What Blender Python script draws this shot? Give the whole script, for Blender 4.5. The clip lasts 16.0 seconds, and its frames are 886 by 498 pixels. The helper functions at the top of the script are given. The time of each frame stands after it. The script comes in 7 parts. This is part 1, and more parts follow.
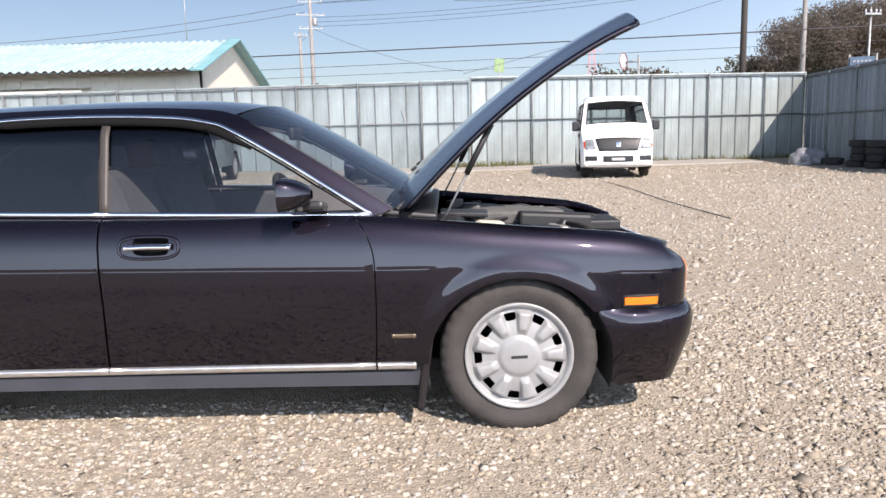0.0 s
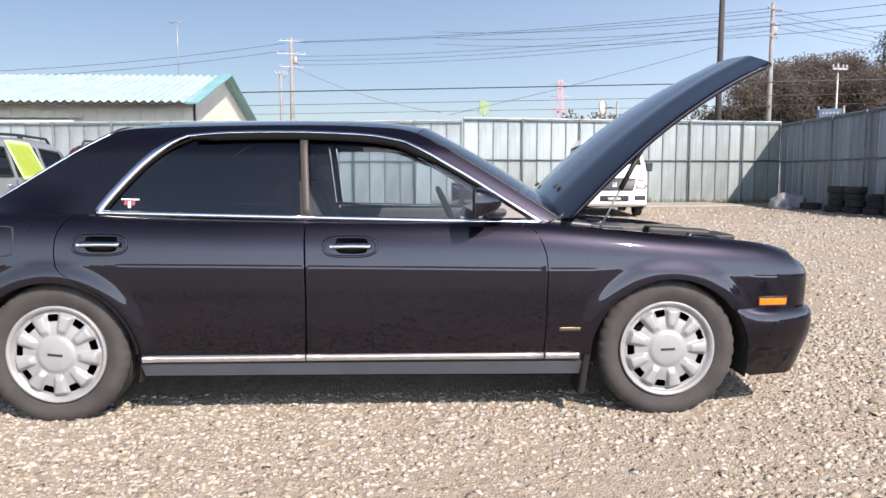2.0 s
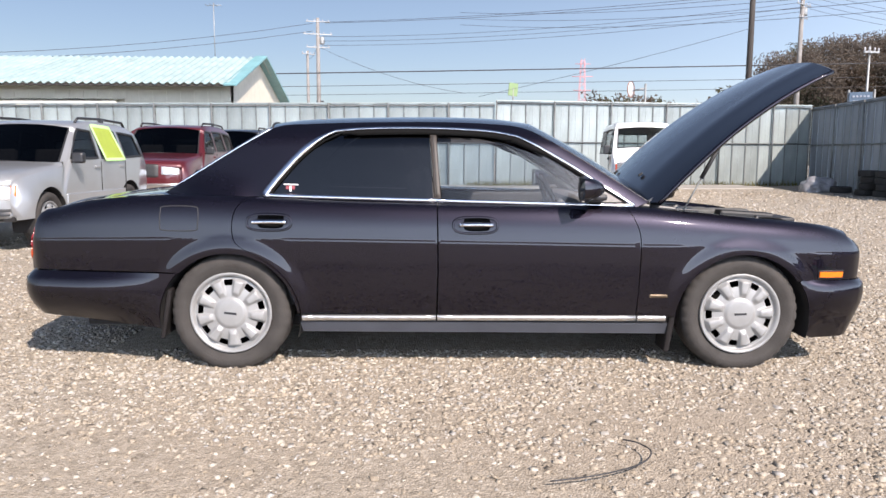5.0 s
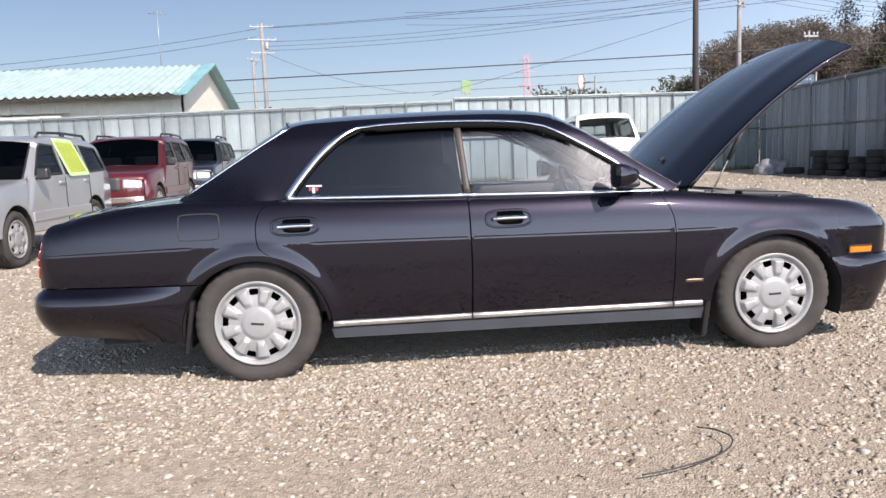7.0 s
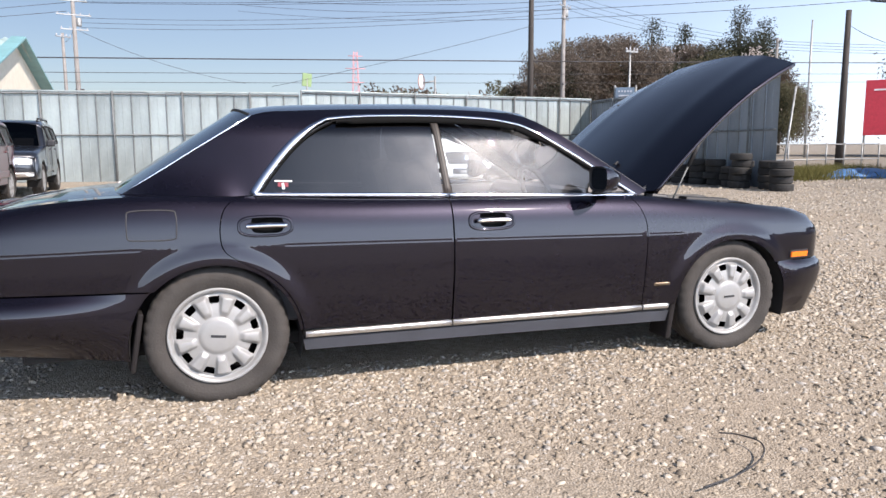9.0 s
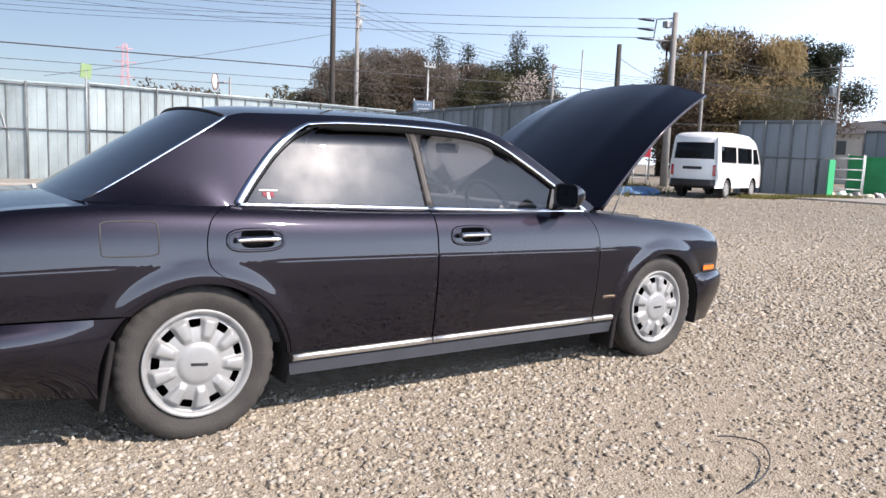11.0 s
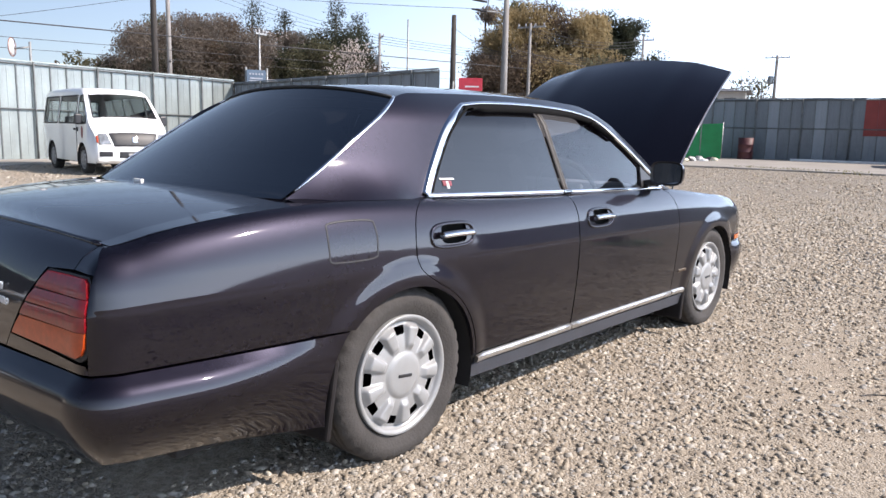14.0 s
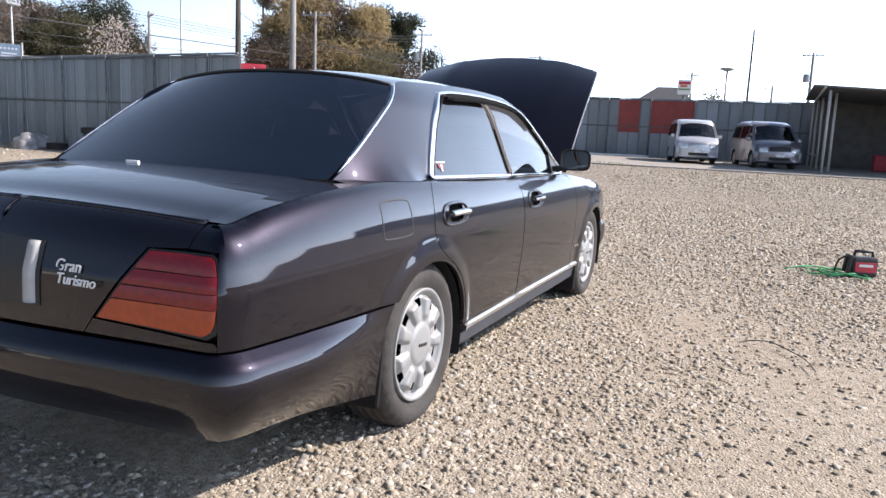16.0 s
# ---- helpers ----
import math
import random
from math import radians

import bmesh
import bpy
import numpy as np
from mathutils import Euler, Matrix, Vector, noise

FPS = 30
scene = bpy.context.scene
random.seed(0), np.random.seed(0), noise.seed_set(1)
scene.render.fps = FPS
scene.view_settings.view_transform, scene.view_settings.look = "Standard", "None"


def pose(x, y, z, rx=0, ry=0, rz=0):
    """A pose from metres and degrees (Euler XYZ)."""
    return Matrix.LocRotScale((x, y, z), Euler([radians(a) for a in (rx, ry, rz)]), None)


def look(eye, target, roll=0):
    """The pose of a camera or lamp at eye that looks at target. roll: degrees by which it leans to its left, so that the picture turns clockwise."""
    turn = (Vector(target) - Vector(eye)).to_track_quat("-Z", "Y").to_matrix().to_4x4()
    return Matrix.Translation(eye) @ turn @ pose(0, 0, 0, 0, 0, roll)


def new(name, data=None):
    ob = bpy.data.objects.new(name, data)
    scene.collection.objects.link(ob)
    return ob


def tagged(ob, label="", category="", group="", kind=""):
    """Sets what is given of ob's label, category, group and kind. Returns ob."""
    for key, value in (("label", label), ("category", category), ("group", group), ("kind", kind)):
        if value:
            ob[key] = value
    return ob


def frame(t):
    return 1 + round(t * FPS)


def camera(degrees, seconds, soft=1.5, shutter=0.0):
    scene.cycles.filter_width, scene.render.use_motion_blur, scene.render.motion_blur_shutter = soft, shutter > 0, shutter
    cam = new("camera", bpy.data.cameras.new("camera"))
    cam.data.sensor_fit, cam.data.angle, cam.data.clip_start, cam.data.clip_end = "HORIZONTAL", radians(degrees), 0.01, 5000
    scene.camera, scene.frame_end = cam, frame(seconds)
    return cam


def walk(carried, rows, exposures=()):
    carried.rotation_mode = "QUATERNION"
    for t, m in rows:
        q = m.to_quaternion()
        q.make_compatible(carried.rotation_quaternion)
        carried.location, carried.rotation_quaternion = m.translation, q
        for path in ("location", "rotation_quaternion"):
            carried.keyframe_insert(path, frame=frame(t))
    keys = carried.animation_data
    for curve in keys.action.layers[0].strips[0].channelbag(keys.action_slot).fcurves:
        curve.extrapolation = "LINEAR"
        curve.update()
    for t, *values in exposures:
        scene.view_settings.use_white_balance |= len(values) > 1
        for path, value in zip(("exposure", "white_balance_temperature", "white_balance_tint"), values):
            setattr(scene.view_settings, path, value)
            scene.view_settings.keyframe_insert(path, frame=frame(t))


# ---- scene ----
cam = camera(61.6, 16.0)
PATH = [
    (0, (1.105, -3.724, 1.201), (1.090, -1.748, 0.893), -1.42),
    (0.5, (0.857, -3.860, 1.122), (0.955, -1.877, 0.881), 0.07),
    (1, (0.596, -3.975, 1.120), (0.710, -1.994, 0.870), -3.34),
    (1.5, (0.412, -4.064, 1.115), (0.475, -2.074, 0.922), -3.83),
    (2, (0.215, -4.145, 1.108), (0.294, -2.156, 0.906), -0.03),
    (2.5, (0.126, -4.259, 1.128), (0.190, -2.277, 0.872), -1.53),
    (3, (-0.012, -4.383, 1.159), (0.097, -2.405, 0.883), -1.03),
    (3.5, (-0.090, -4.592, 1.193), (-0.007, -2.611, 0.936), -0.43),
    (4, (-0.220, -4.698, 1.186), (-0.203, -2.713, 0.940), -0.82),
    (4.2, (-0.249, -4.738, 1.179), (-0.244, -2.754, 0.930), -0.22),
    (6.3, (-0.477, -4.786, 1.155), (-0.383, -2.805, 0.898), -0.91),
    (6.5, (-0.568, -4.767, 1.152), (-0.456, -2.785, 0.904), -2.81),
    (7, (-0.705, -4.638, 1.134), (-0.552, -2.660, 0.878), -2.42),
    (7.5, (-0.855, -4.529, 1.150), (-0.660, -2.556, 0.881), -0.44),
    (8, (-1.055, -4.482, 1.165), (-0.662, -2.540, 0.890), -0.33),
    (8.2, (-1.133, -4.449, 1.149), (-0.677, -2.522, 0.871), -0.43),
    (10.3, (-1.934, -3.886, 1.160), (-1.071, -2.098, 0.916), 3.06),
    (10.5, (-2.031, -3.837, 1.147), (-1.099, -2.084, 0.908), 3.80),
    (11, (-2.237, -3.744, 1.159), (-1.106, -2.113, 0.914), 2.16),
    (11.5, (-2.372, -3.576, 1.185), (-1.115, -2.041, 0.927), 2.48),
    (12, (-2.576, -3.409, 1.193), (-1.222, -1.959, 0.935), 3.70),
    (12.5, (-2.772, -3.240, 1.184), (-1.373, -1.839, 0.903), 1.91),
    (13, (-2.924, -3.022, 1.176), (-1.467, -1.683, 0.883), 4.26),
    (13.5, (-3.137, -2.827, 1.177), (-1.622, -1.555, 0.878), 1.40),
    (14, (-3.233, -2.614, 1.168), (-1.741, -1.318, 0.859), 1.37),
    (14.5, (-3.369, -2.405, 1.155), (-1.817, -1.179, 0.850), 3.33),
    (15, (-3.561, -2.249, 1.132), (-1.891, -1.190, 0.837), 1.28),
    (15.5, (-3.773, -2.201, 1.154), (-2.038, -1.257, 0.835), -1.57),
    (16, (-3.900, -2.008, 1.125), (-2.090, -1.217, 0.810), 2.60),
]
walk(cam, [(t, look(eye, target, roll)) for t, eye, target, roll in PATH],
     [(0.0, 0.80, 6620, 18), (4.0, 0.78, 6620, 18), (7.0, 0.70, 6620, 18), (11.0, 0.70, 6540, 17), (13.5, 0.70, 6500, 17), (16.0, 0.84, 6480, 17)])

# ---- world, sun, exposure ----
SUN = Vector((0.60, -1.02, 1.0)).normalized()
world = bpy.data.worlds.new("sky")
scene.world = world
world.use_nodes = True
wn = world.node_tree
sky = wn.nodes.new("ShaderNodeTexSky")
sky.sky_type = "NISHITA"
sky.sun_disc = False
sky.sun_elevation = math.asin(SUN.z)
sky.sun_rotation = math.atan2(SUN.x, SUN.y)
sky.air_density, sky.dust_density, sky.ozone_density = 1.0, 0.6, 2.6
# spring haze: paler towards the horizon and round the sun
way = wn.nodes.new("ShaderNodeTexCoord").outputs["Generated"]


def world_math(op, a, b):
    n = wn.nodes.new("ShaderNodeMath")
    n.operation = op
    n.use_clamp = op == "POWER"
    for i, v in enumerate((a, b)):
        if isinstance(v, float):
            n.inputs[i].default_value = v
        else:
            wn.links.new(v, n.inputs[i])
    return n.outputs[0]


split = wn.nodes.new("ShaderNodeSeparateXYZ")
wn.links.new(way, split.inputs[0])
low_sky = world_math("POWER", world_math("SUBTRACT", 1.0, world_math("ABSOLUTE", split.outputs[2], 0.0)), 5.0)
dot = wn.nodes.new("ShaderNodeVectorMath")
dot.operation = "DOT_PRODUCT"
wn.links.new(way, dot.inputs[0])
dot.inputs[1].default_value = SUN
sunward = world_math("POWER", world_math("MULTIPLY", world_math("ADD", dot.outputs["Value"], 1.0), 0.5), 2.4)
level = world_math("POWER", world_math("SUBTRACT", 1.0, world_math("ABSOLUTE", split.outputs[2], 0.0)), 3.0)
near_sun = world_math("ADD", world_math("MULTIPLY", world_math("MULTIPLY", sunward, level), 80.0), world_math("MULTIPLY", world_math("POWER", world_math("MAXIMUM", dot.outputs["Value"], 0.0), 32.0), 22.0))
haze = world_math("ADD", world_math("MULTIPLY", low_sky, 0.5), near_sun)
hz = wn.nodes.new("ShaderNodeMix")
hz.data_type, hz.blend_type = "RGBA", "ADD"
hz.clamp_factor = False
wn.links.new(haze, hz.inputs["Factor"])
wn.links.new(sky.outputs[0], hz.inputs[6])
hz.inputs[7].default_value = (0.76, 0.95, 1.18, 1)
wn.links.new(hz.outputs[2], wn.nodes["Background"].inputs[0])
wn.nodes["Background"].inputs[1].default_value = 0.055
lamp = bpy.data.lights.new("sun", "SUN")
lamp.energy, lamp.angle, lamp.color = 5.0, radians(0.55), (1.0, 0.92, 0.81)
sun_ob = new("sun", lamp)
sun_ob.matrix_world = look(SUN * 50, (0, 0, 0))


# ---- materials ----
def mat(name, col, rough=0.6, metal=0.0, var=0.0, vscale=8.0, bump=0.0, bscale=60.0, coat=0.0, coat_rough=0.03, spec=0.5, rand=0.0, island=False, fine=0.0, stretch=None):
    """A procedural surface: base colour, variation at two scales, relief, gloss."""
    m = bpy.data.materials.new(name)
    m.use_nodes = True
    nt = m.node_tree
    b = nt.nodes["Principled BSDF"]
    b.inputs["Base Color"].default_value = (*col, 1)
    b.inputs["Roughness"].default_value = rough
    b.inputs["Metallic"].default_value = metal
    b.inputs["Specular IOR Level"].default_value = spec
    b.inputs["Coat Weight"].default_value = coat
    b.inputs["Coat Roughness"].default_value = coat_rough
    co = nt.nodes.new("ShaderNodeTexCoord")
    src = co.outputs["Object"]
    if stretch:
        mp = nt.nodes.new("ShaderNodeMapping")
        mp.inputs["Scale"].default_value = stretch
        nt.links.new(src, mp.inputs[0])
        src = mp.outputs[0]
    cur = None
    if var or rand or fine:
        base = nt.nodes.new("ShaderNodeHueSaturation")
        base.inputs["Color"].default_value = (*col, 1)
        value = nt.nodes.new("ShaderNodeMath")
        value.operation = "ADD"
        value.inputs[0].default_value = 1.0
        value.inputs[1].default_value = 0.0
        last = value
        for amount, scale, detail in ((var, vscale, 4), (fine, vscale * 14, 2)):
            if amount:
                n = nt.nodes.new("ShaderNodeTexNoise")
                n.inputs["Scale"].default_value = scale
                n.inputs["Detail"].default_value = detail
                nt.links.new(src, n.inputs["Vector"])
                mr = nt.nodes.new("ShaderNodeMapRange")
                mr.inputs["From Min"].default_value, mr.inputs["From Max"].default_value = 0.3, 0.7
                mr.inputs["To Min"].default_value, mr.inputs["To Max"].default_value = -amount, amount
                nt.links.new(n.outputs[0], mr.inputs[0])
                ad = nt.nodes.new("ShaderNodeMath")
                nt.links.new(last.outputs[0], ad.inputs[0])
                nt.links.new(mr.outputs[0], ad.inputs[1])
                last = ad
        if rand:
            if island:
                rn = nt.nodes.new("ShaderNodeNewGeometry").outputs["Random Per Island"]
            else:
                rn = nt.nodes.new("ShaderNodeObjectInfo").outputs["Random"]
            mr = nt.nodes.new("ShaderNodeMapRange")
            mr.inputs["To Min"].default_value, mr.inputs["To Max"].default_value = -rand, rand
            nt.links.new(rn, mr.inputs[0])
            ad = nt.nodes.new("ShaderNodeMath")
            nt.links.new(last.outputs[0], ad.inputs[0])
            nt.links.new(mr.outputs[0], ad.inputs[1])
            last = ad
        nt.links.new(last.outputs[0], base.inputs["Value"])
        nt.links.new(base.outputs[0], b.inputs["Base Color"])
    if bump:
        n = nt.nodes.new("ShaderNodeTexNoise")
        n.inputs["Scale"].default_value = bscale
        n.inputs["Detail"].default_value = 4
        nt.links.new(src, n.inputs["Vector"])
        bp = nt.nodes.new("ShaderNodeBump")
        bp.inputs["Strength"].default_value = bump
        bp.inputs["Distance"].default_value = 0.01
        nt.links.new(n.outputs[0], bp.inputs["Height"])
        nt.links.new(bp.outputs[0], b.inputs["Normal"])
    return m


def glass(name, tint, gloss=1.0, rough=0.0, ior=1.5, dust=0.0):
    """Thin tinted pane: light passes straight through, Fresnel gloss on top; dust: share of a soft, grimy gloss."""
    m = bpy.data.materials.new(name)
    m.use_nodes = True
    nt = m.node_tree
    nt.nodes.remove(nt.nodes["Principled BSDF"])
    tr = nt.nodes.new("ShaderNodeBsdfTransparent")
    tr.inputs[0].default_value = (*tint, 1)
    gl = nt.nodes.new("ShaderNodeBsdfGlossy")
    gl.inputs["Roughness"].default_value = rough
    gl.inputs["Color"].default_value = (gloss, gloss, gloss, 1)
    fr = nt.nodes.new("ShaderNodeFresnel")
    fr.inputs[0].default_value = ior
    mx = nt.nodes.new("ShaderNodeMixShader")
    nt.links.new(fr.outputs[0], mx.inputs[0])
    nt.links.new(tr.outputs[0], mx.inputs[1])
    nt.links.new(gl.outputs[0], mx.inputs[2])
    last = mx
    if dust:
        film_ = nt.nodes.new("ShaderNodeBsdfGlossy")
        film_.inputs["Roughness"].default_value = 0.24
        grime = nt.nodes.new("ShaderNodeTexNoise")
        grime.inputs["Scale"].default_value, grime.inputs["Detail"].default_value = 7.0, 5
        nt.links.new(nt.nodes.new("ShaderNodeTexCoord").outputs["Object"], grime.inputs["Vector"])
        share = nt.nodes.new("ShaderNodeMapRange")
        share.inputs["From Min"].default_value, share.inputs["From Max"].default_value = 0.3, 0.7
        share.inputs["To Min"].default_value, share.inputs["To Max"].default_value = dust * 0.5, dust * 1.5
        nt.links.new(grime.outputs[0], share.inputs[0])
        last = nt.nodes.new("ShaderNodeMixShader")
        nt.links.new(share.outputs[0], last.inputs[0])
        nt.links.new(mx.outputs[0], last.inputs[1])
        nt.links.new(film_.outputs[0], last.inputs[2])
    nt.links.new(last.outputs[0], nt.nodes["Material Output"].inputs[0])
    return m


PAINT = mat("dark_plum_paint", (0.0076, 0.0059, 0.0118), 0.42, 0.82, var=0.06, vscale=3, coat=0.92, coat_rough=0.035, spec=0.25, fine=0.08)
PAINT_SILL = mat("grey_sill_paint", (0.045, 0.048, 0.058), 0.5, 0.2, var=0.12, vscale=6, bump=0.05, bscale=200)
CHROME = mat("chrome", (0.82, 0.82, 0.84), 0.08, 1.0)
CHROME_DULL = mat("dull_chrome", (0.62, 0.6, 0.58), 0.3, 0.9, var=0.1, vscale=20)
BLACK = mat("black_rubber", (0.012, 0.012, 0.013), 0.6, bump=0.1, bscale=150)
PLASTIC = mat("black_plastic", (0.016, 0.016, 0.018), 0.45, var=0.2, vscale=10, bump=0.05, bscale=300)
BRONZE = mat("bronze_pillar_tape", (0.030, 0.024, 0.020), 0.55, 0.0, var=0.15, vscale=12, stretch=(6, 6, 0.6))
TYRE = mat("tyre_rubber", (0.034, 0.030, 0.027), 0.85, var=0.25, vscale=9, bump=0.25, bscale=90)
RIM = mat("silver_wheel_paint", (0.252, 0.252, 0.248), 0.42, 0.2, var=0.07, vscale=18)
RIM_DARK = mat("brake_dust_metal", (0.035, 0.032, 0.03), 0.7, 0.4, var=0.3, vscale=14)
TINT = glass("dark_tinted_glass", (0.035, 0.037, 0.045), 0.97, 0.0, 1.80, 0.0045)
TINT_REAR = glass("dusty_tinted_screen", (0.07, 0.075, 0.085), 0.97, 0.02, 2.6, 0.0045)
CLEAR = glass("pale_green_glass", (0.78, 0.82, 0.84), 0.95, 0.0, 1.70, 0.0035)
AMBER = mat("amber_lens", (0.75, 0.16, 0.01), 0.15, coat=1.0, spec=0.6, var=0.1, vscale=80)
RED_LENS = mat("red_lens", (0.17, 0.004, 0.008), 0.3, coat=0.2, var=0.25, vscale=60)
ORANGE_LENS = mat("dull_orange_lens", (0.33, 0.042, 0.006), 0.3, coat=0.2, var=0.2, vscale=60)
LAMP_GLASS = mat("headlamp_glass", (0.62, 0.64, 0.66), 0.08, 0.4, coat=1.0, var=0.2, vscale=30)
CABIN = mat("charcoal_cloth", (0.05, 0.05, 0.055), 0.9, var=0.15, vscale=12, bump=0.2, bscale=220)
CABIN_GREY = mat("grey_trim", (0.09, 0.09, 0.1), 0.7, var=0.1, vscale=10)
UNDER = mat("underbody", (0.012, 0.011, 0.011), 0.9, var=0.3, vscale=7)
ALU = mat("cast_aluminium", (0.33, 0.32, 0.31), 0.5, 0.6, var=0.25, vscale=14, bump=0.3, bscale=80)
ENGINE_GREY = mat("dusty_engine_plastic", (0.09, 0.088, 0.083), 0.75, var=0.3, vscale=12, bump=0.1)
CREAM_PLASTIC = mat("yellowed_plastic", (0.5, 0.46, 0.36), 0.5, var=0.15, vscale=10)
WHITE_DECAL = mat("white_decal", (0.75, 0.75, 0.75), 0.5)
RED_DECAL = mat("red_decal", (0.2, 0.04, 0.05), 0.5)
GOLD = mat("gold_badge", (0.17, 0.13, 0.09), 0.4, 0.8)
FLAP = mat("dull_mud_flap_rubber", (0.015, 0.013, 0.013), 0.85, spec=0.15, var=0.3, vscale=9)
# near-black: recess shade put into the colour; also used on deflectors and drip seals
VOID = mat("unlit_recess_plastic", (0.006, 0.006, 0.006), 0.95, spec=0.1)
MIRROR_DARK = mat("dark_mirror_glass", (0.12, 0.125, 0.135), 0.04, 1.0)
PLATE_GREY = mat("grey_plate_backing", (0.34, 0.34, 0.33), 0.5, var=0.1, vscale=20)


# ---- mesh helpers ----
def mesh_data(name, verts, faces, smooth=False, normals=None):
    me = bpy.data.meshes.new(name)
    me.from_pydata([tuple(v) for v in verts], [], faces)
    if smooth or normals is not None:
        me.polygons.foreach_set("use_smooth", [True] * len(me.polygons))
    if normals is not None:
        me.normals_split_custom_set_from_vertices([tuple(n) for n in normals])
    me.update()
    return me


def part(name, data, material, parent, label="", m=None):
    """Links a bmesh or mesh as one mesh object under a thing or a part."""
    if isinstance(data, bmesh.types.BMesh):
        me = bpy.data.meshes.new(name)
        data.to_mesh(me)
        data.free()
        data = me
    if material is not None and not data.materials:
        data.materials.append(material)
    ob = new(name, data)
    if parent is not None:
        ob.parent = parent
    if m is not None:
        ob.matrix_basis = m
    if label:
        tagged(ob, label)
    return ob


def thing(name, label, category, m=None, group="", kind=""):
    ob = new(name)
    ob.empty_display_size = 0.1
    if m is not None:
        ob.matrix_basis = m
    return tagged(ob, label, category, group, kind)


def solid(name, data, material, label, category, group="", kind="", m=None):
    ob = part(name, data, material, None, "", m)
    return tagged(ob, label, category, group, kind)


def box(sx, sy, sz, at=(0, 0, 0), bevel=0.0, rot=(0, 0, 0), seg=2, bm=None):
    """Bevelled box with its centre at 'at'."""
    out = bm or bmesh.new()
    tmp = bmesh.new()
    bmesh.ops.create_cube(tmp, size=1.0)
    bmesh.ops.scale(tmp, vec=(sx, sy, sz), verts=tmp.verts)
    if bevel:
        bmesh.ops.bevel(tmp, geom=tmp.edges[:], offset=bevel, segments=seg, affect="EDGES", profile=0.5)
    bmesh.ops.transform(tmp, matrix=pose(*at, *rot), verts=tmp.verts)
    if not bm:
        out.free()
        return tmp
    me = bpy.data.meshes.new("t")
    tmp.to_mesh(me)
    tmp.free()
    out.from_mesh(me)
    bpy.data.meshes.remove(me)
    return out


def tube(pts, r, n=8, cap=True, smooth=True, name="tube"):
    """Round bar along points; r a number or one a point."""
    pts = [Vector(p) for p in pts]
    rs = r if isinstance(r, (list, tuple)) else [r] * len(pts)
    verts, faces = [], []
    ref = None
    for i, p in enumerate(pts):
        d = (pts[min(i + 1, len(pts) - 1)] - pts[max(i - 1, 0)]).normalized()
        if ref is None:
            ref = d.orthogonal().normalized()
        ref = (ref - d * ref.dot(d)).normalized()
        side = d.cross(ref)
        for k in range(n):
            a = 2 * math.pi * k / n
            verts.append(p + (ref * math.cos(a) + side * math.sin(a)) * rs[i])
    for i in range(len(pts) - 1):
        for k in range(n):
            faces.append((i * n + k, i * n + (k + 1) % n, (i + 1) * n + (k + 1) % n, (i + 1) * n + k))
    if cap:
        faces.append(tuple(range(n))[::-1])
        faces.append(tuple((len(pts) - 1) * n + k for k in range(n)))
    return mesh_data(name, verts, faces, smooth)


def lathe(prof, n=48, axis="y", name="lathe", smooth=True):
    """Turned body: prof rows of (radius, height), round the y or z axis."""
    verts, faces = [], []
    for r, h in prof:
        for k in range(n):
            a = 2 * math.pi * k / n
            c, s = r * math.cos(a), r * math.sin(a)
            verts.append((c, h, s) if axis == "y" else (c, s, h))
    for i in range(len(prof) - 1):
        for k in range(n):
            f = (i * n + k, i * n + (k + 1) % n, (i + 1) * n + (k + 1) % n, (i + 1) * n + k)
            faces.append(f)
    return mesh_data(name, verts, faces, smooth)


def join_data(name, meshes):
    bm = bmesh.new()
    for me in meshes:
        if isinstance(me, bmesh.types.BMesh):
            t = bpy.data.meshes.new("t")
            me.to_mesh(t)
            me.free()
            me = t
        bm.from_mesh(me)
    return bm


def spline(xs, ys):
    """Smooth curve through knots (Catmull-Rom tangents)."""
    xs, ys = np.array(xs, float), np.array(ys, float)
    d = np.gradient(ys, xs)

    def f(x):
        x = min(max(x, xs[0]), xs[-1])
        i = min(max(int(np.searchsorted(xs, x)) - 1, 0), len(xs) - 2)
        h = xs[i + 1] - xs[i]
        t = (x - xs[i]) / h
        return ((1 + 2 * t) * (1 - t) ** 2) * ys[i] + t * (1 - t) ** 2 * h * d[i] + t * t * (3 - 2 * t) * ys[i + 1] + t * t * (t - 1) * h * d[i + 1]
    return f


def dense(pts, step, closed=False):
    out = []
    pts = [Vector(p) for p in pts]
    n = len(pts)
    for i in range(n if closed else n - 1):
        a, b = pts[i], pts[(i + 1) % n]
        k = max(1, int(math.ceil((b - a).length / step)))
        for j in range(k):
            out.append(a.lerp(b, j / k))
    if not closed:
        out.append(pts[-1])
    return out


def smooth_path(pts, n=8):
    """Catmull-Rom through points of any dimension."""
    pts = [Vector(p) for p in pts]
    out = []
    for i in range(len(pts) - 1):
        p0, p1, p2, p3 = pts[max(i - 1, 0)], pts[i], pts[i + 1], pts[min(i + 2, len(pts) - 1)]
        for j in range(n):
            t = j / n
            out.append(0.5 * ((2 * p1) + (p2 - p0) * t + (2 * p0 - 5 * p1 + 4 * p2 - p3) * t * t + (3 * p1 - p0 - 3 * p2 + p3) * t ** 3))
    out.append(pts[-1])
    return out


def inside(poly, x, y):
    c = False
    j = len(poly) - 1
    for i in range(len(poly)):
        xi, yi, xj, yj = poly[i][0], poly[i][1], poly[j][0], poly[j][1]
        if (yi > y) != (yj > y) and x < (xj - xi) * (y - yi) / (yj - yi) + xi:
            c = not c
        j = i
    return c


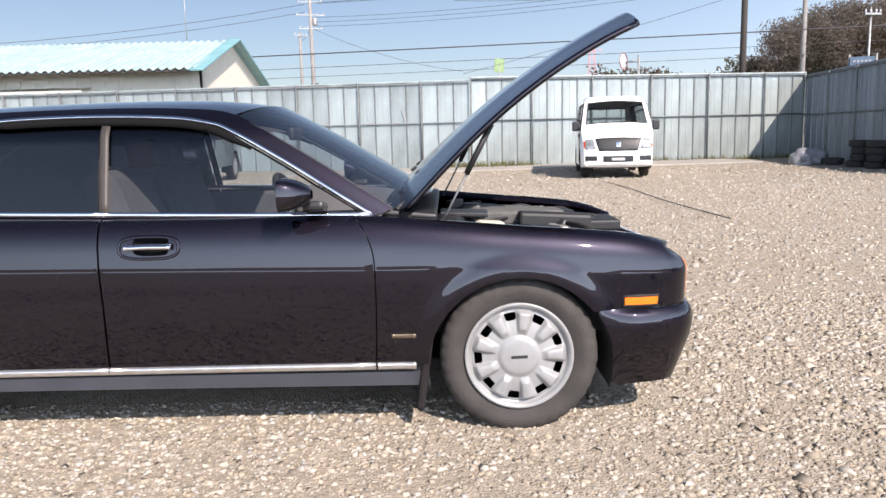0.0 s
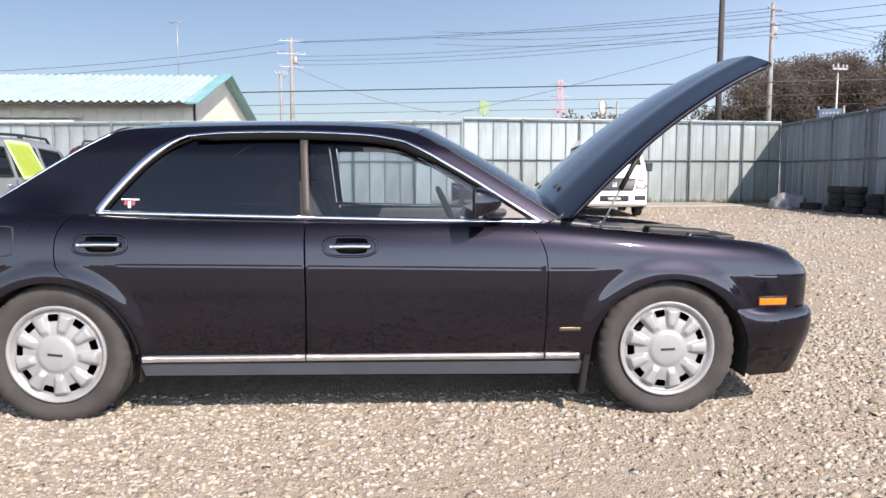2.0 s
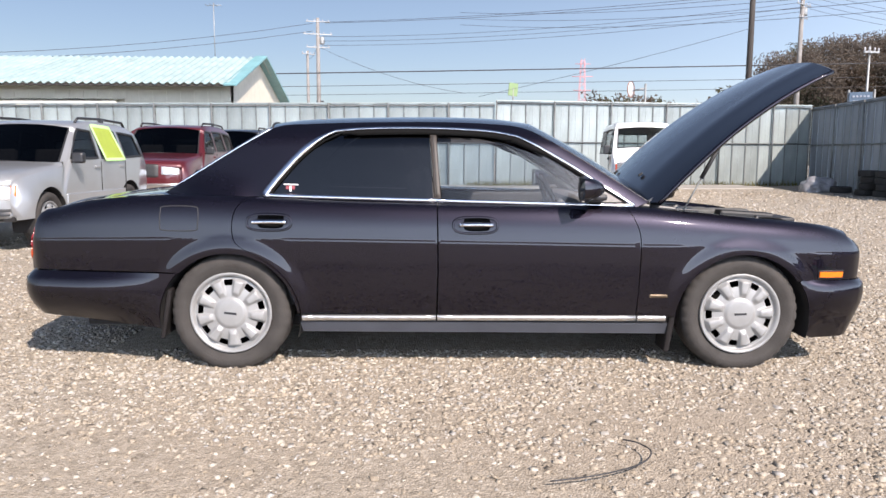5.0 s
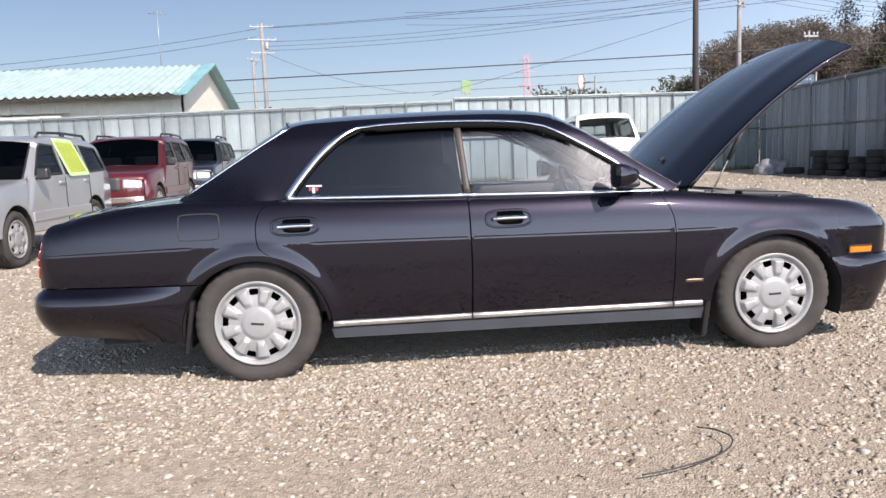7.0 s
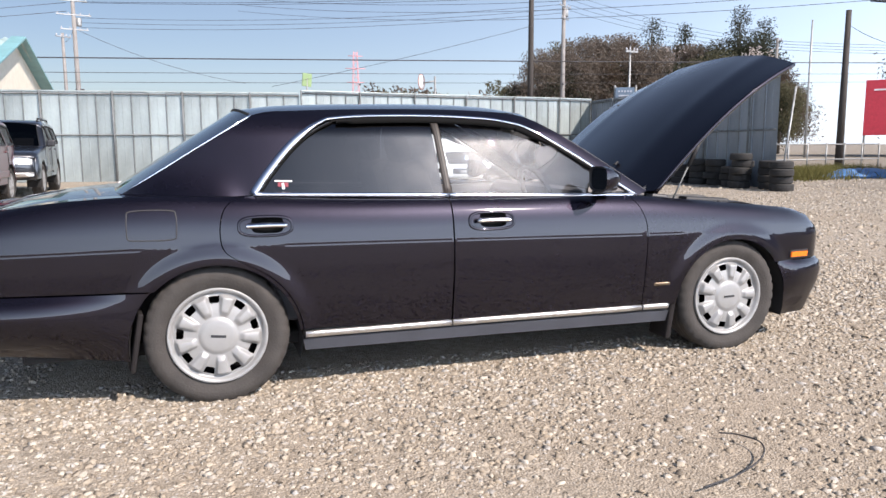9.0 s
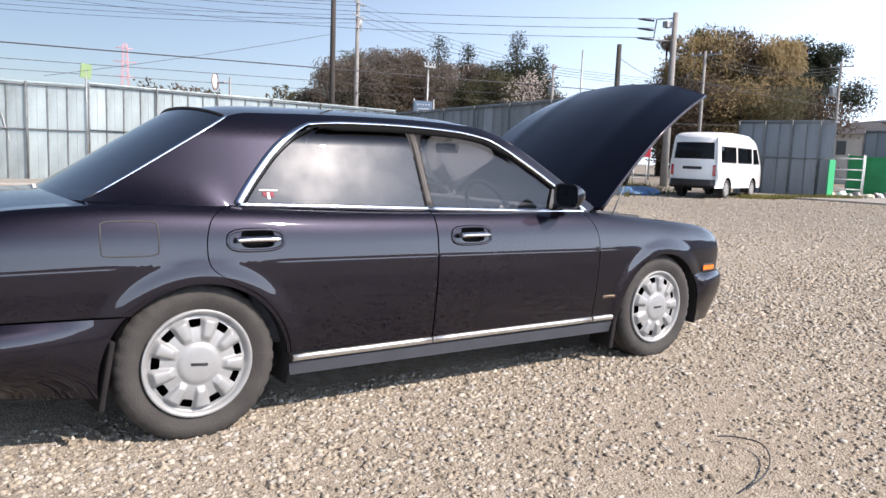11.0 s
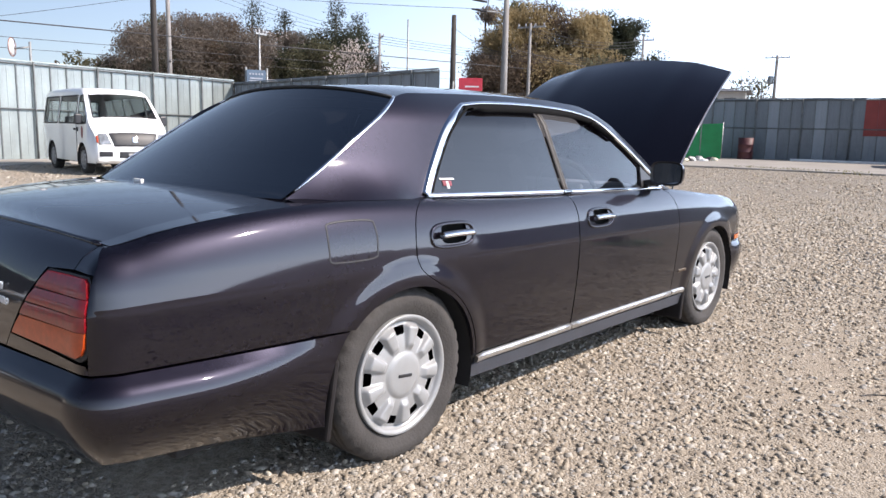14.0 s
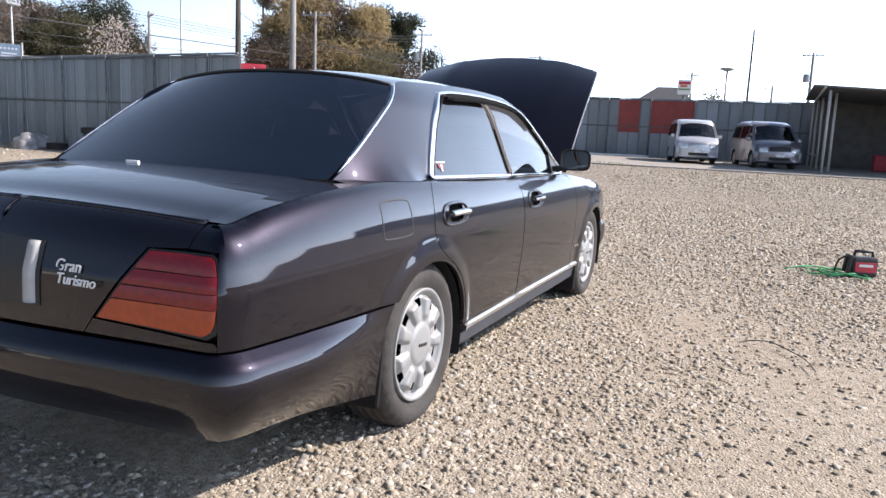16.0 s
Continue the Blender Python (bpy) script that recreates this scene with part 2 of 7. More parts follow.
def skin(name, outline, mapf, step=0.04, rows=(), flange=0.015, extra=(), holes=()):
    """A shaped sheet: the outline in the surface's own two coordinates, filled with a fine net, laid on the surface mapf(u, v, out)
    with the surface's own normals, and its edge turned inwards by flange."""
    from mathutils import geometry
    loop = dense([Vector((p[0], p[1])) for p in outline], step, True)
    pts = [p.copy() for p in loop]
    arr = np.array([(p.x, p.y) for p in loop])
    u0, u1, v0, v1 = arr[:, 0].min(), arr[:, 0].max(), arr[:, 1].min(), arr[:, 1].max()
    us = np.arange(u0 + step * 0.5, u1, step)
    vs = sorted(list(np.arange(v0 + step * 0.5, v1, step)))
    cand = [(u, v) for u in us for v in vs]
    for rf in rows:
        cand += [(u, rf(u)) for u in us]
    cand = list(extra) + [c for c in cand if not extra or abs(math.hypot(abs(c[0]) - HUB_X, c[1] - ARCH_Z) - 0.43) > 0.085]
    rims = [dense([Vector((p[0], p[1])) for p in hole], 0.012, True) for hole in holes]
    for u, v in cand:
        if any(inside(h_, u, v) or min((p.x - u) ** 2 + (p.y - v) ** 2 for p in h_) < 0.0001 for h_ in rims):
            continue
        if inside(loop, u, v) and ((arr[:, 0] - u) ** 2 + (arr[:, 1] - v) ** 2).min() > (step * 0.35) ** 2:
            pts.append(Vector((u, v)))
    n = len(loop)
    edges = [(i, (i + 1) % n) for i in range(n)]
    for h_ in rims:
        k = len(pts)
        pts += h_
        edges += [(k + i, k + (i + 1) % len(h_)) for i in range(len(h_))]
    vv, _, ff, *_ = geometry.delaunay_2d_cdt(pts, edges, [], 1, 1e-5)
    if rims:
        ff = [f for f in ff if not any(inside(h_, sum(vv[i].x for i in f) / 3, sum(vv[i].y for i in f) / 3) for h_ in rims)]
    verts, norms = [], []
    e = 0.002
    for p in vv:
        a = Vector(mapf(p.x, p.y, 0))
        du = Vector(mapf(p.x + e, p.y, 0)) - Vector(mapf(p.x - e, p.y, 0))
        dv = Vector(mapf(p.x, p.y + e, 0)) - Vector(mapf(p.x, p.y - e, 0))
        nn = du.cross(dv)
        nn = nn.normalized() if nn.length > 1e-12 else Vector((0, 0, 1))
        o = Vector(mapf(p.x, p.y, 0.01)) - a
        if nn.dot(o) < 0:
            nn = -nn
        verts.append(a)
        norms.append(nn)
    faces = []
    for f in ff:
        a, b, c = (verts[i] for i in f)
        g = (b - a).cross(c - a)
        faces.append(tuple(f) if g.dot(norms[f[0]]) > 0 else tuple(f)[::-1])
    if flange:
        base = len(verts)
        for p in loop:
            verts.append(Vector(mapf(p.x, p.y, 0)))
            verts.append(Vector(mapf(p.x, p.y, -flange)))
            norms += [Vector((0, 0, 0))] * 2
        for i in range(n):
            a, b = base + 2 * i, base + 2 * ((i + 1) % n)
            faces.append((a, b, b + 1, a + 1))
    for h_ in rims:
        base = len(verts)
        for p in h_:
            verts += [Vector(mapf(p.x, p.y, 0)), Vector(mapf(p.x, p.y, -0.012))]
            norms += [Vector((0, 0, 0))] * 2
        for i in range(len(h_)):
            a, b = base + 2 * i, base + 2 * ((i + 1) % len(h_))
            faces.append((a, b, b + 1, a + 1))
    return mesh_data(name, verts, faces, True, norms)


def ribbon(name, path, w, mapf, proud=0.006, base=-0.004, closed=False):
    """A raised strip of half-width w along a path on a surface."""
    path = [Vector((p[0], p[1])) for p in path]
    n = len(path)
    verts, faces = [], []
    for i, p in enumerate(path):
        a = path[(i - 1) % n] if closed else path[max(i - 1, 0)]
        b = path[(i + 1) % n] if closed else path[min(i + 1, n - 1)]
        d = (b - a).normalized()
        q = Vector((-d.y, d.x))
        wi = w[i] if isinstance(w, list) else w
        for k, h in ((-1, base), (-0.75, proud * 0.8), (-0.3, proud), (0.3, proud), (0.75, proud * 0.8), (1, base)):
            verts.append(mapf(p.x + q.x * wi * k, p.y + q.y * wi * k, h))
    for i in range(n if closed else n - 1):
        for k in range(5):
            a, b = i * 6 + k, ((i + 1) % n) * 6 + k
            faces.append((a, a + 1, b + 1, b))
    if not closed:
        faces += [tuple(range(6)), tuple((n - 1) * 6 + k for k in range(6))]
    return mesh_data(name, verts, faces, True)


def grid(name, f, nu, nv, smooth=True, back=0.0):
    """Sheet f(u, v) for u, v in 0..1."""
    verts = [Vector(f(i / nu, j / nv)) for i in range(nu + 1) for j in range(nv + 1)]
    faces = [(i * (nv + 1) + j, (i + 1) * (nv + 1) + j, (i + 1) * (nv + 1) + j + 1, i * (nv + 1) + j + 1) for i in range(nu) for j in range(nv)]
    return mesh_data(name, verts, faces, smooth)


# ---- ground ----
def ground_mat():
    m = bpy.data.materials.new("gravel_ground")
    m.use_nodes = True
    nt = m.node_tree
    b = nt.nodes["Principled BSDF"]
    b.inputs["Roughness"].default_value = 0.95
    b.inputs["Specular IOR Level"].default_value = 0.2
    co = nt.nodes.new("ShaderNodeNewGeometry").outputs["Position"]
    vor = nt.nodes.new("ShaderNodeTexVoronoi")
    vor.inputs["Scale"].default_value = 105
    nt.links.new(co, vor.inputs["Vector"])
    hs = nt.nodes.new("ShaderNodeSeparateColor")
    coarse = nt.nodes.new("ShaderNodeTexVoronoi")
    coarse.inputs["Scale"].default_value = 42
    nt.links.new(co, coarse.inputs["Vector"])
    two = nt.nodes.new("ShaderNodeMix")
    two.data_type = "RGBA"
    two.inputs["Factor"].default_value = 0.5
    nt.links.new(vor.outputs["Color"], two.inputs[6])
    nt.links.new(coarse.outputs["Color"], two.inputs[7])
    nt.links.new(two.outputs[2], hs.inputs[0])
    r1 = nt.nodes.new("ShaderNodeValToRGB")
    e = r1.color_ramp.elements
    e[0].position, e[0].color = 0.15, (0.200, 0.175, 0.140, 1)
    e[1].position, e[1].color = 0.85, (0.370, 0.331, 0.277, 1)
    k = e.new(0.45)
    k.color = (0.300, 0.261, 0.208, 1)
    nt.links.new(hs.outputs[0], r1.inputs[0])
    big = nt.nodes.new("ShaderNodeTexNoise")
    big.inputs["Scale"].default_value, big.inputs["Detail"].default_value = 0.28, 6
    nt.links.new(co, big.inputs["Vector"])
    rb = nt.nodes.new("ShaderNodeValToRGB")
    rb.color_ramp.elements[0].position, rb.color_ramp.elements[1].position = 0.42, 0.62
    nt.links.new(big.outputs[0], rb.inputs[0])
    mx = nt.nodes.new("ShaderNodeMix")
    mx.data_type = "RGBA"
    mul = nt.nodes.new("ShaderNodeMath")
    mul.operation = "MULTIPLY"
    mul.inputs[1].default_value = 0.55
    nt.links.new(rb.outputs[0], mul.inputs[0])
    nt.links.new(mul.outputs[0], mx.inputs["Factor"])
    nt.links.new(r1.outputs[0], mx.inputs[6])
    mx.inputs[7].default_value = (0.290, 0.242, 0.186, 1)
    # darker and slightly bluer towards +x, easing in from x = 6 to 15
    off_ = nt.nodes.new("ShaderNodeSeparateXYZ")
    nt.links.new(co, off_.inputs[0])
    greyed = nt.nodes.new("ShaderNodeMapRange")
    greyed.interpolation_type = "SMOOTHSTEP"
    greyed.inputs["From Min"].default_value, greyed.inputs["From Max"].default_value = 6.0, 15.0
    nt.links.new(off_.outputs["X"], greyed.inputs[0])
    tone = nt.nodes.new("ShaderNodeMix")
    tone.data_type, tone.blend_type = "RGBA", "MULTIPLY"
    nt.links.new(greyed.outputs[0], tone.inputs["Factor"])
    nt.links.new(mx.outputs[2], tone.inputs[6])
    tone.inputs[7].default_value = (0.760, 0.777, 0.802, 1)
    grit = nt.nodes.new("ShaderNodeTexNoise")
    grit.inputs["Scale"].default_value, grit.inputs["Detail"].default_value = 210.0, 3
    nt.links.new(co, grit.inputs["Vector"])
    gritty = nt.nodes.new("ShaderNodeMapRange")
    gritty.inputs["From Min"].default_value, gritty.inputs["From Max"].default_value = 0.3, 0.7
    gritty.inputs["To Min"].default_value, gritty.inputs["To Max"].default_value = 0.72, 1.28
    nt.links.new(grit.outputs[0], gritty.inputs[0])
    clump = nt.nodes.new("ShaderNodeTexNoise")
    clump.inputs["Scale"].default_value, clump.inputs["Detail"].default_value, clump.inputs["Roughness"].default_value = 16.0, 5, 0.7
    nt.links.new(co, clump.inputs["Vector"])
    clumpy = nt.nodes.new("ShaderNodeMapRange")
    clumpy.inputs["From Min"].default_value, clumpy.inputs["From Max"].default_value = 0.3, 0.7
    clumpy.inputs["To Min"].default_value, clumpy.inputs["To Max"].default_value = 0.74, 1.24
    nt.links.new(clump.outputs[0], clumpy.inputs[0])
    both = nt.nodes.new("ShaderNodeMath")
    both.operation = "MULTIPLY"
    nt.links.new(gritty.outputs[0], both.inputs[0])
    nt.links.new(clumpy.outputs[0], both.inputs[1])
    fine_ = nt.nodes.new("ShaderNodeVectorMath")
    fine_.operation = "SCALE"
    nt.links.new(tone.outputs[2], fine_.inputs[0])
    nt.links.new(both.outputs[0], fine_.inputs["Scale"])
    nt.links.new(fine_.outputs[0], b.inputs["Base Color"])
    bp = nt.nodes.new("ShaderNodeBump")
    bp.inputs["Strength"].default_value, bp.inputs["Distance"].default_value = 0.7, 0.008
    inv = nt.nodes.new("ShaderNodeMath")
    inv.operation = "SUBTRACT"
    inv.inputs[0].default_value = 1.0
    nt.links.new(vor.outputs["Distance"], inv.inputs[1])
    nt.links.new(inv.outputs[0], bp.inputs["Height"])
    nt.links.new(bp.outputs[0], b.inputs["Normal"])
    return m


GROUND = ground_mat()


def rise(x, y):
    """The yard climbs a little towards the far fence."""
    return 0.20 * sm0(12, 34, x) * (1 - sm0(60, 200, x))


def sm0(a, b, x):
    t = min(max((x - a) / (b - a), 0.0), 1.0)
    return t * t * (3 - 2 * t)


xs = [-3000, -800, -200, -80, -40, -20] + list(np.arange(-12, 60, 2.0)) + [70, 100, 150, 200, 400, 1000, 3000]
ys = [-3000, -800, -200, -60, -20, -10, 0, 10, 20, 30, 60, 200, 800, 3000]
gv = [(x, y, rise(x, y)) for x in xs for y in ys]
gf = [(i * len(ys) + j, (i + 1) * len(ys) + j, (i + 1) * len(ys) + j + 1, i * len(ys) + j + 1) for i in range(len(xs) - 1) for j in range(len(ys) - 1)]
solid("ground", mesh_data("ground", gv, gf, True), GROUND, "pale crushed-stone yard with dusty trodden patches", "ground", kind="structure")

STONE = mat("crushed_stone", (0.315, 0.275, 0.228), 0.9, var=0.18, vscale=30, rand=0.02, island=True, spec=0.25)
st_nt = STONE.node_tree
st_ramp = st_nt.nodes.new("ShaderNodeValToRGB")
st_ramp.color_ramp.elements[0].position, st_ramp.color_ramp.elements[0].color = 0.0, (0.163, 0.141, 0.116, 1)
st_ramp.color_ramp.elements[1].position, st_ramp.color_ramp.elements[1].color = 1.0, (0.378, 0.346, 0.288, 1)
for at_, c_ in ((0.22, (0.260, 0.219, 0.167, 1)), (0.5, (0.330, 0.285, 0.223, 1)), (0.66, (0.308, 0.294, 0.272, 1)), (0.86, (0.364, 0.327, 0.270, 1))):
    st_ramp.color_ramp.elements.new(at_).color = c_
st_nt.links.new(st_nt.nodes.new("ShaderNodeNewGeometry").outputs["Random Per Island"], st_ramp.inputs[0])
st_nt.links.new(st_ramp.outputs[0], next(n for n in st_nt.nodes if n.bl_idname == "ShaderNodeHueSaturation").inputs["Color"])


def stones(name, count, x0, x1, y0, y1, lo, hi, seed, keep=None):
    """Angular crushed stones lying on the ground, one joined sheet of pieces."""
    rg = np.random.default_rng(seed)
    cube = np.array([(-1, -1, -1), (1, -1, -1), (1, 1, -1), (-1, 1, -1), (-1, -1, 1), (1, -1, 1), (1, 1, 1), (-1, 1, 1)], float)
    quads = np.array([(4, 5, 6, 7), (0, 1, 5, 4), (1, 2, 6, 5), (2, 3, 7, 6), (3, 0, 4, 7)])
    px, py = rg.uniform(x0, x1, count), rg.uniform(y0, y1, count)
    if keep is not None:
        k = keep(px, py, rg)
        px, py = px[k], py[k]
    n = len(px)
    size = lo * (hi / lo) ** (rg.random(n) ** 2.0)
    v = cube[None] * 0.5 + rg.normal(0, 0.21, (n, 8, 3))
    v[:, 4:, :2] *= 0.72
    v *= (size[:, None] * np.stack([np.ones(n), rg.uniform(0.6, 1.0, n), rg.uniform(0.32, 0.62, n)], 1))[:, None, :]
    a, b = rg.uniform(0, 2 * np.pi, n), rg.normal(0, 0.3, n)
    ca, sa, cb, sb = np.cos(a), np.sin(a), np.cos(b), np.sin(b)
    x, y, z = v[..., 0], v[..., 1], v[..., 2]
    y, z = y * cb[:, None] - z * sb[:, None], y * sb[:, None] + z * cb[:, None]
    x, y = x * ca[:, None] - y * sa[:, None], x * sa[:, None] + y * ca[:, None]
    zb = np.array([rise(q, 0) for q in px]) + size * rg.uniform(-0.08, 0.10, n)
    co = np.stack([x + px[:, None], y + py[:, None], z + zb[:, None]], -1).reshape(-1, 3)
    fc = (quads[None] + 8 * np.arange(n)[:, None, None]).reshape(-1, 4)
    me = bpy.data.meshes.new(name)
    me.vertices.add(len(co))
    me.vertices.foreach_set("co", co.ravel())
    me.loops.add(fc.size)
    me.loops.foreach_set("vertex_index", fc.ravel().astype(np.int32))
    me.polygons.add(len(fc))
    me.polygons.foreach_set("loop_start", np.arange(0, fc.size, 4, dtype=np.int32))
    me.update(calc_edges=True)
    me.validate()
    return me


def patchy(px, py, rg):
    """Fewer stones on the trodden, dusty patches."""
    f = np.sin(px * 0.9 + 1.3) * np.cos(py * 1.1 + 0.4) + 0.6 * np.sin(px * 2.3 - py * 1.7) + 0.4 * np.sin(py * 3.1 + px)
    f -= 4.5 * np.exp(-((px + 1.3) / 1.25) ** 2 - ((py + 2.3) / 0.42) ** 2) + 2.5 * np.exp(-((px - 0.9) / 1.0) ** 2 - ((py + 1.6) / 0.35) ** 2)
    f += 0.8 * np.sin(px * 5.3 + 2.1 * np.sin(py * 2.2)) * np.sin(py * 6.1 + 1.7 * np.sin(px * 3.1))
    return rg.random(len(px)) < np.clip(0.90 + 0.30 * f, 0.16, 1.0)


def round_car(px, py, rg):
    """The dense patch: none under or close behind the car, thinning out at its edges."""
    clear = (py < -0.45) | (px > 1.9) | (px < -2.2)
    rim = np.minimum(np.minimum(px + 5.2, 6.2 - px), np.minimum(py + 3.4, 1.6 - py)) / 0.5
    return patchy(px, py, rg) & clear & (rg.random(len(px)) < np.clip(rim, 0.05, 1.0))


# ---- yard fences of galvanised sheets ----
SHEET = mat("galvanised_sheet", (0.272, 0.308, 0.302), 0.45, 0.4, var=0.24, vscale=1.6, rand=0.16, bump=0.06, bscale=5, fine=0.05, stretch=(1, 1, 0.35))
# darker, bluer copy of SHEET: shade on the sunless fences put into the colour
SHEET_GREY = mat("shaded_grey_sheet", (0.20, 0.225, 0.25), 0.55, 0.4, var=0.2, vscale=1.4, rand=0.22, bump=0.08, bscale=5, fine=0.06, stretch=(1, 1, 0.3))
SHEET_RED = mat("red_painted_sheet", (0.23, 0.035, 0.03), 0.6, var=0.12, vscale=2, rand=0.1)
STEEL = mat("grey_steel_pipe", (0.28, 0.29, 0.29), 0.55, 0.6, var=0.25, vscale=5)
FENCE_PIPE = mat("dull_fence_pipe", (0.15, 0.16, 0.16), 0.6, 0.5, var=0.25, vscale=5)
RUST = mat("rusty_steel", (0.16, 0.10, 0.07), 0.8, 0.3, var=0.3, vscale=6)
PANEL_W = 0.55


def sheet_mesh(h, w=PANEL_W):
    """One profiled sheet: flat pan, a raised rib at its lap and a shallow one mid-way."""
    prof = [(0, 0), (0.012, 0.030), (0.045, 0.030), (0.058, 0.0), (w * 0.52, 0.0), (w * 0.53, 0.006), (w * 0.56, 0.006), (w * 0.57, 0), (w + 0.012, 0.0)]
    verts, faces = [], []
    for z in (0.0, h):
        for x, y in prof:
            verts.append((x, -y, z))
    n = len(prof)
    for z in (0.0, h):
        for x, y in prof:
            verts.append((x, -y + 0.004, z))
    for i in range(n - 1):
        faces.append((i, i + 1, n + i + 1, n + i))
        faces.append((2 * n + i + 1, 2 * n + i, 3 * n + i, 3 * n + i + 1))
        faces.append((n + i, n + i + 1, 3 * n + i + 1, 3 * n + i))
    return mesh_data("sheet", verts, faces)


def fence(name, a, b, h, material, label, front=1, post_every=4, z0=0.0, reds=()):
    """Sheets, pipe rails and posts from a to b; front: the side (left of a to b) that faces the yard is -1 or 1."""
    a, b = Vector((*a, z0)), Vector((*b, z0))
    d = (b - a)
    n = max(1, round(d.length / PANEL_W))
    w = d.length / n
    ang = math.degrees(math.atan2(d.y, d.x))
    root = thing(name, label, "fence", pose(a.x, a.y, a.z, 0, 0, ang), kind="structure")
    sh = sheet_mesh(h, w)
    sh.materials.append(material)
    rg = random.Random(n)
    seam = bpy.data.meshes.new("seam")
    seam_bm = box(0.034, 0.010, h - 0.02, (0.028, -0.033, h / 2), 0.002, seg=1)
    seam_bm.to_mesh(seam)
    seam_bm.free()
    seam.materials.append(FENCE_PIPE)
    for i in range(n):
        s = part("sheet", sh, None, root, "", pose(i * w, 0, rg.uniform(-0.02, 0.015)))
        if front > 0:
            s.matrix_basis = pose((i + 1) * w, 0, rg.uniform(-0.02, 0.015), 0, 0, 180)
        part("seam", seam, None, s)
        if i in reds:
            part("painted_sheet", box(w * 0.99, 0.012, h * 0.55, (i * w + w / 2, front * 0.036, h * 0.70), 0.002), SHEET_RED, root, "red painted upper sheet")
    f = front
    part("top_cap", box(d.length, 0.05, 0.05, (d.length / 2, f * 0.02, h + 0.02), 0.008), material, root)
    for z in (h * 0.525, h - 0.06):
        part("rail", tube([(0, f * 0.055, z), (d.length, f * 0.055, z)], 0.024, 6), FENCE_PIPE, root)
    for i in range(0, n + 1, post_every):
        part("post", tube([(i * w, f * 0.10, 0), (i * w, f * 0.10, h + 0.03)], 0.028, 7), FENCE_PIPE, root)
    return root


P_STEP, P_NE = (1.97, 22.27), (14.24, 23.99)
fence("fence_north", P_STEP, P_NE, 3.03, SHEET, "bright galvanised sheet-metal yard fence", -1)
fence("fence_north_west", (-26.0, 25.1), (1.92, 22.32), 2.95, SHEET, "bright galvanised sheet-metal yard fence, slightly lower", -1)
fence("fence_east", (14.28, 23.92), (12.85, 11.65), 2.93, SHEET_GREY, "grey sheet-metal yard fence, its shade put into the colour", -1, 4)
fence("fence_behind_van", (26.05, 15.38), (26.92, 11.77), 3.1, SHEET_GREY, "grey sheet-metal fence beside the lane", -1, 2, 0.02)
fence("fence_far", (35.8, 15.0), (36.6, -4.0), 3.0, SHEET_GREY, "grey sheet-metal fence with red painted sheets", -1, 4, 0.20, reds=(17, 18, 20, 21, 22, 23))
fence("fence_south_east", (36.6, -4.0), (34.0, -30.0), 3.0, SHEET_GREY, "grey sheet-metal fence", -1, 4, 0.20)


# ---- the dark sedan ----
HUB_X, HUB_Z = 1.38, 0.305
ARCH_Z, ARCH_R = 0.268, 0.366
half_w = spline([-2.40, -2.2, -1.9, -1.4, 0.0, 1.3, 1.7, 1.9, 2.0], [0.800, 0.822, 0.845, 0.864, 0.870, 0.866, 0.845, 0.818, 0.795])
top_edge = spline([-2.6, -2.46, -2.36, -2.25, -2.12, -1.77, -1.3, -0.9, 0.0, 0.8, 1.1, 1.4, 1.68, 1.87, 1.98, 2.04, 2.10, 2.2, 2.35, 2.6, 3.0],
               [0.852, 0.853, 0.858, 0.884, 0.905, 0.934, 0.928, 0.912, 0.897, 0.882, 0.857, 0.828, 0.803, 0.778, 0.748, 0.725, 0.706, 0.684, 0.664, 0.648, 0.640])
z_crease = spline([-2.6, -1.7, 0.0, 0.8, 1.1, 1.7, 2.1], [0.695, 0.71, 0.695, 0.683, 0.68, 0.645, 0.63])


def bezier(p0, p1, p2, p3, n):
    return [tuple((1 - t) ** 3 * a + 3 * t * (1 - t) ** 2 * b + 3 * t * t * (1 - t) * c + t ** 3 * d for a, b, c, d in zip(p0, p1, p2, p3)) for t in [i / n for i in range(n + 1)]]


REAR_END, FRONT_END = -2.36, 1.93
_rear = bezier((REAR_END, half_w(REAR_END)), (-2.43, 0.797), (-2.462, 0.772), (-2.466, 0.715), 12) + bezier((-2.466, 0.715), (-2.475, 0.55), (-2.515, 0.3), (-2.522, 0.0), 16)[1:]
_front = bezier((FRONT_END, half_w(FRONT_END)), (2.02, 0.79), (2.075, 0.76), (2.09, 0.68), 12) + bezier((2.09, 0.68), (2.12, 0.5), (2.17, 0.25), (2.175, 0.0), 16)[1:]


def arc_table(pts):
    out = [0.0]
    for a, b in zip(pts, pts[1:]):
        out.append(out[-1] + math.dist(a, b))
    return np.array(out), np.array(pts)


_rt, _rp = arc_table(_rear)
_ft, _fp = arc_table(_front)
S_REAR, S_FRONT = REAR_END - _rt[-1], FRONT_END + _ft[-1]


def z_top(s):
    """The shoulder's height; across the tail it follows the boot lid's crown."""
    z = top_edge(s)
    if s < -2.47:
        z += 0.026 * max(0.0, 1 - (plan(s)[1] / 0.66) ** 2)
    return z


def s_at_rear_y(y):
    """The way round the tail at which the half-width is y."""
    return REAR_END - float(np.interp(-y, -_rp[:, 1], _rt))


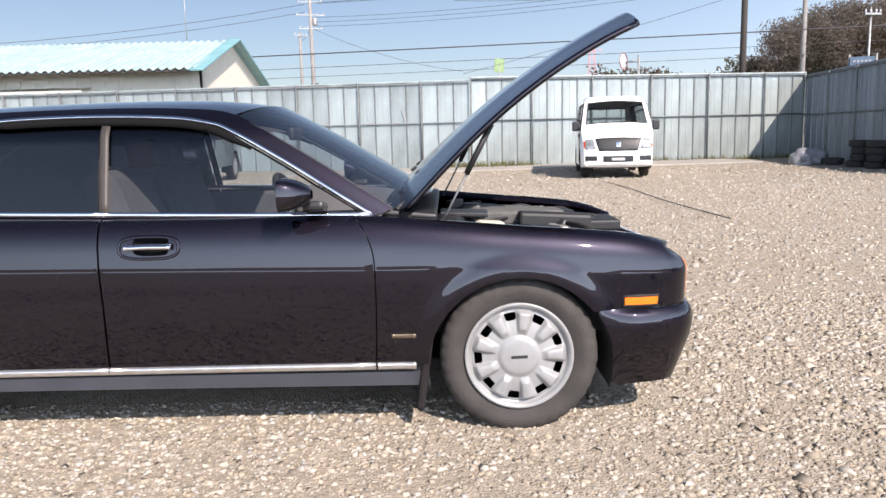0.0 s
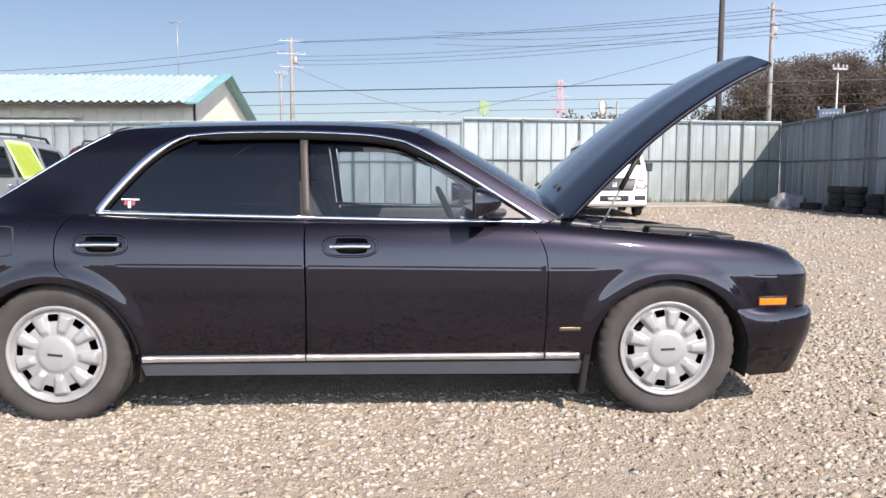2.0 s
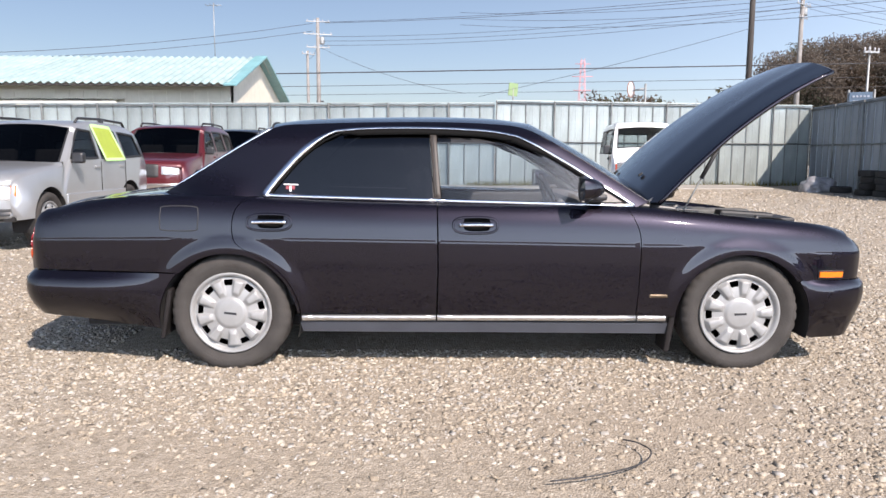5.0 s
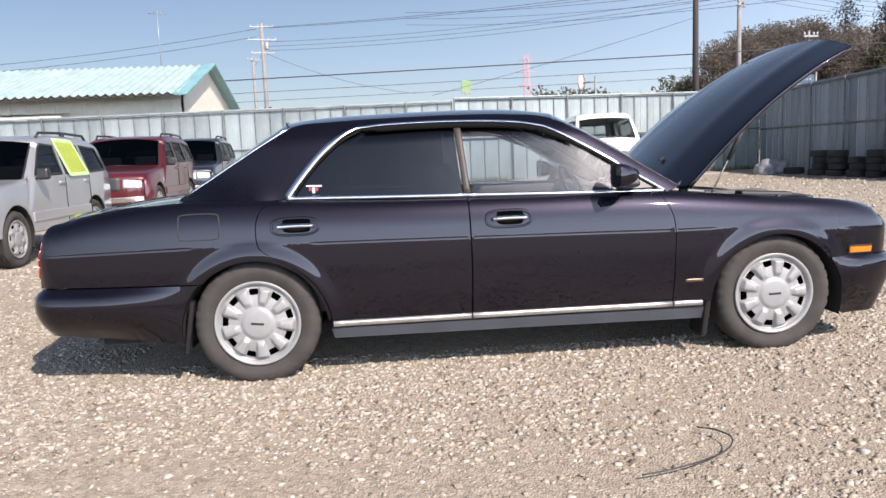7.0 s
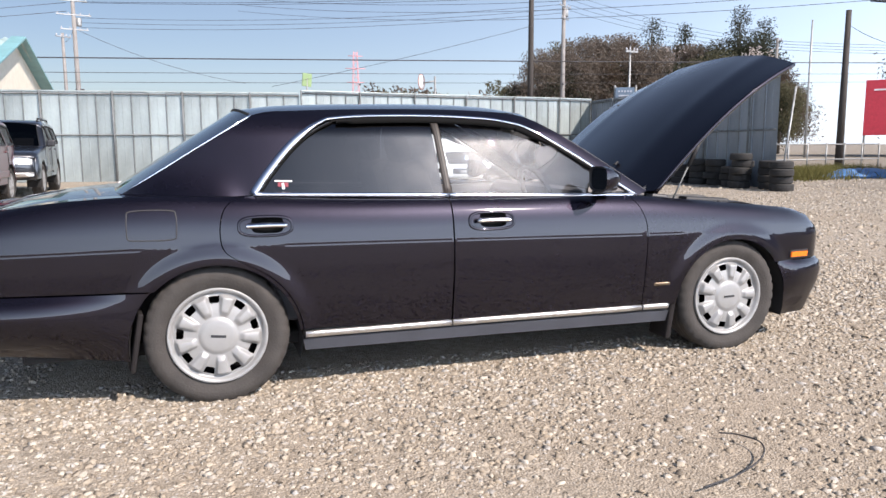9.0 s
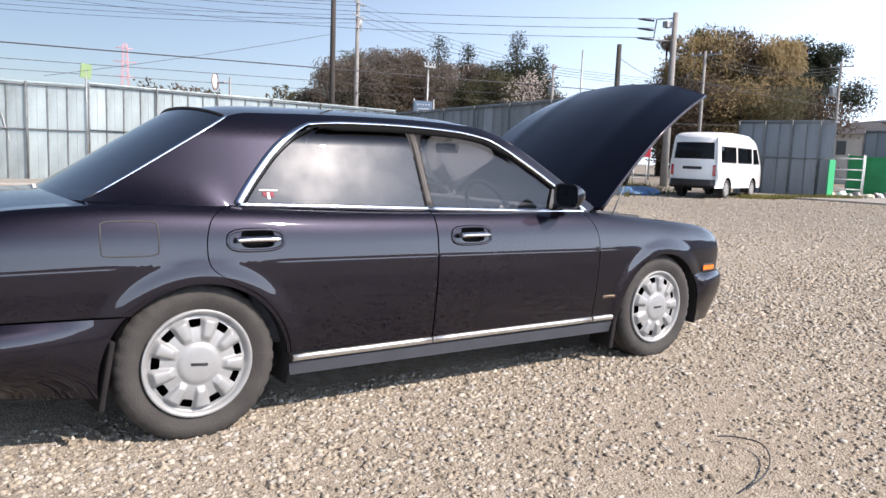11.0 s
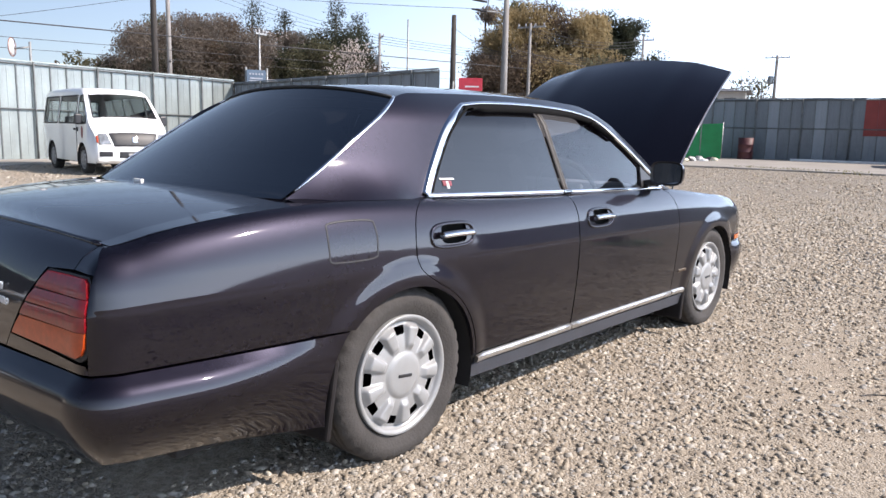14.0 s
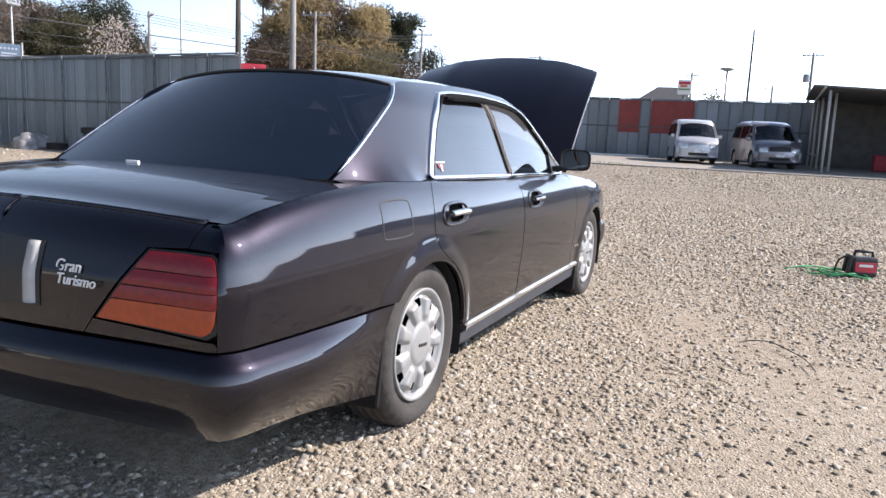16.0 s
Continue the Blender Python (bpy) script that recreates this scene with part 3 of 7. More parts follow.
def plan(s):
    """The plan line of the body: along the side s is x, then on round the corners."""
    if s < REAR_END:
        d = REAR_END - s
        return float(np.interp(d, _rt, _rp[:, 0])), float(np.interp(d, _rt, _rp[:, 1]))
    if s > FRONT_END:
        d = s - FRONT_END
        return float(np.interp(d, _ft, _fp[:, 0])), float(np.interp(d, _ft, _fp[:, 1]))
    return s, half_w(s)


def sm(a, b, x):
    t = min(max((x - a) / (b - a), 0.0), 1.0)
    return t * t * (3 - 2 * t)


def set_in(s, z):
    """How far the body's side lies inside its plan line at height z."""
    zc, zt = z_crease(s), z_top(s)
    if z > zc:
        u = min((z - zc) / (zt - zc), 1.0)
        e = min(max((u - 0.35) / 0.65, 0), 0.9985)
        off = 0.024 * u + 0.068 * (1 - math.sqrt(1 - e * e))
        if s < REAR_END - 0.1:
            off += 0.03 * u
    else:
        v = (zc - z) / (zc - 0.18)
        off = 0.042 * max(v, 0) ** 1.7
        if s < REAR_END - 0.1:
            off -= 0.03 * max(v, 0)
    off += 0.0008 * math.exp(-((z - zc) / 0.0045) ** 2) * sm(0.50, 0.56, math.hypot(abs(s) - HUB_X, z - ARCH_Z))
    r = math.hypot(abs(s) - HUB_X, z - ARCH_Z)
    if r < 0.6 and abs(s) < 2.1:
        off -= 0.013 * (1 - sm(0.385, 0.470, r)) * sm(0.2, 0.32, z)
    return off


def body(side):
    def f(s, z, out=0.0):
        x, y = plan(s)
        x1, y1 = plan(s - 0.004)
        x2, y2 = plan(s + 0.004)
        tx, ty = x2 - x1, y2 - y1
        k = math.hypot(tx, ty) or 1
        nx, ny = -ty / k, tx / k
        if abs(s) < 2.0:
            nx, ny = 0.0, 1.0
        o = out - set_in(s, z)
        return (x + nx * o, side * max(y + ny * o, 0.0), z)
    return f


def arch(hub, a0, a1, k=1.0, n=26):
    """Points on a wheel arch's edge from angle a0 to a1 (degrees from the front)."""
    return [(hub + ARCH_R * k * math.cos(radians(a0 + (a1 - a0) * i / n)), ARCH_Z + ARCH_R * k * math.sin(radians(a0 + (a1 - a0) * i / n))) for i in range(n + 1)]


y_cab = spline([-1.85, -1.72, -1.45, -1.2, -0.8, 0.0, 0.5, 0.95], [0.655, 0.690, 0.742, 0.770, 0.785, 0.790, 0.778, 0.742])


def cab(side, fillet=1.0):
    def f(x, z, out=0.0):
        y = y_cab(x) - 0.40 * (z - 0.9) - 4.0 * max(0.0, z - 1.2) ** 2
        q = (z - 1.245) * 0.857 + (x - 0.22) * 0.515
        if x > 0.05 and q > 0:
            y -= 2.6 * q * q
        if fillet and x < -1.2 and z < 1.10:
            # the rear pillar spreads into the shoulder
            zt = z_top(x)
            reach = half_w(x) - 0.090 - (y_cab(x) - 0.40 * (zt - 0.9))
            y += reach * min((1.10 - z) / (1.10 - zt), 1.02) ** 2.6 * sm(-1.20, -1.38, x) * sm(-1.76, -1.46, x)
        return (x, side * (y + out * 0.93), z + out * 0.37)
    return f


car = thing("sedan", "dark plum four-door sedan with its bonnet raised, parked on gravel", "car")
Z_SILL = 0.30
door_front = smooth_path([(0.725, 0.888), (0.77, 0.84), (0.805, 0.76), (0.815, 0.68), (0.815, 0.55), (0.812, 0.42), (0.805, Z_SILL)], 6)
door_mid = [(-0.272, 0.905), (-0.268, 0.75), (-0.265, 0.55), (-0.272, Z_SILL)]
rear_arch_k = 1.045
door_rear = smooth_path([(-1.205, 0.928), (-1.27, 0.922), (-1.325, 0.885), (-1.35, 0.82), (-1.352, 0.74), (-1.335, 0.69), (-1.29, 0.655)], 6) + arch(-HUB_X, 66, 6.5, rear_arch_k, 20)


def top_line(x0, x1, n=30, drop=0.0):
    return [(x0 + (x1 - x0) * i / n, z_top(x0 + (x1 - x0) * i / n) - drop) for i in range(n + 1)]


def shrink(path, dx):
    return [(p[0] + dx, p[1]) for p in path]


zb_rear = lambda s: 0.535 if s < -2.45 else 0.525 + (-1.70 - s) * 0.0133
GAP = 0.0025
crease_rows = [lambda s, d=d: z_crease(s) + d for d in (-0.012, -0.0045, 0.0, 0.0045, 0.012)]


def top_rows(k):
    return lambda s: z_top(s) - k


flare = [(sg * HUB_X + r * math.cos(radians(a)), ARCH_Z + r * math.sin(radians(a))) for sg in (-1, 1) for r in np.arange(0.378, 0.506, 0.0125) for a in np.arange(-10, 190, 1.9)]
upper_rows = [top_rows(k) for k in (0.004, 0.012, 0.024, 0.045)]
def handle_cup(x0):
    """Outline of the finger recess behind a door handle."""
    zc = 0.790 if x0 > -0.5 else 0.802
    return smooth_path([(x0 + a, zc + b) for a, b in ((0.052, -0.020), (0.078, -0.034), (0.168, -0.034), (0.190, -0.018), (0.190, 0.022), (0.170, 0.036), (0.076, 0.036), (0.052, 0.022), (0.052, -0.020))], 4)[:-1]


for side, word in ((-1, "right"), (1, "left")):
    B, C = body(side), cab(side)
    # front wing
    wing = shrink(door_front[::-1], GAP) + top_line(0.74, 2.0) + [(2.1, z_top(2.04) - 0.004), (2.2, 0.682), (2.2, 0.495)] + [(1.672 + 0.05, 0.49)] + arch(HUB_X, 37, 176, 1.0, 40)
    part("front_wing", skin("front_wing", wing, B, 0.03, crease_rows + upper_rows, extra=flare), PAINT, car)
    fd = [(-0.268 + GAP, Z_SILL), (-0.262 + GAP, 0.55), (-0.265 + GAP, 0.75), (-0.268 + GAP, z_top(-0.27))] + top_line(-0.25, 0.70) + shrink(door_front, -GAP)
    door = part("front_door", skin("front_door", fd, B, 0.035, crease_rows + upper_rows, holes=[handle_cup(-0.18)]), PAINT, car)
    rd = shrink(door_rear[::-1], GAP) + top_line(-1.19, -0.29) + [(-0.270 - GAP, z_top(-0.27)), (-0.268 - GAP, 0.75), (-0.265 - GAP, 0.55), (-0.272 - GAP, Z_SILL)]
    rdoor = part("rear_door", skin("rear_door", rd, B, 0.03, crease_rows + upper_rows, extra=flare, holes=[handle_cup(-1.27)]), PAINT, car)
    s_lid, s_lamp = s_at_rear_y(0.655), s_at_rear_y(0.762)
    quarter = shrink(door_rear, -GAP) + arch(-HUB_X, 6.5, 135.2, 1.0, 36) + [(-1.66, 0.528)] + [(s, zb_rear(s) + 0.004) for s in np.linspace(-1.70, s_lamp, 14)] + [(s_lamp, 0.565), (s_lamp, 0.79), (s_lid, 0.795), (s_lid, z_top(s_lid))] + top_line(s_lid, -1.21)[1:]
    qp = part("rear_wing", skin("rear_wing", quarter, B, 0.03, crease_rows + upper_rows, extra=flare), PAINT, car)
    # sill: bright strip, groove and grey rocker
    sill = [(-0.992, 0.205), (0.985, 0.195), (1.005, 0.255), (-1.005, 0.262)]
    part("sill", skin("sill", sill, lambda s, z, o=0.0, B=B: B(s, z, o - 0.004), 0.06, flange=0.08), PAINT_SILL, car)
    # black sheet set back in the groove, standing for its shade
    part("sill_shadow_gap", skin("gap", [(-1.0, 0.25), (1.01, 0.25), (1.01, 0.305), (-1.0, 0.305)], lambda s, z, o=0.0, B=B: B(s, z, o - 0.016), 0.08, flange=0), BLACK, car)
    for x0, x1, own in ((-0.992, -0.275, rdoor), (-0.268, 0.803, door), (0.811, 0.965, car)):
        part("sill_trim", ribbon("sill_trim", [(x0 + (x1 - x0) * i / 12, 0.283) for i in range(13)], 0.0165, B, 0.012), CHROME_DULL, own, "dull bright metal strip")
    # bumpers
    fb = [(1.70, 0.492), (2.02, 0.488), (2.2, 0.488), (S_FRONT, 0.488), (S_FRONT, 0.17), (2.05, 0.165), (1.79, 0.165)] + arch(HUB_X, -12, 34, 1.03, 12)
    prow = spline([0.15, 0.20, 0.28, 0.36, 0.44, 0.47, 0.50], [-0.05, -0.03, -0.002, 0.024, 0.03, 0.022, -0.012])
    part("front_bumper", skin("front_bumper", fb, lambda s, z, o=0.0, B=B: B(s, z, o + prow(z) * sm(1.66, 1.86, s) + set_in(s, z) * 0.9), 0.035, [lambda s: 0.478, lambda s: 0.465], 0.03), PAINT, car)
    rb = [(s, zb_rear(s) - 0.003) for s in np.linspace(-1.668, S_REAR, 30)] + [(S_REAR, 0.30), (-2.9, 0.30), (-2.4, 0.285), (-1.775, 0.225)] + arch(-HUB_X, 187, 136.5, 1.03, 14)
    rprow = spline([0.20, 0.27, 0.33, 0.40, 0.46, 0.50, 0.54], [-0.11, -0.05, 0.005, 0.040, 0.046, 0.036, -0.006])
    part("rear_bumper", skin("rear_bumper", rb, lambda s, z, o=0.0, B=B: B(s, z, o + rprow(z + 0.54 - max(zb_rear(s), 0.49)) * sm(-1.66, -2.2, s) + set_in(s, z) * 0.9), 0.035, [lambda s: zb_rear(s) - d for d in (0.012,)] + [lambda s: zb_rear(s) - 0.024, lambda s: zb_rear(s) - 0.04], 0.03), PAINT, car)
    # side marker
    mk = part("side_marker", skin("side_marker", [(1.80, 0.508), (1.935, 0.506), (1.938, 0.536), (1.80, 0.538)], lambda s, z, o=0.0, B=B: B(s, z, o + 0.009), 0.015, flange=0.02), AMBER, car, "amber side marker lamp")
    part("side_marker_rim", ribbon("rim", [(1.795, 0.503), (1.94, 0.501), (1.943, 0.541), (1.795, 0.543)], 0.005, B, 0.006, closed=True), BLACK, mk)
    # headlamp and grille half
    part("headlamp", skin("headlamp", [(2.215, 0.505), (2.60, 0.505), (2.60, 0.642), (2.4, 0.655), (2.215, 0.678)], B, 0.04), LAMP_GLASS, car, "clear front lamp")
    part("corner_lamp", skin("corner_lamp", [(2.16, 0.512), (2.21, 0.512), (2.21, 0.668), (2.165, 0.672)], lambda s, z, o=0.0, B=B: B(s, z, o + 0.004), 0.02), AMBER, car, "amber corner lamp")
    part("grille", skin("grille", [(2.62, 0.505), (S_FRONT, 0.505), (S_FRONT, 0.632), (2.62, 0.638)], B, 0.05), CHROME_DULL, car)
    # tail lamp: red over orange, black frame
    L = lambda y: s_at_rear_y(y)
    lamp_out = [(L(0.535), 0.785), (L(0.735), 0.785), (L(0.754), 0.776), (L(0.763), 0.752), (L(0.766), 0.69), (L(0.764), 0.61), (L(0.757), 0.583), (L(0.735), 0.570), (L(0.385), 0.590)]
    tl = part("tail_lamp", skin("tail_lamp", lamp_out, lambda s, z, o=0.0, B=B: B(s, z, o - 0.004), 0.03, flange=0.05), BLACK, car, "red and amber tail lamp")
    k = lambda zz: 0.385 + (0.535 - 0.385) * (zz - 0.59) / 0.195
    bands = [(0.733, 0.780, RED_LENS), (0.690, 0.7315, RED_LENS), (0.650, 0.6885, RED_LENS), (0.580, 0.6485, ORANGE_LENS)]
    for z0, z1, mt in bands:
        zz0 = max(z0, 0.59)
        ends = [(L(0.730), z1), (L(0.748), z1 - 0.010), (L(0.756), z1 - 0.028), (L(0.758), z0)] if z1 > 0.77 else ([(L(0.758), z1), (L(0.755), 0.612), (L(0.747), 0.592), (L(0.728), z0)] if z0 < 0.6 else [(L(0.760), z1), (L(0.760), z0)])
        part("lens", skin("lens", [(L(k(zz0) + 0.014), zz0 + 0.003), (L(k(z1) + 0.014), z1)] + ends, lambda s, z, o=0.0, B=B, z0=z0, z1=z1: B(s, z, o + 0.004 + 0.003 * math.sin(math.pi * min(max((z - z0) / (z1 - z0), 0), 1))), 0.018, flange=0.012), mt, tl)
    part("lamp_panel", skin("lamp_panel", [(L(0.38), 0.586), (L(0.755), 0.563), (L(0.765), 0.54), (L(0.352), 0.545)], B, 0.03), PAINT, car)
    # door handles in their recess
    for x0, own in ((-0.18, door), (-1.27, rdoor)):
        zc = 0.786 if x0 > -0.5 else 0.798
        ring = [(x0 + 0.113 + 0.117 * c * (abs(c) ** -0.35 if abs(c) > 1e-6 else 1), zc + 0.043 * s_ * (abs(s_) ** -0.35 if abs(s_) > 1e-6 else 1)) for c, s_ in [(math.cos(2 * math.pi * i / 40), math.sin(2 * math.pi * i / 40)) for i in range(40)]]
        hd = part("door_handle_surround", ribbon("surround", ring, 0.007, B, 0.0065, closed=True), PAINT, own, "body-coloured handle surround")
        cup = [(x0 + 0.04, zc - 0.042), (x0 + 0.205, zc - 0.042), (x0 + 0.205, zc + 0.052), (x0 + 0.04, zc + 0.052)]
        part("handle_cup", skin("cup", cup, lambda s, z, o=0.0, B=B, x0=x0, zc=zc: B(s, z, o - 0.012 - 0.022 * max(0.0, 1 - ((s - x0 - 0.12) / 0.075) ** 2)), 0.02, flange=0), VOID, hd, "black finger recess")
        rows = []
        for i in range(15):
            t = i / 14
            rows.append((x0 + 0.028 + 0.178 * t, zc + 0.004 + 0.002 * math.sin(t * 3)))
        part("handle_bar", ribbon("bar", rows, 0.0125, B, 0.034, 0.014), CHROME, hd, "chrome pull handle")
        if x0 > -0.5:
            part("key_lock", ribbon("lock", [(x0 + 0.036, zc + 0.004), (x0 + 0.05, zc + 0.004)], 0.008, B, 0.036, 0.02), CHROME_DULL, hd)
    # glass, pillars and bright frame
    dlo_bot = [(-1.20, 0.935), (-0.9, 0.928), (-0.27, 0.913), (0.3, 0.898), (0.80, 0.886)]
    dlo_rear = smooth_path([(-1.20, 0.935), (-1.13, 1.03), (-1.02, 1.155), (-0.915, 1.24), (-0.83, 1.283)], 6)
    dlo_top = smooth_path([(-0.83, 1.283), (-0.65, 1.298), (-0.33, 1.302), (-0.03, 1.290), (0.12, 1.268), (0.22, 1.235), (0.45, 1.105), (0.64, 0.985), (0.80, 0.886)], 6)
    edge = smooth_path([(-1.765, 0.943), (-1.62, 1.03), (-1.42, 1.155), (-1.187, 1.297), (-0.95, 1.325), (-0.4, 1.338), (0.0, 1.33), (0.23, 1.298), (0.47, 1.165), (0.72, 1.01), (0.885, 0.905)], 8)
    shell = [(p[0], p[1]) for p in edge] + [(0.80, 0.878)] + [(p[0], p[1]) for p in dlo_top[::-1]] + [(p[0], p[1]) for p in dlo_rear[::-1][1:]] + [(-1.205, 0.930)] + [(x, z_top(x) + 0.001) for x in (-1.25, -1.3, -1.4, -1.5, -1.6, -1.7)]
    part("cabin_side", skin("cabin_side", shell, C, 0.03, flange=0.02), PAINT, car)
    rg = [(-1.185, 0.942), (-0.292, 0.922), (-0.318, 1.292)] + [(p[0], p[1] - 0.012) for p in dlo_top if p[0] < -0.33][::-1] + [(p[0] + 0.016, p[1] - 0.008) for p in dlo_rear[::-1]][1:-1]
    g = part("rear_door_glass", skin("rear_glass", rg, lambda x, z, o=0.0, C=C: C(x, z, o - 0.008), 0.06, flange=0), TINT, rdoor, "dark tinted side window")
    g.visible_shadow = False
    fgp = [(-0.242, 0.921), (0.78, 0.898)] + [(p[0] - 0.012, p[1] - 0.012) for p in dlo_top[::-1] if -0.27 < p[0] < 0.76] + [(-0.268, 1.292)]
    g = part("front_door_glass", skin("front_glass", fgp, lambda x, z, o=0.0, C=C: C(x, z, o - 0.008), 0.06, flange=0), CLEAR, door, "clear side window")
    g.visible_shadow = False
    part("pillar_trim", ribbon("pillar_trim", [(-0.267 - 0.028 * i / 10, 0.918 + 0.372 * i / 10) for i in range(11)], 0.019, C, 0.004), BRONZE, rdoor, "bronze-tinted door pillar strip")
    part("pillar_seal", ribbon("pillar_seal", [(-0.269 - 0.028 * i / 10, 0.918 + 0.372 * i / 10) for i in range(11)], 0.003, C, 0.006), BLACK, door)
    part("window_trim", ribbon("window_trim_bottom_r", dense(dlo_bot[:3], 0.05), 0.0105, C, 0.010), CHROME, rdoor, "bright chrome window strip")
    part("window_trim", ribbon("window_trim_bottom_f", dense(dlo_bot[2:], 0.05), 0.0095, C, 0.010), CHROME, door, "bright chrome window strip")
    frame_path = [(p[0], p[1]) for p in dlo_rear] + [(p[0], p[1]) for p in dlo_top[1:]]
    frame_path = dense(frame_path, 0.03)
    frame_w = [0.019 - 0.0115 * sm(-1.0, -0.84, p[0]) + 0.0015 * sm(0.15, 0.3, p[0]) for p in frame_path]
    part("window_frame_trim", ribbon("window_frame_trim", frame_path, frame_w, C, 0.012), CHROME, car, "bright chrome window frame")
    part("drip_seal", ribbon("drip_seal", dense([(p[0] + 0.019, p[1] - 0.016) for p in dlo_rear] + [(p[0] - (0.010 if p[0] > 0.2 else 0), p[1] - 0.013) for p in dlo_top[1:]], 0.03), 0.004, C, 0.005), VOID, car)
    n_def = len(dense([(p[0] - (0.015 if p[0] > 0.15 else 0), p[1] - 0.03) for p in dlo_top if -0.8 < p[0] < 0.36], 0.03))
    deflector_w = [0.004 + 0.012 * sm(0, 5, min(i, n_def - 1 - i)) for i in range(n_def)]
    part("wind_deflector", ribbon("wind_deflector", dense([(p[0] - (0.015 if p[0] > 0.15 else 0), p[1] - 0.022) for p in dlo_top if -0.8 < p[0] < 0.36], 0.03), deflector_w, C, 0.020, 0.004), VOID, car, "smoked plastic wind deflector")
    # decal on the rear door glass
    dk = part("window_decal", ribbon("decal_bar", [(-1.10, 0.996), (-1.02, 0.994)], 0.003, C, -0.004, -0.006), WHITE_DECAL, rdoor, "white and red window decal")
    part("decal_emblem", ribbon("decal_body", [(-1.063, 0.986), (-1.061, 0.958)], 0.007, C, -0.003, -0.006), WHITE_DECAL, dk)
    part("decal_emblem", ribbon("decal_wing", [(-1.086, 0.980), (-1.038, 0.978)], 0.010, C, -0.0045, -0.0065), RED_DECAL, dk)
    # fuel flap on the right side only
    if side < 0:
        fl = smooth_path([(-1.735, 0.765), (-1.735, 0.85), (-1.715, 0.878), (-1.56, 0.878), (-1.535, 0.855), (-1.535, 0.78), (-1.555, 0.753), (-1.71, 0.753), (-1.735, 0.765)], 5)
        part("fuel_flap_gap", ribbon("fuel_flap_gap", dense(fl[:-1], 0.02), 0.0036, B, 0.001, closed=True), BLACK, qp, "dark joint round the fuel flap")
    # badge on the wing
    bd = part("wing_badge", ribbon("badge", [(0.872 + 0.012 * i, 0.408) for i in range(9)], 0.010, B, 0.003), GOLD, car, "small gilt script badge")
    # mud flaps
    part("mud_flap", box(0.034, 0.17, 0.30, (0.998, side * 0.768, 0.245), 0.012, (0, 8, 0)), FLAP, car)
    part("mud_flap", box(0.024, 0.21, 0.27, (-1.736, side * 0.744, 0.300), 0.010, (0, 10, side * -8)), FLAP, car)
    # wheel housings
    for hub in (-HUB_X, HUB_X):
        def liner(u, v, hub=hub, side=side):
            a = radians(-15 + 210 * u)
            return (hub + 0.375 * math.cos(a), side * (0.842 - 0.34 * v), ARCH_Z + 0.375 * math.sin(a))
        part("wheel_housing", grid("wheel_housing", liner, 28, 3), UNDER, car)
    # door mirror
    def shell_m(u, v, side=side):
        a, t = 2 * math.pi * u, v
        k = (math.sin(math.pi * (0.06 + 0.94 * min(t, 1)) * 0.5)) ** 0.55
        c, s_ = math.cos(a), math.sin(a)
        q = 0.85 - 0.33 * t
        ex = abs(c) ** q * (1 if c > 0 else -1)
        ez = abs(s_) ** q * (1 if s_ > 0 else -1)
        return (0.594 - 0.116 * t, side * (0.926 + 0.090 * ex * k), 0.985 + 0.063 * ez * k)
    mir = part("door_mirror", grid("door_mirror", shell_m, 32, 10), PAINT, door, "body-coloured door mirror")
    part("mirror_bezel", grid("mirror_bezel", lambda u, v: Vector((0.484, side * 0.926, 0.985)).lerp(Vector(shell_m(u, 1.0)), 1 - 0.2 * v) + Vector((0.010 * v, 0, 0)), 32, 3), PLASTIC, mir)
    part("mirror_glass", grid("mirror_glass", lambda u, v: Vector((0.4835, side * 0.926, 0.985)).lerp(Vector(shell_m(u, 1.0)) + Vector((0.006, 0, 0)), 0.85 * v), 32, 3), MIRROR_DARK, mir)
    part("mirror_foot", box(0.085, 0.15, 0.035, (0.585, side * 0.805, 0.928), 0.014, (side * 8, 0, 0)), PLASTIC, mir)
    part("mirror_sail", skin("sail", [(0.50, 0.905), (0.74, 0.905), (0.56, 1.01)], lambda x, z, o=0.0, C=C: C(x, z, o + 0.004), 0.05, flange=0.012), PLASTIC, door)

edge_r = smooth_path([(-1.765, 0.943), (-1.62, 1.03), (-1.42, 1.155), (-1.187, 1.297)], 8)
edge_roof = smooth_path([(-1.187, 1.297), (-0.95, 1.325), (-0.4, 1.338), (0.0, 1.33), (0.23, 1.298)], 8)
edge_f = smooth_path([(0.23, 1.298), (0.47, 1.165), (0.72, 1.01), (0.885, 0.905)], 8)
CR = cab(1, 0.0)


def across(edge, bow0, bow1, crown0, crown1, inset=0.0):
    def f(u, v):
        i = u * (len(edge) - 1)
        k = min(int(i), len(edge) - 2)
        p = Vector(edge[k]).lerp(Vector(edge[k + 1]), i - k)
        x, y, z = CR(p[0], p[1])
        t = 2 * v - 1
        b = (1 - t * t)
        return (x + (bow0 + (bow1 - bow0) * u) * b, t * (y - inset), z + (crown0 + (crown1 - crown0) * u) * (1 - abs(t) ** 2.4))
    return f


part("roof", grid("roof", across(edge_roof, -0.06, 0.07, 0.045, 0.05), 30, 30), PAINT, car)
g = part("rear_screen", grid("rear_screen", across(edge_r, -0.10, -0.06, 0.0, 0.045, 0.02), 20, 30), TINT_REAR, car, "dark tinted rear screen")
g.visible_shadow = False
g = part("windscreen", grid("windscreen", across(edge_f, 0.07, 0.15, 0.05, 0.02, 0.02), 20, 30), CLEAR, car, "clear windscreen")
g.visible_shadow = False
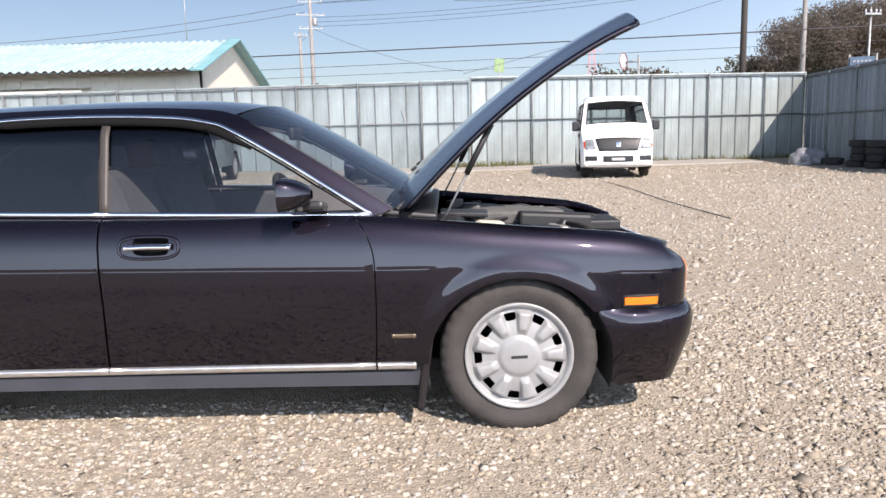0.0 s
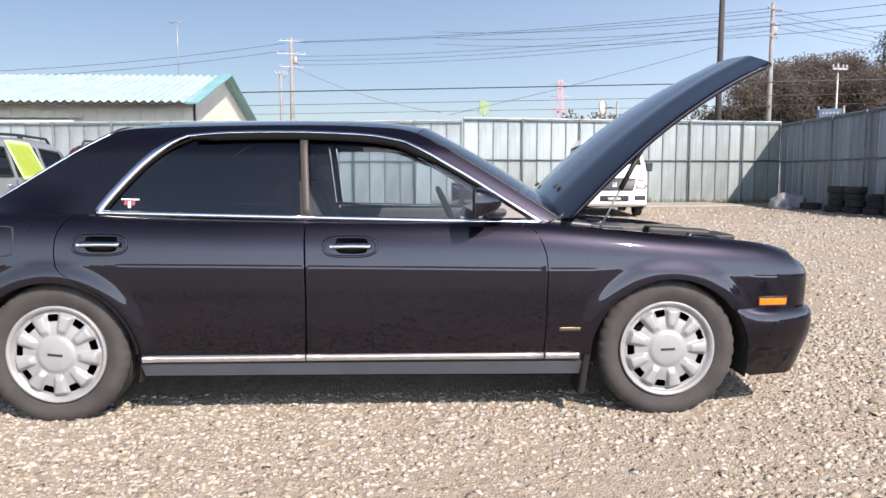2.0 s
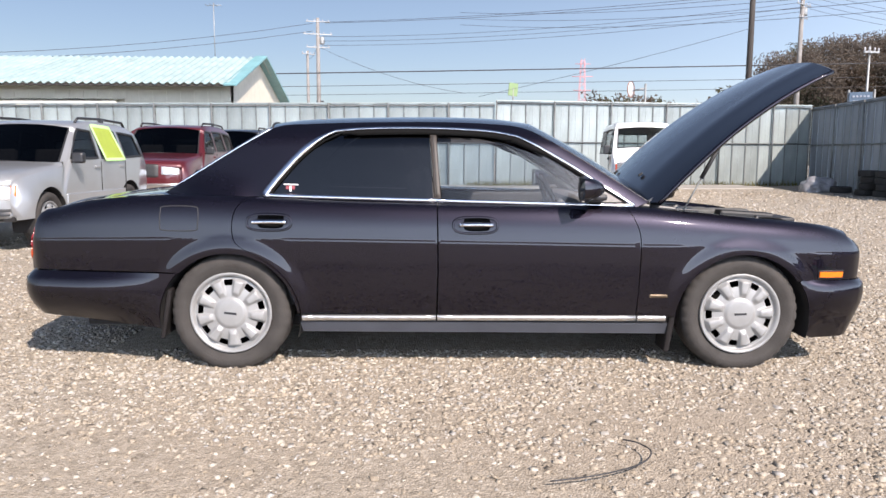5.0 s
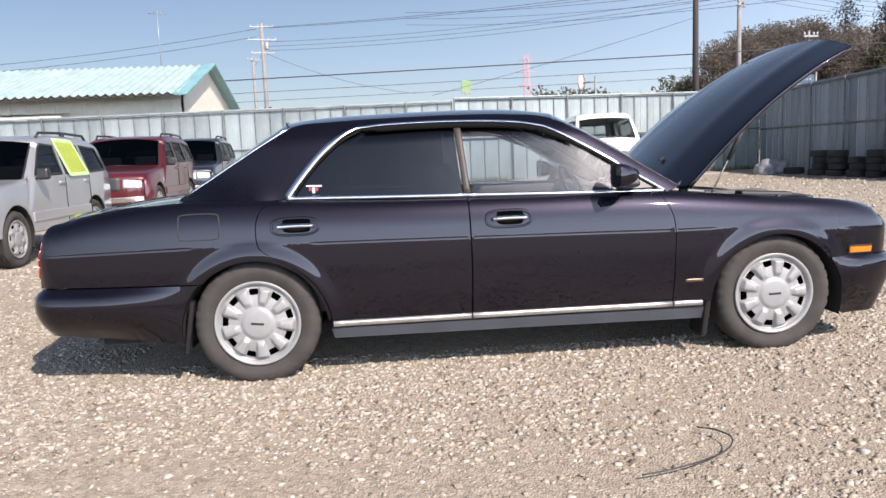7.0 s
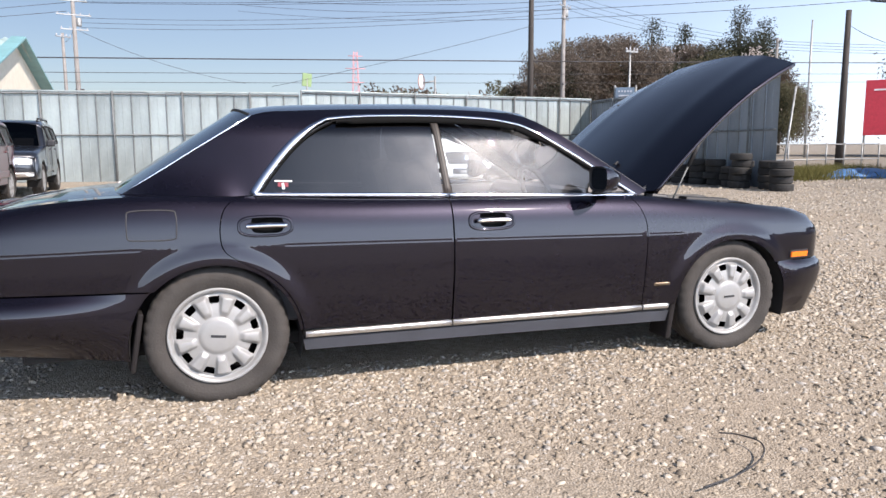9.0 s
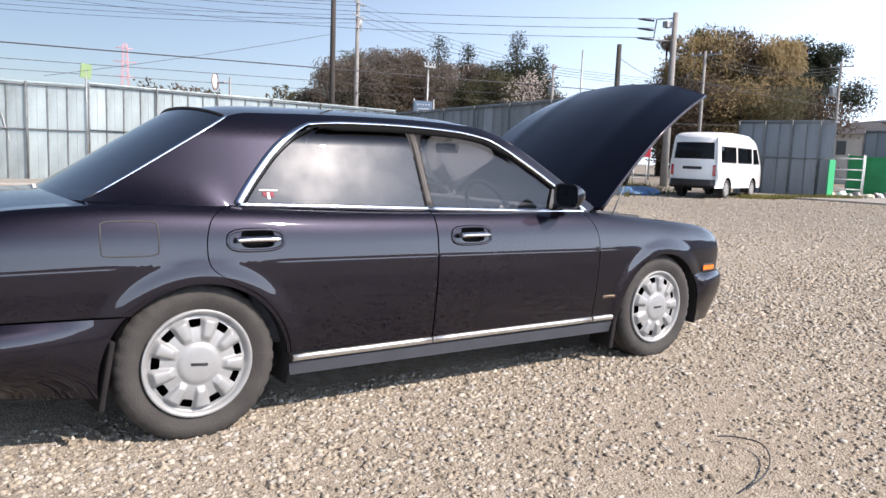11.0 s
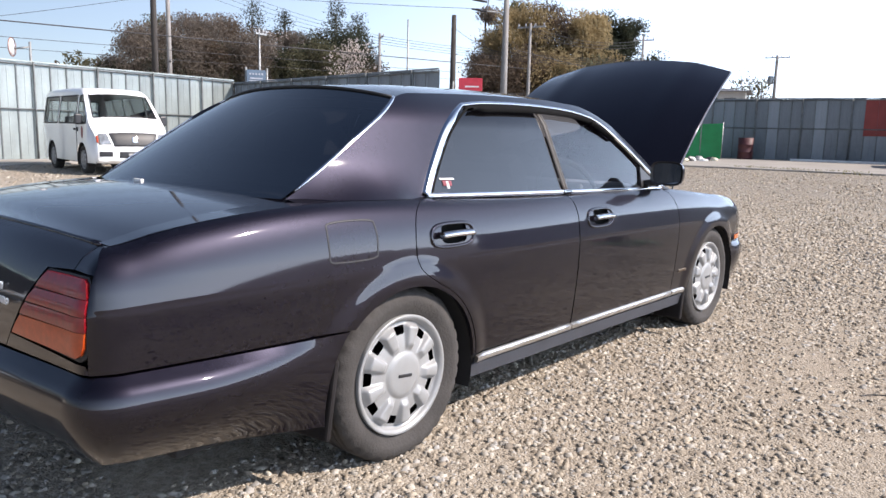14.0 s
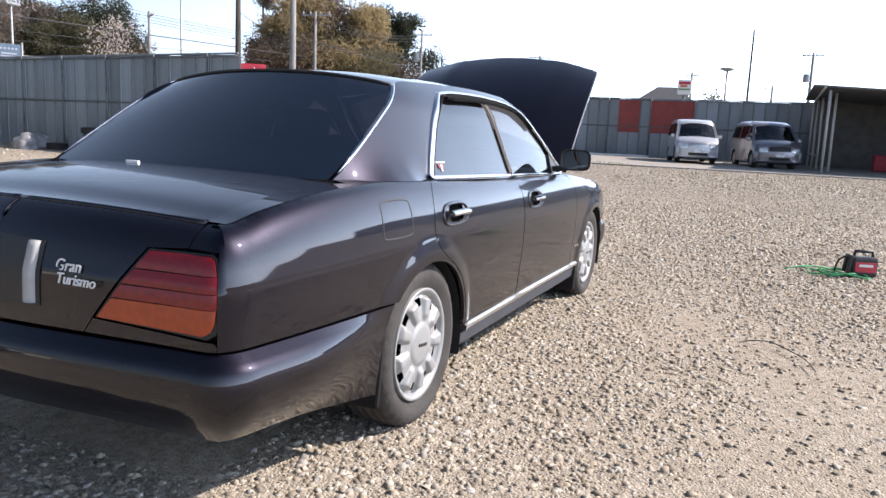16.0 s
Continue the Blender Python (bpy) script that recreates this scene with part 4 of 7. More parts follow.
for side in (-1, 1):
    for nm, ed, mt, w in (("rear_screen_trim", edge_r, CHROME, 0.008), ("windscreen_trim", edge_f, PLASTIC, 0.005)):
        pts = [Vector(cab(side, 0.0)(p[0], p[1], 0.004)) - Vector((0, side * 0.010, 0.001)) for p in (ed[3:] if nm == "rear_screen_trim" else ed)]
        part(nm, tube(pts, [w * (1.0 if side < 0 else 0.5) * (0.25 + 0.75 * sm(0, 4, i)) for i in range(len(pts))], 6), mt, car, "bright screen surround")
fr = across(edge_r, -0.10, -0.06, 0.0, 0.045, 0.02)
part("rear_screen_seal", tube([Vector(fr(0.0, i / 24)) + Vector((0, 0, -0.004)) for i in range(4, 21)], 0.004, 6), BLACK, car)
part("rear_screen_trim", tube([Vector(fr(1.0, i / 24)) + Vector((0, 0, 0.003)) for i in range(25)], 0.006, 6), BLACK, car)
part("rear_screen_label", box(0.012, 0.06, 0.012, Vector(fr(0.06, 0.62)) + Vector((-0.004, 0, 0.004)), 0.002), WHITE_DECAL, car)

# boot lid: top and rear face
s_lid = s_at_rear_y(0.652)


def lid_top(u, v):
    t = 2 * v - 1
    x = -1.68 - 0.09 * (1 - t * t) * (1 - u) + u * (-2.350 + 1.68) - u * 0.052 * (1 - t * t)
    y = t * (0.652 + 0.01 * (1 - u))
    return (x, y, top_edge(x) + 0.026 * (1 - t * t) + 0.001)


LD = [part("boot_lid", grid("boot_lid", lid_top, 24, 28), PAINT, car)]
for side in (-1, 1):
    B = body(side)
    ln = [(s_lid, 0.795), (s_lid, z_top(s_lid))] + [(s, z_top(s)) for s in np.linspace(s_lid, S_REAR, 12)[1:]] + [(S_REAR, 0.545), (s_at_rear_y(0.348), 0.545), (s_at_rear_y(0.38), 0.592), (s_at_rear_y(0.532), 0.788)]
    part("boot_rear_face", skin("boot_rear_face", ln, B, 0.03, upper_rows, 0.015), PAINT, LD[0])

    part("lid_edge", tube([Vector(B(s, z_top(s) - 0.001)) + Vector((0.004, 0, 0)) for s in np.linspace(s_lid, S_REAR, 16)], 0.008, 8), PAINT, LD[0])

    def deck(u, v, side=side):
        x = -1.70 - u * 0.665
        ytop = half_w(max(x, -2.4)) - 0.092 + 0.004
        y = 0.655 + (ytop - 0.655) * v
        return (x, side * y, z_top(x) + 0.003 * (1 - v))
    part("rear_deck_edge", grid("rear_deck_edge", deck, 20, 4), PAINT, car)

    def shoulder(u, v, side=side):
        x = -1.20 - u * 0.56
        ytop = half_w(x) - 0.0915
        y2 = cab(1, 0.0)(x, z_top(x) + 0.02)[1]
        return (x, side * (ytop + (y2 - ytop) * v), z_top(x) - 0.001 + 0.012 * v * v)
    part("rear_shoulder", grid("rear_shoulder", shoulder, 20, 5), PAINT, car)
# number plate holder, lettering
R = body(-1)
part("plate_recess", skin("plate_recess", [(s_at_rear_y(0.20), 0.60), (s_at_rear_y(0.20), 0.775), (S_REAR, 0.785), (S_REAR, 0.59)], lambda s, z, o=0.0: R(s, z, o + 0.003), 0.03), PLASTIC, LD[0])
for side in (-1, 1):
    Q = body(side)
    part("plate_frame", ribbon("plate_frame", [(s_at_rear_y(0.165), 0.605 + 0.017 * i) for i in range(11)], 0.022, Q, 0.016), PLATE_GREY, LD[0], "grey plate holder")
part("plate_recess", skin("plate_recess", [(s_at_rear_y(0.20), 0.60), (s_at_rear_y(0.20), 0.775), (S_REAR, 0.785), (S_REAR, 0.59)], lambda s, z, o=0.0: body(1)(s, z, o + 0.003), 0.03), PLASTIC, LD[0])
for txt, y, z, sz in (("Gran", -0.245, 0.704, 0.047), ("Turismo", -0.256, 0.670, 0.043)):
    cu = bpy.data.curves.new("lettering", "FONT")
    cu.body, cu.size, cu.extrude, cu.shear = txt, sz, 0.002, 0.25
    tmp = bpy.data.objects.new("t", cu)
    me = bpy.data.meshes.new_from_object(tmp)
    bpy.data.objects.remove(tmp)
    xx = R(s_at_rear_y(0.30), z + 0.02)[0]
    part("lettering", me, WHITE_DECAL, LD[0], "silver script lettering", pose(xx - 0.006, y, z, 86, 0, -94 + 4))

# ---- bonnet, raised on its hinges ----
HINGE = Vector((0.93, 0, 0.905))


def bonnet(u, v, low=0.0):
    """u from the hinge to the leading edge, v across; bent and crowned as when shut."""
    t = 2 * v - 1
    w = 0.745 - 0.05 * u ** 3
    length = 1.17
    d = u * length - 0.16 * (1 - t * t) * (1 - u) + 0.10 * (1 - t * t) * u
    h = 0.088 * math.sin(min(u, 1.0) * 2.6) + 0.055 * (1 - abs(t) ** 2.2) - 0.055 * max(0, u - 0.8) ** 2 * 25 * 0.12
    h += 0.007 * math.exp(-((abs(t) - 0.62) / 0.12) ** 2) * (0.4 + 0.6 * u)
    h -= low
    a = radians(35.6)
    return (HINGE.x + d * math.cos(a) - h * math.sin(a), t * w, HINGE.z + d * math.sin(a) + h * math.cos(a))


hood = part("bonnet", grid("bonnet", bonnet, 34, 44), PAINT, car, "raised bonnet")
part("bonnet_inner", grid("bonnet_inner", lambda u, v: bonnet(0.01 + 0.98 * u, 0.012 + 0.976 * v, 0.028 + 0.012 * math.sin(u * 9) * math.sin(v * 9)), 20, 24), UNDER, hood)
for a, b in (((0, 0), (1, 0)), ((0, 1), (1, 1)), ((1, 0), (1, 1))):
    pts = [bonnet(a[0] + (b[0] - a[0]) * i / 24, a[1] + (b[1] - a[1]) * i / 24, 0.012) for i in range(25)]
    part("bonnet_edge", tube(pts, 0.013, 6), PAINT, hood)
for v in (0.3, 0.7):
    p = Vector(bonnet(0.17, v)) + Vector((-0.008, 0, 0.010))
    part("washer_nozzle", box(0.03, 0.022, 0.014, p, 0.005, (0, -38, 0)), BLACK, hood)
for side in (-1, 1):
    part("bonnet_hinge", tube([(0.98, side * 0.66, 0.84), (0.90, side * 0.665, 0.90), (1.03, side * 0.66, 0.975)], 0.014, 6), ALU, car)
    strut0, strut1 = Vector((1.08, side * 0.69, 0.835)), Vector(bonnet(0.42, 0.04 if side < 0 else 0.96, 0.03))
    mid = strut0.lerp(strut1, 0.5)
    st = part("gas_strut", tube([mid, strut1], 0.012, 8), BLACK, car)
    part("strut_rod", tube([strut0, mid], 0.005, 6), FENCE_PIPE, st)

# ---- engine bay ----
bay = part("engine_bay", box(1.16, 1.36, 0.03, (1.52, 0, 0.42), 0.005), UNDER, car)
part("bulkhead", box(0.05, 1.40, 0.5, (0.93, 0, 0.64), 0.01), UNDER, car)
part("cowl_panel", box(0.22, 1.38, 0.03, (0.95, 0, 0.872), 0.012, (0, 6, 0)), PLASTIC, car)
for side in (-1, 1):
    part("inner_wing", box(0.92, 0.10, 0.36, (1.39, side * 0.66, 0.55), 0.03), UNDER, car)

    def gutter(u, v, side=side):
        x = 0.84 + u * 1.2
        yt = half_w(x if x < 1.93 else 1.93) - 0.088 - (0.10 * max(0, x - 1.86) / 0.15 if x > 1.86 else 0)
        return (x, side * (yt - 0.05 * v), z_top(x) - 0.002 - 0.03 * v * v)
    part("wing_gutter", grid("wing_gutter", gutter, 26, 4), PAINT, car)
    part("strut_tower", lathe([(0.0, 0.80), (0.09, 0.80), (0.11, 0.785), (0.125, 0.70)], 20, "z"), PAINT, car).location = (1.28, side * 0.56, -0.02)
part("engine_block", box(0.60, 0.44, 0.25, (1.42, 0.02, 0.64), 0.03), ENGINE_GREY, car)
eng = part("engine_cover", box(0.52, 0.30, 0.07, (1.44, 0.02, 0.785), 0.025, (0, 4, 0)), ENGINE_GREY, car, "dusty cast engine cover")
for i in range(6):
    part("cover_rib", box(0.045, 0.28, 0.02, (1.24 + i * 0.08, 0.02, 0.826 - i * 0.0055), 0.006), ENGINE_GREY, eng)
rngc = random.Random(4)
for nm, sx, sy, sz, x, y, z, mt in (
        ("air_box", 0.30, 0.26, 0.14, 1.68, -0.42, 0.665, ENGINE_GREY), ("battery", 0.20, 0.26, 0.17, 1.70, 0.42, 0.635, PLASTIC),
        ("reservoir", 0.13, 0.10, 0.11, 1.28, -0.60, 0.775, CREAM_PLASTIC), ("brake_servo", 0.2, 0.2, 0.2, 1.08, -0.44, 0.74, BLACK),
        ("radiator_shroud", 0.09, 1.0, 0.08, 1.85, 0.0, 0.61, PLASTIC), ("relay_box", 0.16, 0.11, 0.09, 1.52, -0.58, 0.755, BLACK),
        ("fuse_box", 0.18, 0.12, 0.08, 1.48, 0.54, 0.735, BLACK), ("intake_duct", 0.34, 0.10, 0.07, 1.60, -0.28, 0.79, BLACK),
        ("intake_cover", 0.20, 0.24, 0.05, 1.80, -0.20, 0.765, BLACK), ("air_duct", 0.22, 0.12, 0.06, 1.62, -0.06, 0.785, BLACK), ("cam_cover", 0.50, 0.13, 0.07, 1.40, -0.20, 0.800, ENGINE_GREY), ("coil_pack", 0.10, 0.10, 0.08, 1.22, -0.05, 0.815, PLASTIC), ("air_valve", 0.09, 0.12, 0.06, 1.60, -0.42, 0.755, ALU), ("bracket_plate", 0.22, 0.16, 0.02, 1.18, -0.30, 0.835, PLASTIC), ("slam_panel", 0.12, 1.10, 0.03, 1.95, 0.0, 0.575, PLASTIC), ("lamp_housing", 0.16, 0.30, 0.07, 1.92, -0.46, 0.575, ENGINE_GREY), ("lamp_housing", 0.16, 0.30, 0.07, 1.92, 0.46, 0.575, ENGINE_GREY)):
    part(nm, box(sx, sy, sz, (x, y, z), min(sx, sy, sz) * 0.22, (rngc.uniform(-1, 1), rngc.uniform(0, 5), rngc.uniform(-4, 4))), mt, car)
for i in range(18):
    x0, y0 = rngc.uniform(1.08, 1.88), rngc.uniform(-0.56, 0.5)
    z0 = z_top(x0) - rngc.uniform(0.03, 0.09)
    r0 = rngc.uniform(0.02, 0.045)
    nm, data = rngc.choice((("canister", lambda: lathe([(0, -0.05), (r0, -0.05), (r0, 0.0), (r0 * 0.8, 0.012), (r0 * 0.5, 0.016), (r0 * 0.5, 0.03), (0, 0.03)], 14, "z")), ("connector", lambda: box(r0 * 2.4, r0 * 1.5, 0.05, (0, 0, 0), 0.006)), ("clip", lambda: box(r0 * 3.2, 0.02, 0.03, (0, 0, 0), 0.004))))
    part(nm, data(), rngc.choice((BLACK, ENGINE_GREY, PLASTIC, ALU, UNDER)), car, "", pose(x0, y0, z0, rngc.uniform(-14, 14), rngc.uniform(-14, 14), rngc.uniform(0, 180)))
for i in range(14):
    x0, y0 = rngc.uniform(1.05, 1.6), rngc.uniform(-0.5, 0.55)
    pts = smooth_path([(x0, y0, 0.74 + rngc.uniform(0, 0.05)), (x0 + rngc.uniform(0.05, 0.15), y0 + rngc.uniform(-0.12, 0.12), 0.77 + rngc.uniform(0, 0.03)), (x0 + rngc.uniform(0.15, 0.35), y0 + rngc.uniform(-0.2, 0.2), 0.76 + rngc.uniform(0, 0.03)), (min(x0 + rngc.uniform(0.25, 0.45), 1.9), y0 + rngc.uniform(-0.2, 0.2), 0.66)], 6)
    part("hose", tube(pts, rngc.choice((0.008, 0.012, 0.02)), 7), rngc.choice((BLACK, BLACK, ENGINE_GREY, UNDER)), car)

# ---- cabin ----
part("floor_pan", box(3.9, 1.42, 0.06, (-0.25, 0, 0.24), 0.01), UNDER, car)
part("cabin_floor", box(1.95, 1.40, 0.02, (-0.25, 0, 0.33), 0.005), CABIN, car)
part("boot_floor", box(0.9, 1.3, 0.5, (-1.95, 0, 0.55), 0.05), UNDER, car)
silencer = part("silencer", tube([(-2.28, 0.42, 0.24), (-1.85, 0.42, 0.25)], 0.075, 14), RUST, car)
part("tail_pipe", tube([(-2.42, 0.42, 0.235), (-2.28, 0.42, 0.24)], 0.024, 10), STEEL, silencer)
part("parcel_shelf", box(0.55, 1.3, 0.03, (-1.45, 0, 0.90), 0.01), CABIN, car)
part("dashboard", box(0.40, 1.38, 0.24, (0.70, 0, 0.78), 0.07, (0, 8, 0)), CABIN_GREY, car)
part("tank", box(0.5, 1.2, 0.2, (-1.3, 0, 0.32), 0.04), UNDER, car)
for side in (-1, 1):
    part("door_card", box(1.85, 0.05, 0.55, (-0.22, side * 0.745, 0.61), 0.02), CABIN, car)
    seat = part("front_seat", box(0.52, 0.50, 0.16, (0.02, side * 0.36, 0.50), 0.06), CABIN, car)
    part("seat_back", box(0.15, 0.48, 0.60, (-0.30, side * 0.36, 0.79), 0.06, (0, -20, 0)), CABIN, seat)
    part("headrest", box(0.09, 0.26, 0.15, (-0.415, side * 0.36, 1.135), 0.04, (0, -16, 0)), CABIN, seat)
part("rear_bench", box(0.5, 1.3, 0.16, (-0.78, 0, 0.50), 0.06), CABIN, car)
part("rear_back", box(0.16, 1.3, 0.6, (-1.10, 0, 0.78), 0.06, (0, -22, 0)), CABIN, car)
sw = part("steering_wheel", tube([(0.42 - 0.19 * math.sin(a) * 0.42, -0.36 + 0.19 * math.cos(a), 0.86 + 0.19 * math.sin(a) * 0.9) for a in [2 * math.pi * i / 28 for i in range(29)]], 0.014, 7), BLACK, car)
part("steering_boss", box(0.05, 0.17, 0.11, (0.44, -0.36, 0.85), 0.02, (0, 24, 0)), PLASTIC, sw)
part("rear_view_mirror", box(0.03, 0.22, 0.06, (0.36, 0.0, 1.215), 0.012), BLACK, car)


# ---- wheels ----
def tyre_mesh(R_=0.321, rim=0.208, w=0.205, n=144):
    h = w / 2
    prof = [(rim, h * 0.62), (rim + 0.012, h * 0.86), (rim + 0.05, h * 1.0), (R_ - 0.035, h * 0.97), (R_ - 0.013, h * 0.86), (R_ - 0.002, h * 0.68)]
    for k in (0.5, 0.2, -0.2, -0.5):
        prof += [(R_, h * (k + 0.1)), (R_ - 0.009, h * (k + 0.06)), (R_ - 0.009, h * (k - 0.0)), (R_, h * (k - 0.04))]
    prof += [(R_ - 0.002, -h * 0.68), (R_ - 0.013, -h * 0.86), (R_ - 0.035, -h * 0.97), (rim + 0.05, -h), (rim, -h * 0.62)]
    me = lathe(prof, n, "y", "tyre")
    for i in (4, 5, 6, len(prof) - 5, len(prof) - 4):
        for k in range(0, n, 4):
            co = me.vertices[i * n + k].co
            q = 1 - 0.007 / math.hypot(co.x, co.z)
            co.x, co.z = co.x * q, co.z * q
    return me


def rim_mesh(spokes=9, r_out=0.205, n_per=26, nr=30):
    """Dished disc with a window between each pair of domed spokes."""
    n = spokes * n_per
    verts, faces = [], []
    rs = [0.0, 0.03, 0.06, 0.078, 0.082] + list(np.linspace(0.088, 0.186, nr)) + [0.189, 0.193, 0.203, 0.211, 0.214, 0.210]
    for r in rs:
        for k in range(n):
            a = 2 * math.pi * k / n
            ph = ((k / n_per) % 1.0) - 0.5
            sp = math.cos(ph * 2 * math.pi) * -1
            d = abs(abs(ph) - 0.5)
            if r < 0.079:
                h = 0.016 - 0.02 * r * r / 0.0061 * 0.3
            elif r <= 0.187:
                t = (r - 0.082) / 0.105
                spoke = 1 - sm(0.17, 0.335, d)
                floor = 0.005 - 0.020 * t ** 1.6
                ridge = 0.010 - 0.004 * t
                h = floor + (ridge + 0.009 * (1 - (d / 0.34) ** 2) * (d < 0.34) - floor) * spoke * sm(0.085, 0.115, r) * (1 - 0.85 * sm(0.168, 0.186, r))
            else:
                h = {0.189: -0.016, 0.193: -0.002, 0.203: 0.008, 0.211: 0.010, 0.214: 0.006, 0.210: -0.02}[round(r, 3)]
            verts.append((r * math.cos(a), -h, r * math.sin(a)))
    for i in range(len(rs) - 1):
        rm = 0.5 * (rs[i] + rs[i + 1])
        for k in range(n):
            ph = (((k + 0.5) / n_per) % 1.0) - 0.5
            if 0.146 < rm < 0.177 and abs(ph) < 0.205 - 0.07 * (abs(rm - 0.1615) / 0.0155) ** 4:
                continue
            faces.append((i * n + k, i * n + (k + 1) % n, (i + 1) * n + (k + 1) % n, (i + 1) * n + k))
    return mesh_data("rim", verts, faces, True)


ty_me, rim_me = tyre_mesh(), rim_mesh()
hub_me = lathe([(0.0, 0.02), (0.15, 0.02), (0.19, 0.01), (0.202, -0.06), (0.206, -0.06), (0.206, 0.08), (0.14, 0.085), (0.0, 0.085)], 40, "y", "wheel_barrel")
for hub, spin in ((-HUB_X, 6), (HUB_X, -2)):
    for side in (-1, 1):
        base = pose(hub, side * 0.742, HUB_Z, 0, spin, 0 if side < 0 else 180)
        wh = part("wheel", hub_me, VOID, car, "", base)
        part("tyre", ty_me, TYRE, wh)
        rm = part("rim", rim_me, RIM, wh, "silver nine-spoke alloy rim", pose(0, -0.082, 0) @ Matrix.Diagonal((1.03, 1, 1.03, 1)))
        part("rim_mark", box(0.066, 0.004, 0.0115, (0, -0.0985, 0.0), 0.001), PLASTIC, wh, "dark maker's mark bar")


# ---- parked vehicles ----
WHITE_PAINT = mat("white_van_paint", (0.78, 0.78, 0.76), 0.3, coat=0.8, var=0.03, vscale=2, fine=0.02)
SILVER_PAINT = mat("silver_paint", (0.313, 0.322, 0.331), 0.35, 0.45, coat=0.8, var=0.05, vscale=2)
RED_PAINT = mat("dark_red_paint", (0.083, 0.010, 0.014), 0.35, 0.2, coat=0.8, var=0.08, vscale=2)
NAVY_PAINT = mat("near_black_paint", (0.016, 0.019, 0.026), 0.3, 0.2, coat=1.0, var=0.1, vscale=3)
GREYMAUVE_PAINT = mat("grey_mauve_paint", (0.22, 0.21, 0.235), 0.35, 0.55, coat=0.8, var=0.05, vscale=2)
PALE_SILVER = mat("pale_silver_paint", (0.52, 0.53, 0.56), 0.35, 0.4, coat=0.8, var=0.05, vscale=2)
GREEN_FILM = mat("yellow_green_masking_film", (0.313, 0.383, 0.044), 0.5, var=0.1, vscale=5, bump=0.2, bscale=12)
GREEN_TAPE = mat("pale_green_tape", (0.45, 0.72, 0.30), 0.6)
TAIL_RED = mat("red_tail_lens", (0.42, 0.02, 0.02), 0.2, coat=1.0)
PANE = glass("vehicle_pane", (0.70, 0.74, 0.74), 0.5, 0.0, 1.45)
PANE_DARK = glass("dark_vehicle_pane", (0.05, 0.055, 0.06), 0.5, 0.0, 1.45)
rim6_me = rim_mesh(7, n_per=10, nr=9)
far_tyre_me = tyre_mesh(n=48)


def skin_holes(name, loop2, holes, mapf, step):
    """Sheet with openings, laid on mapf(u, v)."""
    from mathutils import geometry
    loops = [dense([Vector((p[0], p[1])) for p in lp], step, True) for lp in [loop2] + holes]
    pts, edges = [], []
    for lp in loops:
        b, n = len(pts), len(lp)
        pts += lp
        edges += [(b + i, b + (i + 1) % n) for i in range(n)]
    vv, _, ff, *_ = geometry.delaunay_2d_cdt(pts, edges, [], 0, 1e-5)
    verts = [Vector(mapf(p.x, p.y)) for p in vv]
    faces = []
    for f in ff:
        c = sum((Vector(vv[i]) for i in f), Vector((0, 0))) / len(f)
        if inside(loops[0], c.x, c.y) and not any(inside(h, c.x, c.y) for h in loops[1:]):
            faces.append(tuple(f))
    return mesh_data(name, verts, faces, True)


